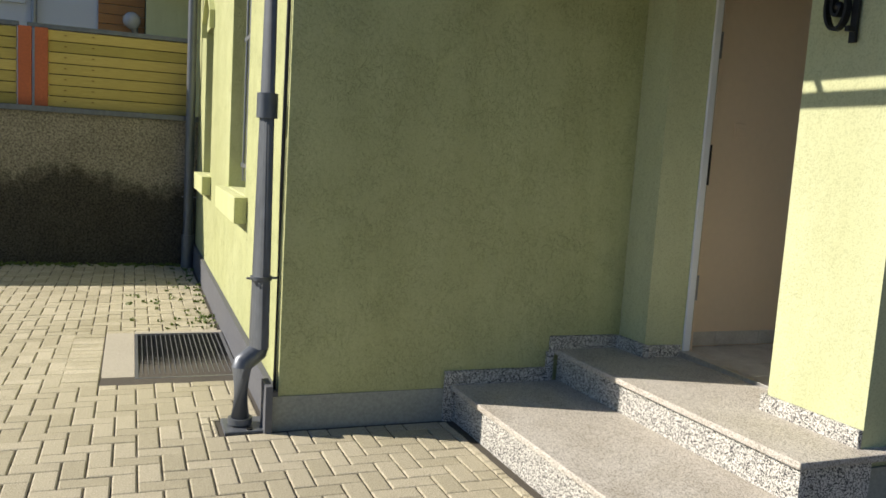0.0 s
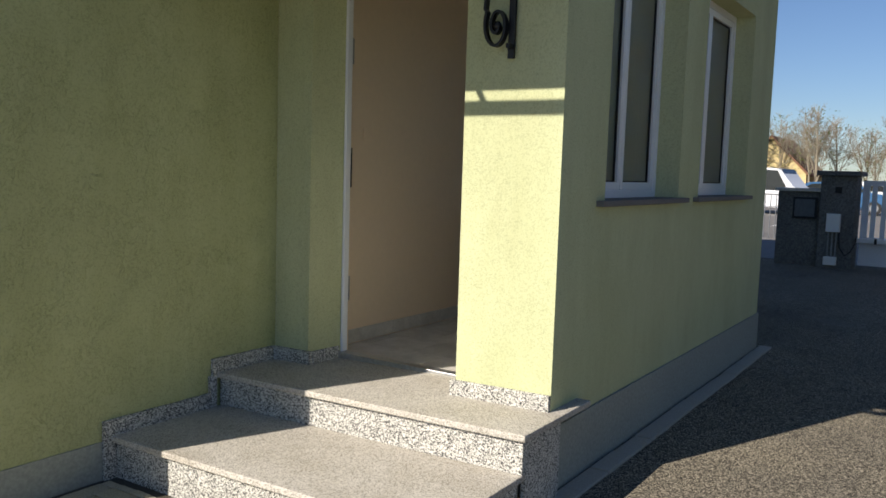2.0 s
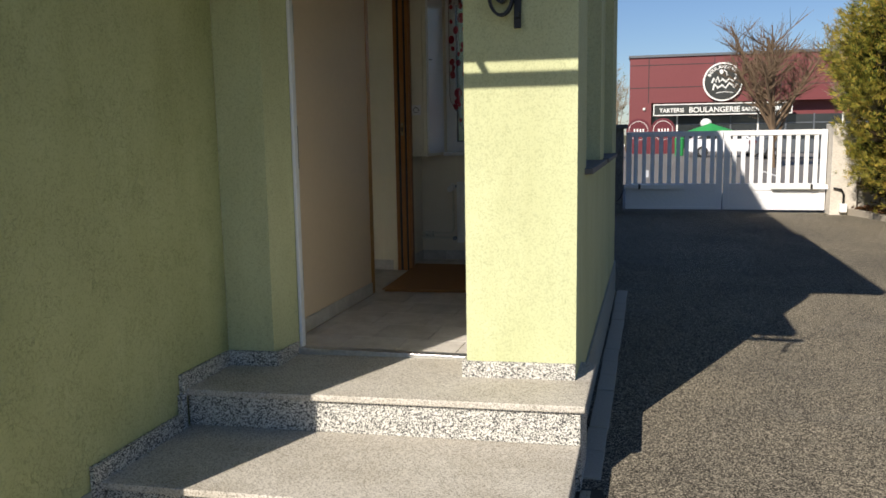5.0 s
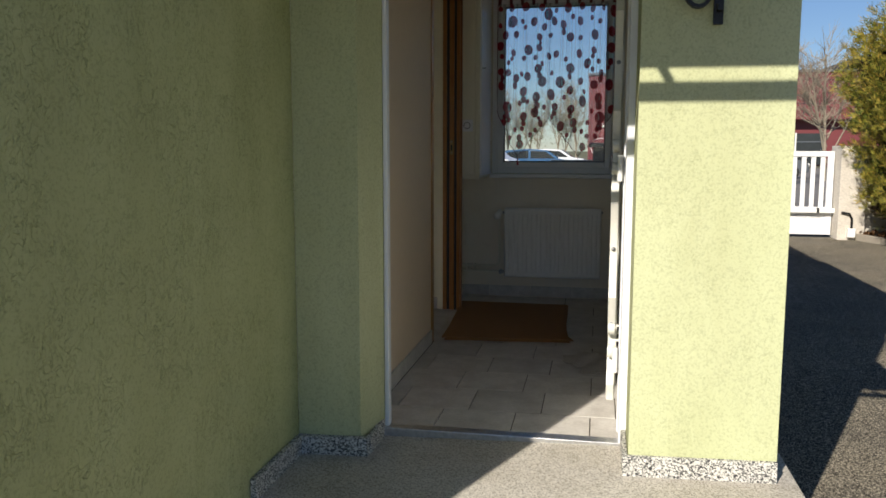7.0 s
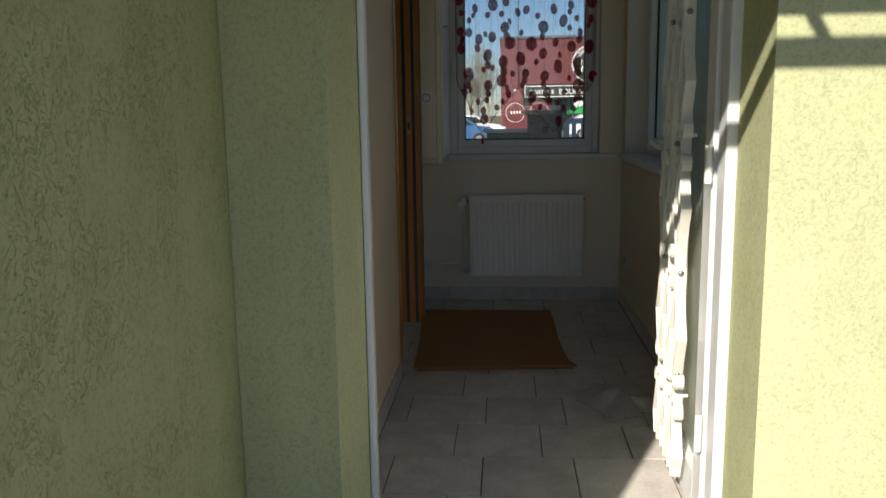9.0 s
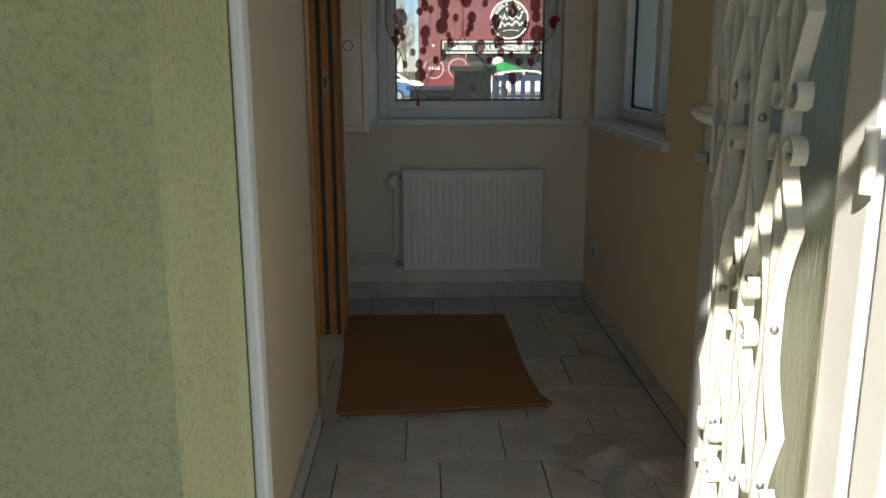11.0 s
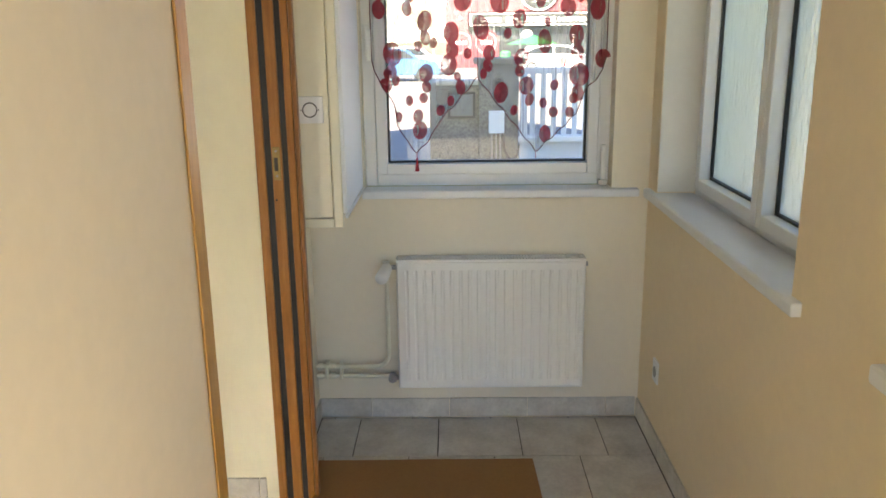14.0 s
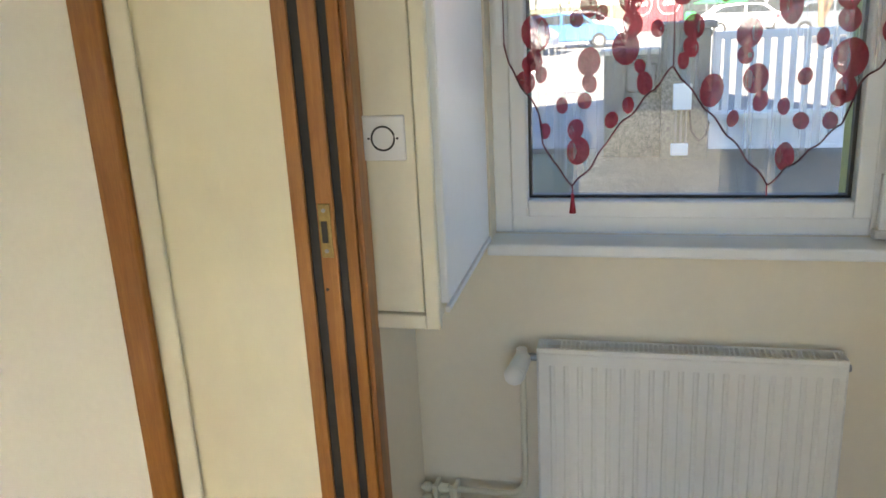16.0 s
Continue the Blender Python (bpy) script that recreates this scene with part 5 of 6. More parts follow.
def shrub(x, y, h, n, label, r=0.55, leafy=500):
    s = thing("deciduous_shrub", x, y, 0.07, label, "shrub", "")
    bm = Sticks()
    cs, ds = [], []
    for _ in range(n):
        a = random.uniform(0, 2 * math.pi)
        k = random.random()
        p0 = Vector((x + 0.16 * math.cos(a) * k, y + 0.20 * math.sin(a) * k, 0.05))
        H = h * random.uniform(0.6, 1.0)
        out = Vector((math.cos(a), math.sin(a), 0)) * r * random.uniform(0.3, 1.25)
        p1 = p0 + Vector((0, 0, H * 0.45)) + out * 0.35
        p2 = p0 + Vector((0, 0, H)) + out
        rr = random.uniform(0.004, 0.0085)
        bm.add(p0, p1, rr, rr * 0.7)
        bm.add(p1, p2, rr * 0.7, rr * 0.25)
        for _ in range(7):
            u = random.uniform(0.1, 1)
            q = p1.lerp(p2, u)
            w = Vector((random.uniform(-1, 1), random.uniform(-1, 1), random.uniform(0.1, 1.2))).normalized()
            e = q + w * random.uniform(0.15, 0.42)
            bm.add(q, e, rr * 0.35, rr * 0.12, 3)
            cs += [tuple(q.lerp(e, 0.6)), tuple(e)]
            ds += [tuple(w), tuple(w)]
    quads("branch_work", bm.v, bm.f, M_TWIG, s)
    if leafy:
        idx = random.sample(range(len(cs)), min(leafy, len(cs)))
        spray_mesh("foliage", [cs[i] for i in idx], [ds[i] for i in idx], 0.055, 0.03, M_BUD, s, "sparse young yellow-green leaves")
    return s


shrub(10.35, -2.95, 2.55, 125, "bare multi-stemmed shrub with tan stems and few young leaves", 0.85, 1100)
shrub(11.4, -2.65, 2.0, 35, "small bare shrub mixed into the hedge", 0.6, 300)
# dead bronze foliage within the hedge
dl = thing("dry_branch", 12.3, -2.0, 0.1, "dry bronze conifer branches low in the hedge", "dry branches")
cs, ds = hull_points(1500, 12.2, -2.35, 0.7, 0.6, 0.1, 1.5, dome, 1.0)
spray_mesh("dead_foliage", cs, ds, 0.14, 0.03, M_DEADLEAF, dl)
# litter of dry leaves in the bed and by the kerb
cs, ds = [], []
for _ in range(2600):
    k = random.random() * (len(KERB) - 2)
    i = int(k)
    f = k - i
    x = KERB[i][0] + (KERB[i + 1][0] - KERB[i][0]) * f
    y = KERB[i][1] + (KERB[i + 1][1] - KERB[i][1]) * f
    o = random.expovariate(1.6)
    cs.append((x + 0.3 * o, y - 0.03 - o * 0.9, 0.075 + random.random() * 0.06 + 0.01 * o))
    ds.append((random.uniform(-1, 1), random.uniform(-1, 1), random.uniform(-0.1, 0.4)))
lit = spray_mesh("leaf_litter", cs, ds, 0.07, 0.03, M_DEADLEAF, None)
tagged(lit, "dry brown leaves and needles lying in the bed", "leaf litter", "", "stuff")
# weeds between pavers and along wall feet
cs, ds = [], []
for _ in range(620):
    if random.random() < 0.86:
        x, y = random.uniform(-4.5, 0.6), YB - 0.02 - abs(random.gauss(0, 0.10))
    elif random.random() < 0.7:
        x, y = 0.70 - abs(random.gauss(0, 0.10)), random.uniform(6.4, 9.4)
    else:
        x, y = random.uniform(0.05, 0.7), random.uniform(6.4, 8.6)
    for _ in range(3):
        cs.append((x + random.uniform(-0.02, 0.02), y + random.uniform(-0.02, 0.02), ground_z(y)))
        ds.append((random.uniform(-1, 1), random.uniform(-1, 1), random.uniform(0.2, 1)))
wd = spray_mesh("weeds", cs, ds, 0.034, 0.012, M_WEED, None)
tagged(wd, "small green weeds in paving joints and at wall feet", "weeds", "", "stuff")

# ---- bakery across the street ----
BX = 72.0
bk = thing("bakery_building", BX, -8, 0, "maroon clad bakery building with white lettered dark sign", "shop building")
part("upper_wall", boxes([(BX, -26.0, 3.9, BX + 20, 3.75, 7.75)]), M_MAROON, bk)
part("end_wall", boxes([(BX, 1.9, 0, BX + 20, 3.75, 3.898)]), M_MAROON, bk)
part("shop_wall", boxes([(BX + 1.2, -26, 0, BX + 20, 1.898, 3.898)]), M_MAROON, bk)
part("parapet", boxes([(BX - 0.15, -26.1, 7.752, BX + 20, 3.85, 7.95)]), M_ZINC, bk)
for yy in (2.15, -3.2, -8.5, -13.8):
    part("joint", boxes([(BX - 0.012, yy - 0.03, 3.9, BX - 0.002, yy + 0.03, 7.75)]), M_DARK, bk)
for zz in (5.2, 7.1):
    part("joint", boxes([(BX - 0.010, -26, zz - 0.03, BX - 0.002, 3.75, zz + 0.03)]), M_DARK, bk)
for k in range(8):
    y0 = 1.9 - (k + 1) * 2.2
    wn2 = part("shop_window", boxes([(BX + 0.9, y0 + 0.06, 0.1, BX + 1.0, y0 + 2.14, 2.75)]), M_SHOPGLASS, bk)
    part("mullion", boxes([(BX + 0.82, y0 - 0.06, 0.05, BX + 0.95, y0 + 0.06, 2.8)]), M_SIGN_WHITE if k % 3 == 0 else M_ZINC, wn2)
    part("transom", boxes([(BX + 0.84, y0 + 0.06, 2.0, BX + 0.9, y0 + 2.14, 2.1)]), M_ZINC, wn2)
sg = part("sign_board", boxes([(BX - 0.25, -9.4, 2.80, BX - 0.02, 1.72, 3.78)]), M_SIGN_DARK, bk, "long dark sign with white border")
part("border", boxes([(BX - 0.28, -9.4, 3.70, BX - 0.252, 1.72, 3.78), (BX - 0.28, -9.4, 2.80, BX - 0.252, 1.72, 2.88), (BX - 0.28, 1.64, 2.88, BX - 0.252, 1.72, 3.70), (BX - 0.28, -9.4, 2.88, BX - 0.252, -9.32, 3.70)]), M_SIGN_WHITE, sg)


def lettering(text, y_left, z, size, x, parent):
    cu = bpy.data.curves.new("lettering", "FONT")
    cu.body, cu.size, cu.extrude, cu.offset = text, size, 0.015, 0.012
    tmp = bpy.data.objects.new("tmp", cu)
    scene.collection.objects.link(tmp)
    me = bpy.data.meshes.new_from_object(tmp.evaluated_get(bpy.context.evaluated_depsgraph_get()))
    bpy.data.objects.remove(tmp)
    me.materials.clear()
    me.materials.append(M_SIGN_WHITE)
    ob = new("lettering", me)
    ob.parent = parent
    ob.matrix_parent_inverse = parent.matrix_basis.inverted()
    ob.matrix_basis = pose(x, y_left, z, 90, 0, -90)
    return ob


lettering("TARTERIE", 1.22, 3.08, 0.47, BX - 0.275, sg)
lettering("BOULANGERIE", -1.2, 3.04, 0.62, BX - 0.275, sg)
lettering("SANDWICHERIE", -5.45, 3.08, 0.46, BX - 0.275, sg)
ro = part("round_sign", cyl(bmesh.new(), (BX - 0.30, -3.88, 5.53), (BX - 0.02, -3.88, 5.53), 1.60, seg=40), M_SIGN_WHITE, bk, "round black sign with white rim and script bars")
part("disc", cyl(bmesh.new(), (BX - 0.33, -3.88, 5.53), (BX - 0.302, -3.88, 5.53), 1.47, seg=40), M_SIGN_DARK, ro)
for k, ch in enumerate("BOULANGERIE"):
    a = radians(152 - k * 12.4)
    ob = lettering(ch, 0, 0, 0.36, 0, ro)
    ob.matrix_basis = pose(BX - 0.345, -3.88 - 1.12 * math.cos(a), 5.53 + 1.12 * math.sin(a), 90, 0, -90) @ Matrix.Rotation(a - math.pi / 2, 4, "Z") @ Matrix.Translation((-0.12, 0, 0))
bm = bmesh.new()
tube(bm, [(BX - 0.35, -3.0, 5.45), (BX - 0.35, -3.15, 5.85), (BX - 0.35, -3.3, 5.5), (BX - 0.35, -3.45, 5.95), (BX - 0.35, -3.6, 5.5), (BX - 0.35, -3.85, 5.75), (BX - 0.35, -4.1, 5.5), (BX - 0.35, -4.4, 5.8), (BX - 0.35, -4.7, 5.55), (BX - 0.35, -4.9, 5.9)], 0.10, 6)
tube(bm, [(BX - 0.35, -3.1, 4.85), (BX - 0.35, -3.2, 5.35), (BX - 0.35, -3.5, 5.0), (BX - 0.35, -3.8, 5.25), (BX - 0.35, -4.1, 5.0), (BX - 0.35, -4.4, 5.4), (BX - 0.35, -4.8, 5.05), (BX - 0.35, -5.0, 5.3)], 0.10, 6)
tube(bm, [(BX - 0.35, -3.3, 4.6), (BX - 0.35, -4.0, 4.7), (BX - 0.35, -4.7, 4.62)], 0.03, 6)
part("script_mark", bm, M_SIGN_WHITE, ro)
bm = bmesh.new()
ball(bm, (BX - 0.34, -3.75, 6.35), 0.16, 10, 8, (0.2, 1, 1.2))
tube(bm, [(BX - 0.35, -3.9, 6.5), (BX - 0.35, -4.15, 6.3), (BX - 0.35, -4.2, 6.0)], 0.06, 6)
part("emblem", bm, M_SIGN_WHITE, ro)
part("wall_lamp", ball(bmesh.new(), (BX - 0.1, 2.5, 3.4), 0.13, 10, 8), M_SIGN_WHITE, bk)
ext = thing("far_hall_building", BX + 4, -30, 0, "grey flat-roofed hall behind the bakery", "building")
part("wall", boxes([(BX + 6, -60, 0, BX + 25, -26.2, 8.8)]), M_ZINC, ext)
part("roof_edge", boxes([(BX + 4, -60, 8.802, BX + 25, -19, 9.4)]), M_DARK, ext)

# ---- forecourt things ----
for yy in (2.70, 1.12):
    bn = thing("round_banner", 55.0, yy, 0, "wine-red banner with a rounded top and white ring", "banner", "banners by the bakery")
    bm = bmesh.new()
    prism(bm, [(yy + 0.785 * math.cos(a), 1.56 + 0.785 * math.sin(a)) for a in [math.pi * k / 14 for k in range(15)]] + [(yy - 0.785, 0.006), (yy + 0.785, 0.006)], 0, 54.98, 55.02)
    part("cloth", bm, M_BANNER, bn)
    bm = bmesh.new()
    tube(bm, [(54.96, yy + 0.62 * math.cos(a), 1.54 + 0.62 * math.sin(a)) for a in [2 * math.pi * k / 24 for k in range(25)]], 0.017, 5)
    part("ring", bm, M_SIGN_WHITE, bn)
    part("mark", boxes([(54.95, yy - 0.36 + k * 0.19, 1.46, 54.975, yy - 0.27 + k * 0.19, 1.66) for k in range(4)]), M_SIGN_WHITE, bn)
par = thing("parasol", 58.0, -2.07, 0.006, "bright green parasol over a terrace table", "parasol")
part("pole", cyl(bmesh.new(), (58, -2.07, 0.006), (58, -2.07, 1.96), 0.035), M_ALU, par)
part("canopy", cyl(bmesh.new(), (58, -2.07, 1.42), (58, -2.07, 1.98), 1.65, 0.05, seg=8), M_GREENCLOTH, par)
part("base", cyl(bmesh.new(), (58, -2.07, 0.006), (58, -2.07, 0.10), 0.35), M_ZINC, par)
wl = thing("globe_street_lamp", 60.0, -1.9, 0.006, "white globe lamp on a short post before the bakery", "street lamp")
part("post", cyl(bmesh.new(), (60, -1.9, 0.006), (60, -1.9, 1.72), 0.05), M_ZINC, wl)
part("globe", ball(bmesh.new(), (60, -1.9, 2.0), 0.40, 18, 12, (1, 1, 0.85)), M_SIGN_WHITE, wl, "", True)
gb = thing("waste_bin", 50.0, 0.22, 0, "bright green waste bin", "bin")
part("body", cyl(bmesh.new(), (50, 0.22, 0.006), (50, 0.22, 1.0), 0.24, 0.28, seg=14), M_GREENCLOTH, gb)
part("lid", cyl(bmesh.new(), (50, 0.22, 1.0), (50, 0.22, 1.1), 0.30, 0.2, seg=14), M_GREENCLOTH, gb)


def car(x, y, yaw, paint, label, van=False):
    c = thing("parked_car", x, y, 0.006, label, "car", "cars parked across the street")
    c.matrix_basis = pose(x, y, 0.006, 0, 0, yaw)
    h = 1.95 if van else 1.46
    prof = [(-2.1, 0.28), (-2.15, 0.62), (-1.95, 0.88), (-1.25, 0.98 if not van else 1.15), (-0.65, h - 0.06), (0.2, h), (1.35 if not van else 2.0, h - 0.08), (1.95 if not van else 2.1, 0.98), (2.12, 0.85), (2.15, 0.30)]

    def cp(name, bm, m, parent=c):
        ob = new(name, mesh_of(name, bm, m, True))
        ob.parent = parent
        return ob
    bm = bmesh.new()
    prism(bm, prof, 1, -0.84, 0.84)
    bmesh.ops.bevel(bm, geom=list(bm.edges), offset=0.05, segments=2, affect="EDGES")
    body = cp("body", bm, paint)
    for s in (-1, 1):
        bm = bmesh.new()
        prism(bm, [(-1.05, 1.0), (-0.58, h - 0.13), (0.15, h - 0.08), (0.15, 1.0)], 1, s * 0.835 - 0.008, s * 0.835 + 0.012)
        cp("side_window", bm, M_SHOPGLASS)
        bm = bmesh.new()
        prism(bm, [(0.25, 1.0), (0.25, h - 0.08), (1.2, h - 0.15), (1.7, 1.02)], 1, s * 0.835 - 0.008, s * 0.835 + 0.012)
        cp("side_window", bm, M_SHOPGLASS)
        for wx in (-1.35, 1.35):
            wh = cp("wheel", cyl(bmesh.new(), (wx, s * 0.70, 0.31), (wx, s * 0.86, 0.31), 0.31, seg=18), M_TYRE)
            rim = cp("rim", cyl(bmesh.new(), (wx, s * 0.855, 0.31), (wx, s * 0.868, 0.31), 0.19, seg=14), M_ALU, wh)
        cp("headlight", boxes([(-2.155, s * 0.62 - 0.16, 0.62, -2.05, s * 0.62 + 0.16, 0.76)], 0.02), M_SIGN_WHITE)
        cp("tail_light", boxes([(2.08, s * 0.66 - 0.12, 0.75, 2.15, s * 0.66 + 0.12, 0.95)], 0.02), M_BANNER)
    bm = bmesh.new()
    prism(bm, [(-1.22, 1.02), (-0.70, h - 0.08), (-0.66, h - 0.05), (-1.20, 1.0)], 1, -0.70, 0.70)
    cp("windscreen", bm, M_SHOPGLASS)
    return c


car(40.0, 6.0, 97, M_CARBLUE, "small blue car parked across the street")
car(46.5, 5.5, 88, M_CARWHITE, "white car parked before the bakery")
car(47.0, -2.2, 92, M_CARWHITE, "white car parked beside the terrace")
car(43.0, -5.2, 95, M_ZINC, "grey car parked before the bakery")
car(36.0, 8.2, 80, M_CARWHITE, "white delivery van parked by the trees", True)
for k, yy in enumerate((6, 2, -2, -6)):
    structure("road_marking", boxes([(26, yy - 0.06, 0.0065, 31, yy + 0.06, 0.010)]), M_SIGN_WHITE, "white parking bay line on the asphalt", "road marking")
rail = thing("street_fence", 22.0, 9.0, 0, "low grey railing by the street", "railing")
for k in range(26):
    part("bar", cyl(bmesh.new(), (20.5, 4.6 + k * 0.13, 0.006), (20.5, 4.6 + k * 0.13, 1.05), 0.012, seg=5), M_STEEL, rail)
part("top_rail", boxes([(20.48, 4.55, 1.05, 20.52, 7.95, 1.09)]), M_STEEL, rail)
yh = thing("yellow_house", 85, 17.4, 0, "distant yellow rendered house with a red gable roof", "house")
bm = bmesh.new()
prism(bm, [(14.2, 0), (20.6, 0), (20.6, 2.1), (17.4, 5.25), (14.2, 2.1)], 0, 80.0, 90.0)
part("wall", bm, M_YELLOWHOUSE, yh)
bm = bmesh.new()
prism(bm, [(13.9, 1.85), (17.4, 5.35), (20.9, 1.85), (20.9, 2.05), (17.4, 5.60), (13.9, 2.05)], 0, 79.6, 90.4)
part("roof", bm, M_ROOF, yh)


def bare_tree(x, y, h, r, label, leafy=0, n=20, tw=7, boughs=5, stout=1.0, low=0.12, bark=M_FARTWIG):
    t = thing("bare_tree", x, y, 0.006, label, "tree", "bare trees")
    bm = Sticks()
    limbs(bm, (x, y, 0.0), (x + random.uniform(-0.4, 0.4), y + random.uniform(-0.4, 0.4), h * 0.9), (h * 0.011 + 0.02) * stout, n, r, tw)
    for _ in range(boughs):
        a = random.uniform(0, 6.28)
        limbs(bm, (x, y, h * random.uniform(low, low + 0.18)), (x + r * 0.75 * math.cos(a), y + r * 0.75 * math.sin(a), h * random.uniform(0.7, 0.98)), (h * 0.005 + 0.015) * stout, n, r * 0.6, tw)
    quads("trunk", bm.v, bm.f, bark, t)
    if leafy:
        cs = [(x + random.gauss(0, r * 0.5), y + random.gauss(0, r * 0.5), h * random.uniform(0.25, 0.95)) for _ in range(leafy)]
        spray_mesh("crown", cs, [(random.uniform(-1, 1), random.uniform(-1, 1), 0.4) for _ in cs], 0.16, 0.05, M_BUD, t)
    return t


bare_tree(33.0, -2.75, 5.5, 2.5, "bare branching tree before the bakery", 0, 26, 8, 9, 1.5, 0.16, M_BARK)
bare_tree(40.0, -7.5, 6.4, 2.6, "bare branching tree beside the bakery", 0, 30, 9)
for k in range(13):
    yy = 4.9 + k * 1.25 + random.uniform(-0.4, 0.4)
    bare_tree(78 + random.uniform(-5, 9), yy, random.uniform(6.6, 8.3), random.uniform(1.8, 2.6), "distant bare tree with a haze of buds", 220 if k % 2 else 60, 26, 9, 6, 0.75)
# ---- wrought-iron lantern bracket on the pillar ----
lb = thing("lantern_bracket", 2.64, 2.46, 1.9, "black wrought-iron scroll bracket on the entrance pillar", "wall bracket")
part("wall_bar", flat_bar(bmesh.new(), [(2.640, 2.455, 1.905), (2.640, 2.452, 2.45)], 0.030, 0.014, (0, 1, 0)), M_IRON, lb)
pts = [(2.615, 2.485, 2.40), (2.615, 2.56, 2.28), (2.615, 2.575, 2.12)]
cy, cz = 2.515, 2.045
for k in range(34):
    a = 0.6 - k * (2 * math.pi * 1.55) / 33
    r = 0.072 * (1 - 0.80 * k / 33)
    pts.append((2.615, cy + r * math.cos(a) * 0.85, cz + r * 1.45 * math.sin(a)))
part("scroll", flat_bar(bmesh.new(), pts, 0.030, 0.012, (1, 0, 0)), M_IRON, lb)
part("scroll_eye", ball(bmesh.new(), (2.615, cy, cz), 0.020, 10, 8), M_IRON, lb, "", True)
part("spacer", boxes([(2.60, 2.445, 1.945, 2.652, 2.462, 1.965)]), M_IRON, lb)
part("spacer", boxes([(2.60, 2.445, 2.36, 2.652, 2.49, 2.38)]), M_IRON, lb)

# ---- radiator ----
ra = thing("radiator", 5.955, 3.15, 0.53, "white ribbed steel panel radiator under the window", "radiator")
RX0, RX1, RY0, RY1, RZ0, RZ1 = 5.915, 5.985, 2.79, 3.512, 0.532, 1.05
bm = boxes([(RX1 - 0.02, RY0 + 0.004, RZ0 + 0.01, RX1 - 0.006, RY1 - 0.004, RZ1 - 0.015)], 0.003)
part("back_panel", bm, M_WHITE_METAL, ra)
bm = bmesh.new()
nf = 20
zs = [RZ0, RZ0 + 0.006, RZ0 + 0.035, RZ0 + 0.050, RZ1 - 0.05, RZ1 - 0.035, RZ1 - 0.006, RZ1]
inset = [0.006, 0.0, 0.0, 1.0, 1.0, 0.0, 0.0, 0.006]
cols = [RY0, RY0 + 0.006, RY0 + 0.016]
prof = [0.006, 0.0, 0.0]
pitch = (RY1 - RY0 - 0.032) / nf
for k in range(nf):
    y0 = RY0 + 0.016 + k * pitch
    for f, d in ((0.12, 0.0), (0.24, 0.007), (0.42, 0.007), (0.54, 0.0)):
        cols.append(y0 + f * pitch)
        prof.append(d)
cols += [RY1 - 0.016, RY1 - 0.006, RY1]
prof += [0.0, 0.0, 0.006]
grid = [[bm.verts.new((RX0 + (p if i in (0.0, 1.0) and i == 1.0 else (max(i, p) if p == 0.006 or i == 0.006 else 0.0)), y, z)) for y, p in zip(cols, prof)] for z, i in zip(zs, inset)]
for a, b in zip(grid, grid[1:]):
    for k in range(len(cols) - 1):
        bm.faces.new((a[k], a[k + 1], b[k + 1], b[k]))
part("front_panel", bm, M_WHITE_METAL, ra, "", True)
for ya in (RY0, RY1 - 0.004):
    part("side_cover", boxes([(RX0 + 0.006, ya, RZ0, RX1, ya + 0.004, RZ1 + 0.006)]), M_WHITE_METAL, ra)
part("bottom_edge", boxes([(RX0 + 0.004, RY0 + 0.004, RZ0, RX1, RY1 - 0.004, RZ0 + 0.004)]), M_WHITE_METAL, ra)
part("top_edge", boxes([(RX0 + 0.003, RY0 + 0.004, RZ1 - 0.004, RX0 + 0.012, RY1 - 0.004, RZ1 + 0.007), (RX1 - 0.010, RY0 + 0.004, RZ1 - 0.004, RX1, RY1 - 0.004, RZ1 + 0.007)]), M_WHITE_METAL, ra)
fin = mesh_of("grille_bar", boxes([(-0.024, -0.0015, 0, 0.024, 0.0015, 0.004)]), M_WHITE_METAL)
for k in range(60):
    if k in (2, 3, 56, 57):
        continue
    share("grille_bar", fin, ra, pose(5.951, RY0 + 0.012 + k * (RY1 - RY0 - 0.024) / 59, RZ1 + 0.002))
for xx in (5.94, 5.951, 5.963):
    part("grille_rod", boxes([(xx - 0.0015, RY0 + 0.006, RZ1 - 0.001, xx + 0.0015, RY1 - 0.006, RZ1 + 0.002)]), M_WHITE_METAL, ra)
vl = part("valve", cyl(bmesh.new(), (5.945, RY1, 1.022), (5.945, RY1 + 0.04, 1.022), 0.010, seg=12), M_STEEL, ra, "thermostat valve with white head")
bm = bmesh.new()
cyl(bm, (5.945, RY1 + 0.036, 1.022), (5.89, RY1 + 0.050, 1.000), 0.021, 0.026, seg=16)
ball(bm, (5.885, RY1 + 0.052, 0.998), 0.026, 14, 8)
cyl(bm, (5.945, RY1 + 0.04, 1.045), (5.945, RY1 + 0.04, 0.985), 0.014, seg=12)
part("thermostat_head", bm, M_WHITE_METAL, vl, "", True)
bm = bmesh.new()
cyl(bm, (5.945, RY1 - 0.002, 0.567), (5.945, RY1 + 0.04, 0.567), 0.011, seg=12)
cyl(bm, (5.925, RY1 + 0.026, 0.567), (5.96, RY1 + 0.026, 0.567), 0.017, seg=10)
part("lockshield", bm, M_STEEL, ra, "", True)
part("bleed_plug", cyl(bmesh.new(), (5.945, RY0 - 0.010, 1.03), (5.945, RY0 + 0.002, 1.03), 0.009, seg=10), M_STEEL, ra)
pp = thing("heating_pipes", 5.96, 3.7, 0.58, "cream painted heating pipes with clips along the wall", "pipes")
yp = RY1 + 0.040
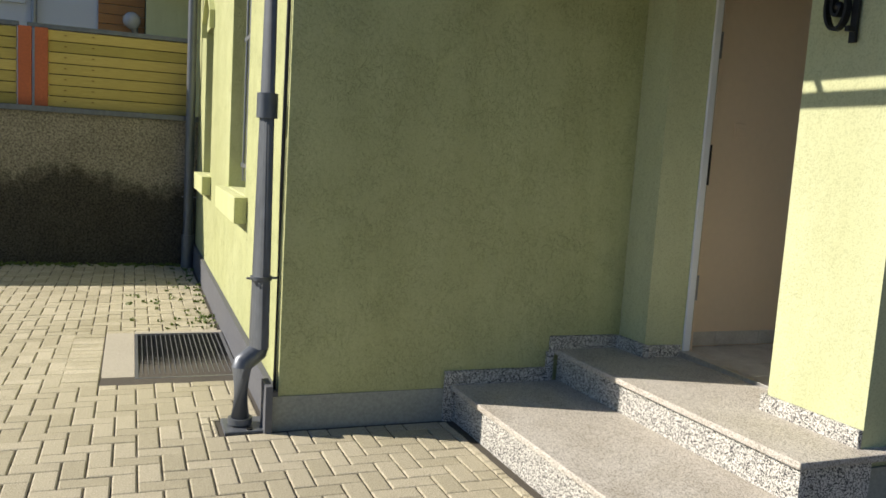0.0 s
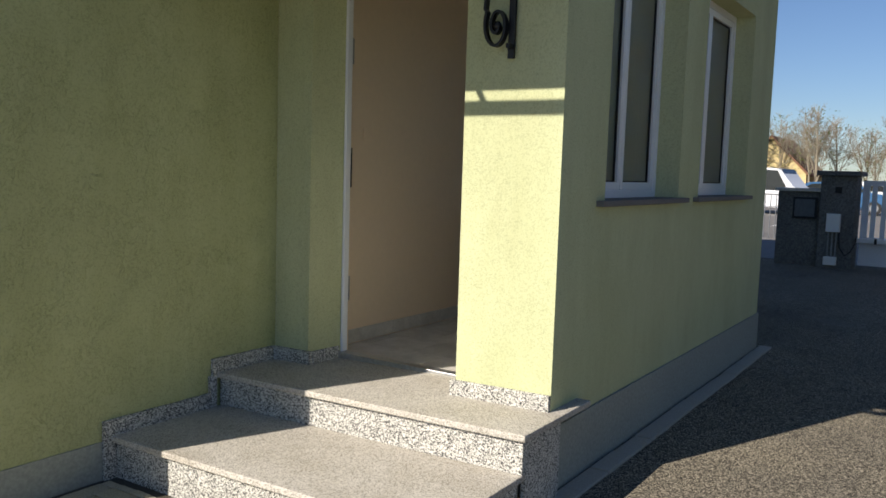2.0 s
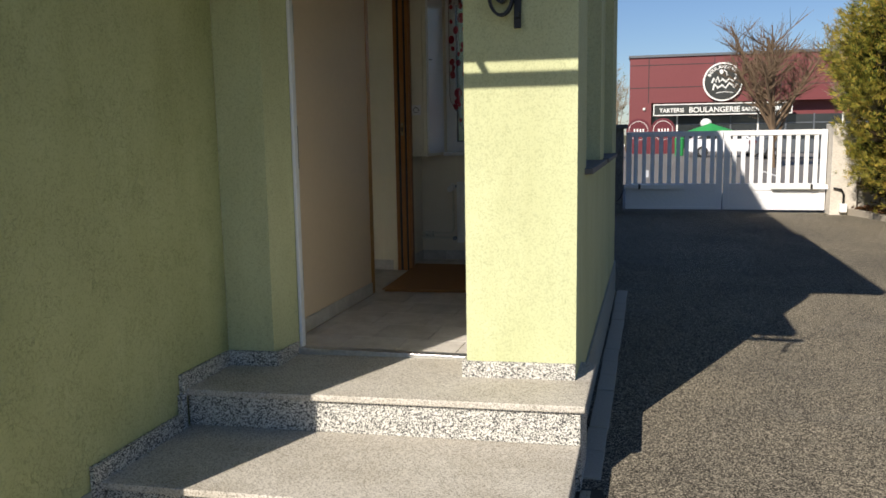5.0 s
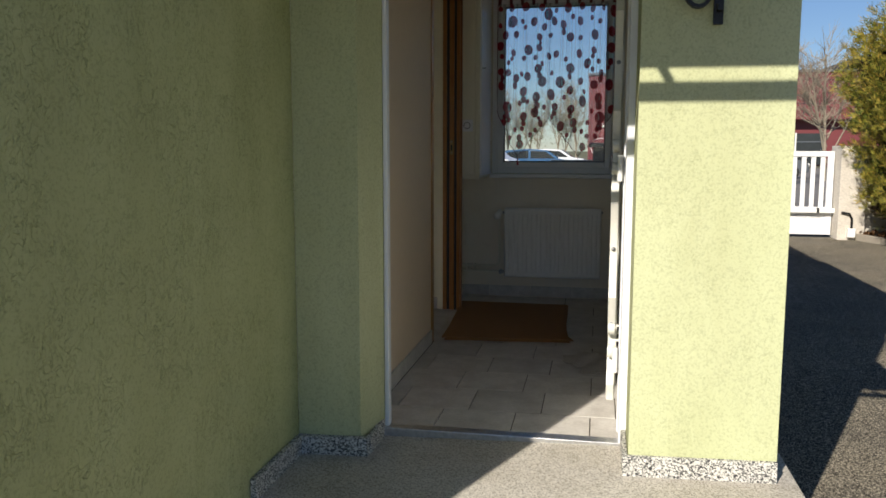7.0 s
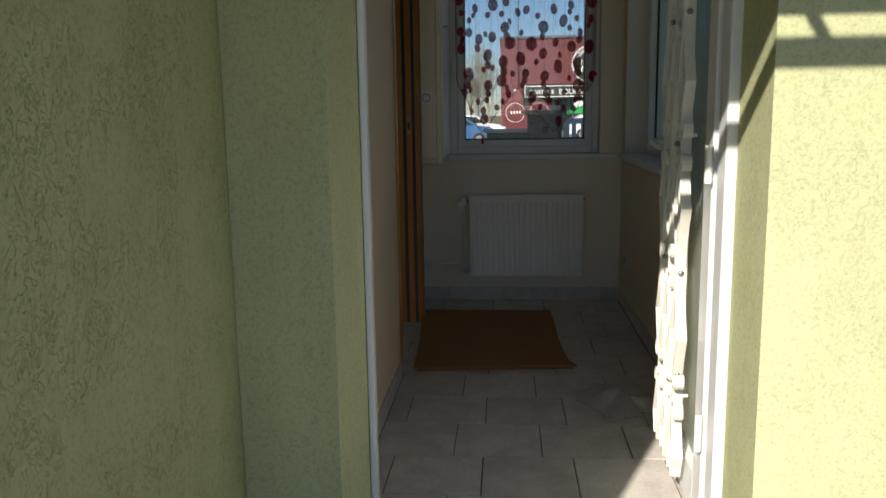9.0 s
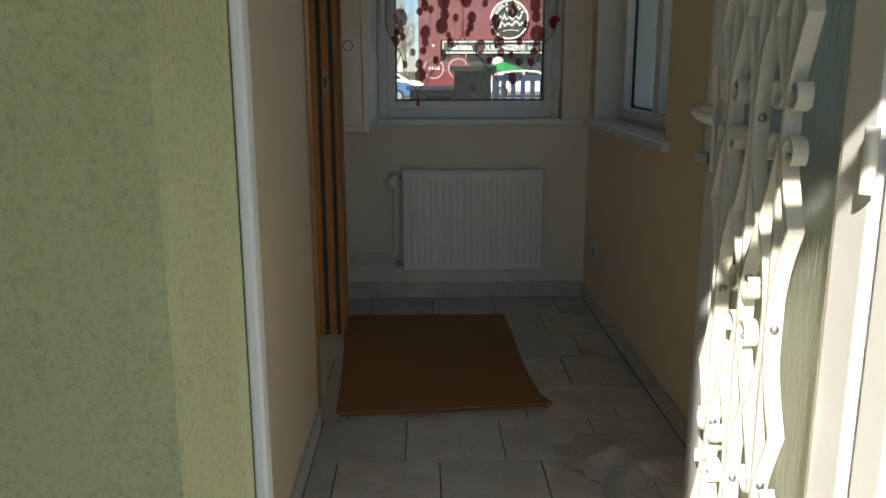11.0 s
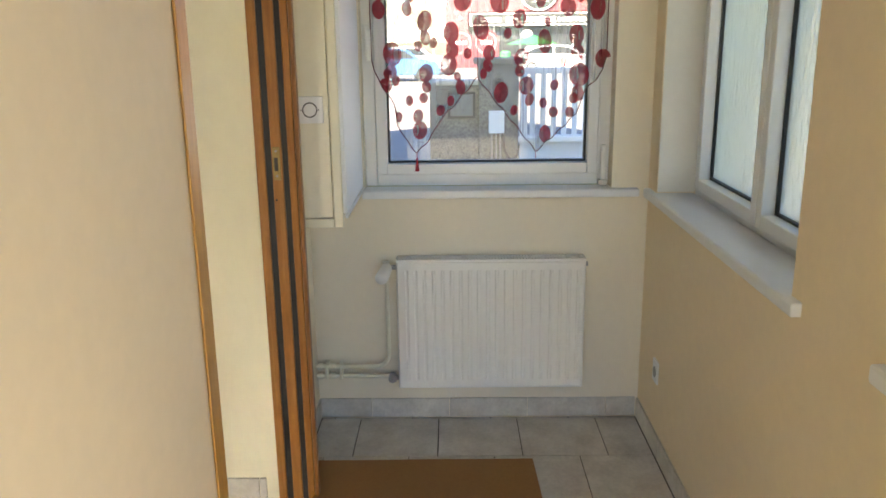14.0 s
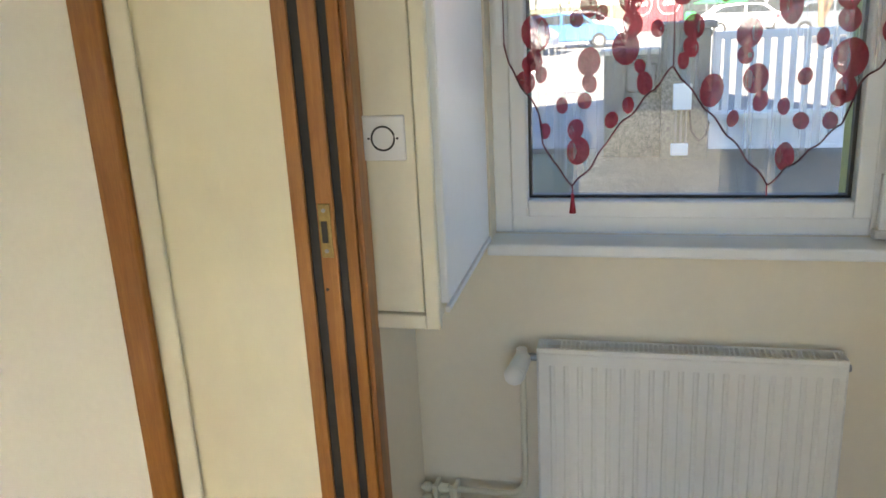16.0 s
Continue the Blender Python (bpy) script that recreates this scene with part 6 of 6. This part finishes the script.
bend = [(5.955, yp, 0.99), (5.955, yp, 0.66)] + [(5.955, yp + 0.045 * (1 - math.cos(a)), 0.66 - 0.05 * math.sin(a)) for a in (0.3, 0.7, 1.1, 1.57)] + [(5.955, 3.842, 0.610)]
part("pipe", tube(bmesh.new(), bend, 0.0085, 10), M_IVORY, pp, "", True)
part("pipe", tube(bmesh.new(), [(5.955, RY1 + 0.03, 0.568), (5.955, 3.842, 0.572)], 0.0085, 10), M_IVORY, pp, "", True)
for yy in (3.745, 3.80):
    part("clip", boxes([(5.938, yy - 0.006, 0.560, 5.992, yy + 0.006, 0.622)], 0.003), M_IVORY, pp)
for zz in (0.572, 0.610):
    part("coupling", cyl(bmesh.new(), (5.955, 3.765, zz), (5.955, 3.79, zz), 0.014, seg=10), M_IVORY, pp, "", True)
    part("coupling", cyl(bmesh.new(), (5.955, 3.815, zz), (5.955, 3.835, zz), 0.014, seg=10), M_IVORY, pp, "", True)

# ---- meter cabinet ----
cb = thing("meter_cabinet", 5.7, 3.74, 1.29, "ivory painted wall cabinet with a round dial plate", "wall cabinet")
CX, CY0, CY1 = 5.475, 3.640, 3.843
part("body", boxes([(CX, CY0 + 0.012, 1.292, 5.998, CY1, 2.86)], 0.003), M_IVORY, cb)
part("face_frame", boxes([(5.455, CY0, 1.292, 5.475, CY0 + 0.028, 2.86), (5.455, CY0 + 0.028, 1.292, 5.475, 3.80, 1.322)], 0.003), M_IVORY, cb)
part("front_panel", boxes([(5.460, CY0 + 0.031, 1.325, 5.474, 3.80, 2.84)], 0.003), M_IVORY, cb)
sd = part("side_door", boxes([(5.50, CY0 - 0.008, 1.33, 5.985, CY0 + 0.010, 2.84)], 0.004), M_WHITE, cb, "glossy white side door")
part("door_bead", boxes([(5.49, CY0 - 0.012, 1.315, 5.99, CY0 - 0.002, 1.328)], 0.003), M_WHITE, sd)
part("key", tube(bmesh.new(), [(5.52, CY0 - 0.008, 2.06), (5.52, CY0 - 0.035, 2.06)], 0.004, 6), M_STEEL, sd)
dp = part("dial_plate", boxes([(5.452, 3.686, 1.622, 5.460, 3.768, 1.704)], 0.003), M_WHITE, cb)
bm = bmesh.new()
tube(bm, [(5.451, 3.727 + 0.0215 * math.cos(a), 1.663 + 0.0215 * math.sin(a)) for a in [2 * math.pi * k / 24 for k in range(25)]], 0.0018, 5)
part("dial_ring", bm, M_DARK, dp)
for yy in (3.700, 3.754):
    part("screw", cyl(bmesh.new(), (5.4505, yy, 1.663), (5.453, yy, 1.663), 0.0022, seg=8), M_DARK, dp)

# ---- sheer curtain with printed dots ----
cu = thing("sheer_curtain", 6.03, 3.16, 1.45, "sheer white voile curtain with crimson dots and pointed hems", "curtain")
CXX = 6.030


def fold(y, z):
    return CXX + 0.005 * math.sin(y * 95) + 0.004 * math.sin(y * 41 + 1.3) + 0.003 * math.sin(y * 160 + z * 2)


HEM = [(2.722, 1.80), (2.735, 1.745), (2.80, 1.672), (2.83, 1.590), (2.90, 1.52), (2.978, 1.452), (3.04, 1.53), (3.097, 1.60), (3.15, 1.665), (3.197, 1.728), (3.26, 1.655), (3.335, 1.575), (3.38, 1.50), (3.428, 1.449), (3.475, 1.51), (3.500, 1.56), (3.505, 1.62), (3.54, 1.680), (3.578, 1.745), (3.590, 1.80)]


def hem_z(y):
    for (ya, za), (yb, zb) in zip(HEM, HEM[1:]):
        if ya <= y <= yb:
            return za + (zb - za) * (y - ya) / (yb - ya) + 0.004 * math.sin(y * 120)
    return 1.80


TOPZ = 2.575
ny, nz = 150, 30
verts, faces = [], []
for j in range(nz + 1):
    for i in range(ny + 1):
        y = 2.722 + (3.590 - 2.722) * i / ny
        z = hem_z(y) + (TOPZ - hem_z(y)) * j / nz
        verts.append((fold(y, z), y, z))
for j in range(nz):
    for i in range(ny):
        a = j * (ny + 1) + i
        faces.append((a, a + 1, a + ny + 2, a + ny + 1))
cloth = quads("cloth", verts, faces, M_VOILE, cu)
for p in cloth.data.polygons:
    p.use_smooth = True
bm = bmesh.new()
tube(bm, [(fold(2.722 + 0.868 * i / 200, 1.6) - 0.002, 2.722 + 0.868 * i / 200, hem_z(2.722 + 0.868 * i / 200)) for i in range(201)], 0.0022, 5)
part("hem", bm, M_HEM, cu)
for yy in (2.722, 3.590):
    part("side_hem", tube(bmesh.new(), [(fold(yy, 1.8), yy, 1.80), (fold(yy, 2.2), yy, 2.2), (fold(yy, 2.5), yy, TOPZ)], 0.0022, 5), M_HEM, cu)
part("centre_seam", tube(bmesh.new(), [(CXX - 0.006, 3.197, 1.73), (CXX - 0.006, 3.199, 2.1), (CXX - 0.006, 3.196, TOPZ)], 0.0018, 5), M_HEM, cu)
rng = random.Random(5)
dlist = []
tries = 0
while len(dlist) < 104 and tries < 6000:
    tries += 1
    r = rng.choice((0.02, 0.028, 0.034, 0.039, 0.044))
    y, z = rng.uniform(2.735, 3.578), rng.uniform(1.46, 2.56)
    if z - r * 0.6 < hem_z(y):
        continue
    if all((y - a) ** 2 + (z - b) ** 2 > ((r + c) * (1.18 if rng.random() > 0.12 else 0.85)) ** 2 for a, b, c in dlist):
        dlist.append((y, z, r))
for y, z, r in list(dlist):
    if rng.random() < 0.42 and z + 2 * r < 2.5 and r > 0.02:
        q = r * rng.uniform(0.6, 0.85)
        dlist.append((y + rng.uniform(-0.5, 0.5) * r, z - (r + q) * 0.88, q) if z - 2.6 * r > hem_z(y) else (y + rng.uniform(-0.5, 0.5) * r, z + (r + q) * 0.88, q))
for y, z, r in dlist:
    vs, fs = [], []
    w = rng.uniform(0.58, 0.85)
    n = 18
    tilt = rng.uniform(-0.25, 0.25)
    for k in range(n):
        a = 2 * math.pi * k / n
        dy, dz = r * w * math.cos(a), r * math.sin(a)
        yy, zz = y + dy * math.cos(tilt) - dz * math.sin(tilt), z + dy * math.sin(tilt) + dz * math.cos(tilt)
        zz = max(zz, hem_z(min(max(yy, 2.723), 3.589)) + 0.001)
        vs.append((fold(yy, zz) - 0.0022, yy, zz))
    vs.append((fold(y, z) - 0.0022, y, max(z, hem_z(y) + 0.002)))
    fs = [(k, (k + 1) % n, n) for k in range(n)]
    quads("dot", vs, fs, M_DOT, cu)
part("rod", cyl(bmesh.new(), (6.035, 2.70, 2.615), (6.035, 3.615, 2.615), 0.007, seg=8), M_WHITE_METAL, cu)
for k in range(11):
    yy = 2.735 + k * 0.084
    part("tab", boxes([(6.027, yy - 0.011, TOPZ - 0.01, 6.029, yy + 0.011, 2.622), (6.041, yy - 0.011, TOPZ - 0.01, 6.043, yy + 0.011, 2.622)]), M_HEM, cu)
for yy, zz in ((3.428, 1.449), (2.978, 1.452)):
    bm = bmesh.new()
    cyl(bm, (CXX, yy, zz + 0.002), (CXX, yy, zz - 0.028), 0.0015, seg=5)
    if yy > 3:
        cyl(bm, (CXX, yy, zz - 0.022), (CXX, yy, zz - 0.070), 0.003, 0.0085, seg=10)
        ball(bm, (CXX, yy, zz - 0.024), 0.0045, 8, 6)
    part("tassel", bm, M_TASSEL, cu, "crimson tassel")

# ---- socket on the tan wall ----
so = thing("wall_socket", 5.73, YI, 0.67, "small white wall socket", "socket")
part("plate", boxes([(5.70, YI, 0.635, 5.765, YI + 0.008, 0.72)], 0.003), M_WHITE, so)
part("insert", cyl(bmesh.new(), (5.732, YI + 0.008, 0.675), (5.732, YI + 0.0095, 0.675), 0.020, seg=16), M_STEEL, so)
sw = thing("door_chime", 3.28, 3.76, 1.62, "small flush switch plate on the peach wall", "switch")
part("plate", boxes([(3.235, 3.757, 1.575, 3.315, 3.7645, 1.655)], 0.003), M_PEACH, sw)
part("key", boxes([(3.255, 3.753, 1.60, 3.295, 3.757, 1.63)], 0.002), M_PEACH, sw)

# ---- flattened cardboard used as a mat ----
mat_t = thing("cardboard_mat", 5.05, 3.35, FLOOR, "stack of flattened brown cardboard sheets lying on the tiles", "cardboard")
for k, (dx, dy, rot) in enumerate(((0.0, 0.0, 0.0), (0.008, -0.012, 0.5), (-0.010, 0.010, -0.4))):
    out = [(4.468, 3.700)]
    out += [(4.468 + 0.065 * i / 6 + 0.004 * math.sin(i * 1.7), 3.700 - 0.735 * i / 6) for i in range(1, 6)]
    out += [(4.532, 2.958), (4.62, 2.990), (4.80, 3.005), (5.00, 3.012), (5.30, 3.012), (5.612, 3.018), (5.614, 3.40), (5.611, 3.787), (5.2, 3.745), (4.8, 3.715)]
    bm = bmesh.new()
    prism(bm, out, 2, FLOOR + 0.002 + k * 0.0075, FLOOR + 0.008 + k * 0.0075)
    bmesh.ops.transform(bm, matrix=Matrix.Translation((5.05, 3.35, 0)) @ pose(dx, dy, 0, 0, 0, rot) @ Matrix.Translation((-5.05, -3.35, 0)), verts=bm.verts)
    part("sheet", bm, M_CARDBOARD, mat_t)

# ---- crumpled floor cloth ----
fc = thing("floor_cloth", 4.10, 2.79, FLOOR, "crumpled ribbed grey-beige cloth lying by the door", "floor cloth")
verts, faces = [], []
n = 60
for j in range(n + 1):
    for i in range(n + 1):
        u, v = i / n - 0.5, j / n - 0.5
        r = math.hypot(u, v) * 2
        edge = 1.0 + 0.10 * math.sin(5 * math.atan2(v, u) + 1) + 0.06 * math.sin(11 * math.atan2(v, u))
        x, y = 0.36 * u * edge, 0.30 * v * edge
        h = 0.010 + max(0, (1 - r)) * 0.035 + 0.010 * math.sin(18 * u + 6 * v) * max(0, 1 - r * 0.6) + 0.0035 * math.sin(150 * (v + 0.25 * u)) + 0.012 * max(0, math.sin(7 * v - 4 * u + 1.0)) * (1 - min(r, 1))
        verts.append((4.11 + x * 0.93 - y * 0.36, 2.80 + y * 0.93 + x * 0.36, FLOOR + max(0.004, h)))
for j in range(n):
    for i in range(n):
        a = j * (n + 1) + i
        faces.append((a, a + 1, a + n + 2, a + n + 1))
clo = quads("cloth", verts, faces, M_CLOTH, fc)
for p in clo.data.polygons:
    p.use_smooth = True
md = clo.modifiers.new("thick", "SOLIDIFY")
md.thickness, md.offset = 0.004, -1
# ---- floor tiles of the hall, one by one ----
floor_ob = bpy.data.objects["floor"]


def cut_tile(x0, x1, y0, y1, g=0.0022):
    return boxes([(x0 + g, y0 + g, FLOOR - 0.012, x1 - g, y1 - g, FLOOR)], 0.0012)


TX, TY = 0.3055, 0.317
x1 = 5.978
rows_x = [(5.978, 5.991)]
while x1 > 2.99:
    rows_x.append((max(x1 - TX, 2.987), x1))
    x1 -= TX
for i, (xa, xb) in enumerate(rows_x):
    off = 3.041 if i % 2 == 1 else 3.148
    lim = 3.836
    y = off - 3 * TY
    while y < 5.2:
        ya, yb = max(y, 2.56), min(y + TY, lim if xa > 5.37 or xb < 4.40 else 5.0)
        if xa < 4.15:
            yb = min(yb, 3.756)
        if yb - ya > 0.012:
            t = part("tile", cut_tile(xa, xb, ya, yb), M_TILE, floor_ob)
        y += TY
        if y > 3.9 and (xa > 5.30 or xb < 4.4):
            break

# ---- herringbone pavers of the yard ----
yard = tagged(new("pavement_2"), "yellowish concrete block paving laid in herringbone", "paving", "", "structure")
bm = bmesh.new()
gv2 = {}
for x in (-8.0, XW):
    for y in (2.06, 2.2, 6.2, YB):
        gv2[x, y] = bm.verts.new((x, y, ground_z(y) - 0.007))
for ya, yb in ((2.06, 2.2), (2.2, 6.2), (6.2, YB)):
    bm.faces.new((gv2[-8.0, ya], gv2[XW, ya], gv2[XW, yb], gv2[-8.0, yb]))
v = [bm.verts.new((x, y, ground_z(y) - 0.007)) for x, y in ((XW, 2.06), (2.38, 2.06), (2.38, YS), (XW, YS))]
bm.faces.new(v)
part("joint_bed", bm, M_JOINT, yard)
PV = 0.1


def free(x0, x1, y0, y1):
    """Whether a paver fits in the yard, clear of house, steps, grate and gully."""
    if y0 < 2.07 or y1 > YB or x1 > 2.37 or x0 < -6.5:
        return False
    if x1 > XW - 0.04 and y1 > YS - 0.035:
        return False
    if x1 > 1.655 and y1 > 2.16:
        return False
    if x1 > -0.09 and y1 > 4.93 and y0 < 6.30:
        return False
    if -0.31 < (x0 + x1) / 2 < -0.09 and 4.88 < (y0 + y1) / 2 < 6.35:
        return False
    if x1 > 0.50 and y1 > 3.92 and y0 < 4.15:
        return False
    return True


def paver_verts(x0, x1, y0, y1, dz):
    g, b = 0.0036, 0.006
    z = ground_z((y0 + y1) / 2) + dz
    lo, md, hi = z - 0.02, z - b * 0.6, z
    out = []
    for zz, o in ((lo, g), (md, g), (hi, g + b)):
        out += [(x0 + o, y0 + o, zz), (x1 - o, y0 + o, zz), (x1 - o, y1 - o, zz), (x0 + o, y1 - o, zz)]
    return out


PF = [(0, 1, 5, 4), (1, 2, 6, 5), (2, 3, 7, 6), (3, 0, 4, 7), (4, 5, 9, 8), (5, 6, 10, 9), (6, 7, 11, 10), (7, 4, 8, 11), (8, 9, 10, 11)]
cells = []
for i in range(-70, 27):
    for j in range(19, 100):
        k = (i - j) % 4
        x, y = i * PV + 0.005, j * PV + 0.005
        if k == 0:
            cells.append((x, x + 2 * PV, y, y + PV))
        elif k == 3:
            cells.append((x, x + PV, y, y + 2 * PV))
whole = [c for c in cells if free(*c)]
cut = []


def split(c, depth):
    """Cut pavers along walls, steps and the grate into the pieces that fit."""
    x0, x1, y0, y1 = c
    if free(*c):
        cut.append(c)
    elif depth:
        if x1 - x0 >= y1 - y0:
            xm = (x0 + x1) / 2
            split((x0, xm, y0, y1), depth - 1), split((xm, x1, y0, y1), depth - 1)
        else:
            ym = (y0 + y1) / 2
            split((x0, x1, y0, ym), depth - 1), split((x0, x1, ym, y1), depth - 1)


for c in cells:
    if not free(*c):
        split(c, 4)
cells = whole
for k in range(14):
    cut.append((-0.305, -0.095, 4.90 + k * 0.1, 5.0 + k * 0.1))
near = sorted(cells, key=lambda c: math.hypot((c[0] + c[1]) / 2 - 0.45, ((c[2] + c[3]) / 2 - 3.4) * 0.9))
rng = random.Random(11)


def unit(w, h):
    me = bpy.data.meshes.new("paver")
    g, b = 0.0036, 0.006
    out = []
    for zz, o in ((-0.02, g), (-b * 0.6, g), (0.0, g + b)):
        out += [(o, o, zz), (w - o, o, zz), (w - o, h - o, zz), (o, h - o, zz)]
    me.from_pydata(out, [], PF)
    me.materials.append(M_PAVER)
    return me


MU = {(2, 1): unit(2 * PV, PV), (1, 2): unit(PV, 2 * PV)}
for c in near[:300]:
    key = (round((c[1] - c[0]) / PV), round((c[3] - c[2]) / PV))
    share("paver", MU[key], yard, pose(c[0], c[2], ground_z((c[2] + c[3]) / 2) + rng.uniform(-0.0015, 0.002), rng.uniform(-0.15, 0.15), rng.uniform(-0.15, 0.15), 0))
verts, faces = [], []
for c in near[300:] + cut:
    n = len(verts)
    verts += paver_verts(*c, rng.uniform(-0.002, 0.002))
    faces += [tuple(n + q for q in f) for f in PF]
rest = quads("paver_field", verts, faces, M_PAVER_REST, yard)
rest["kind"] = "stuff"
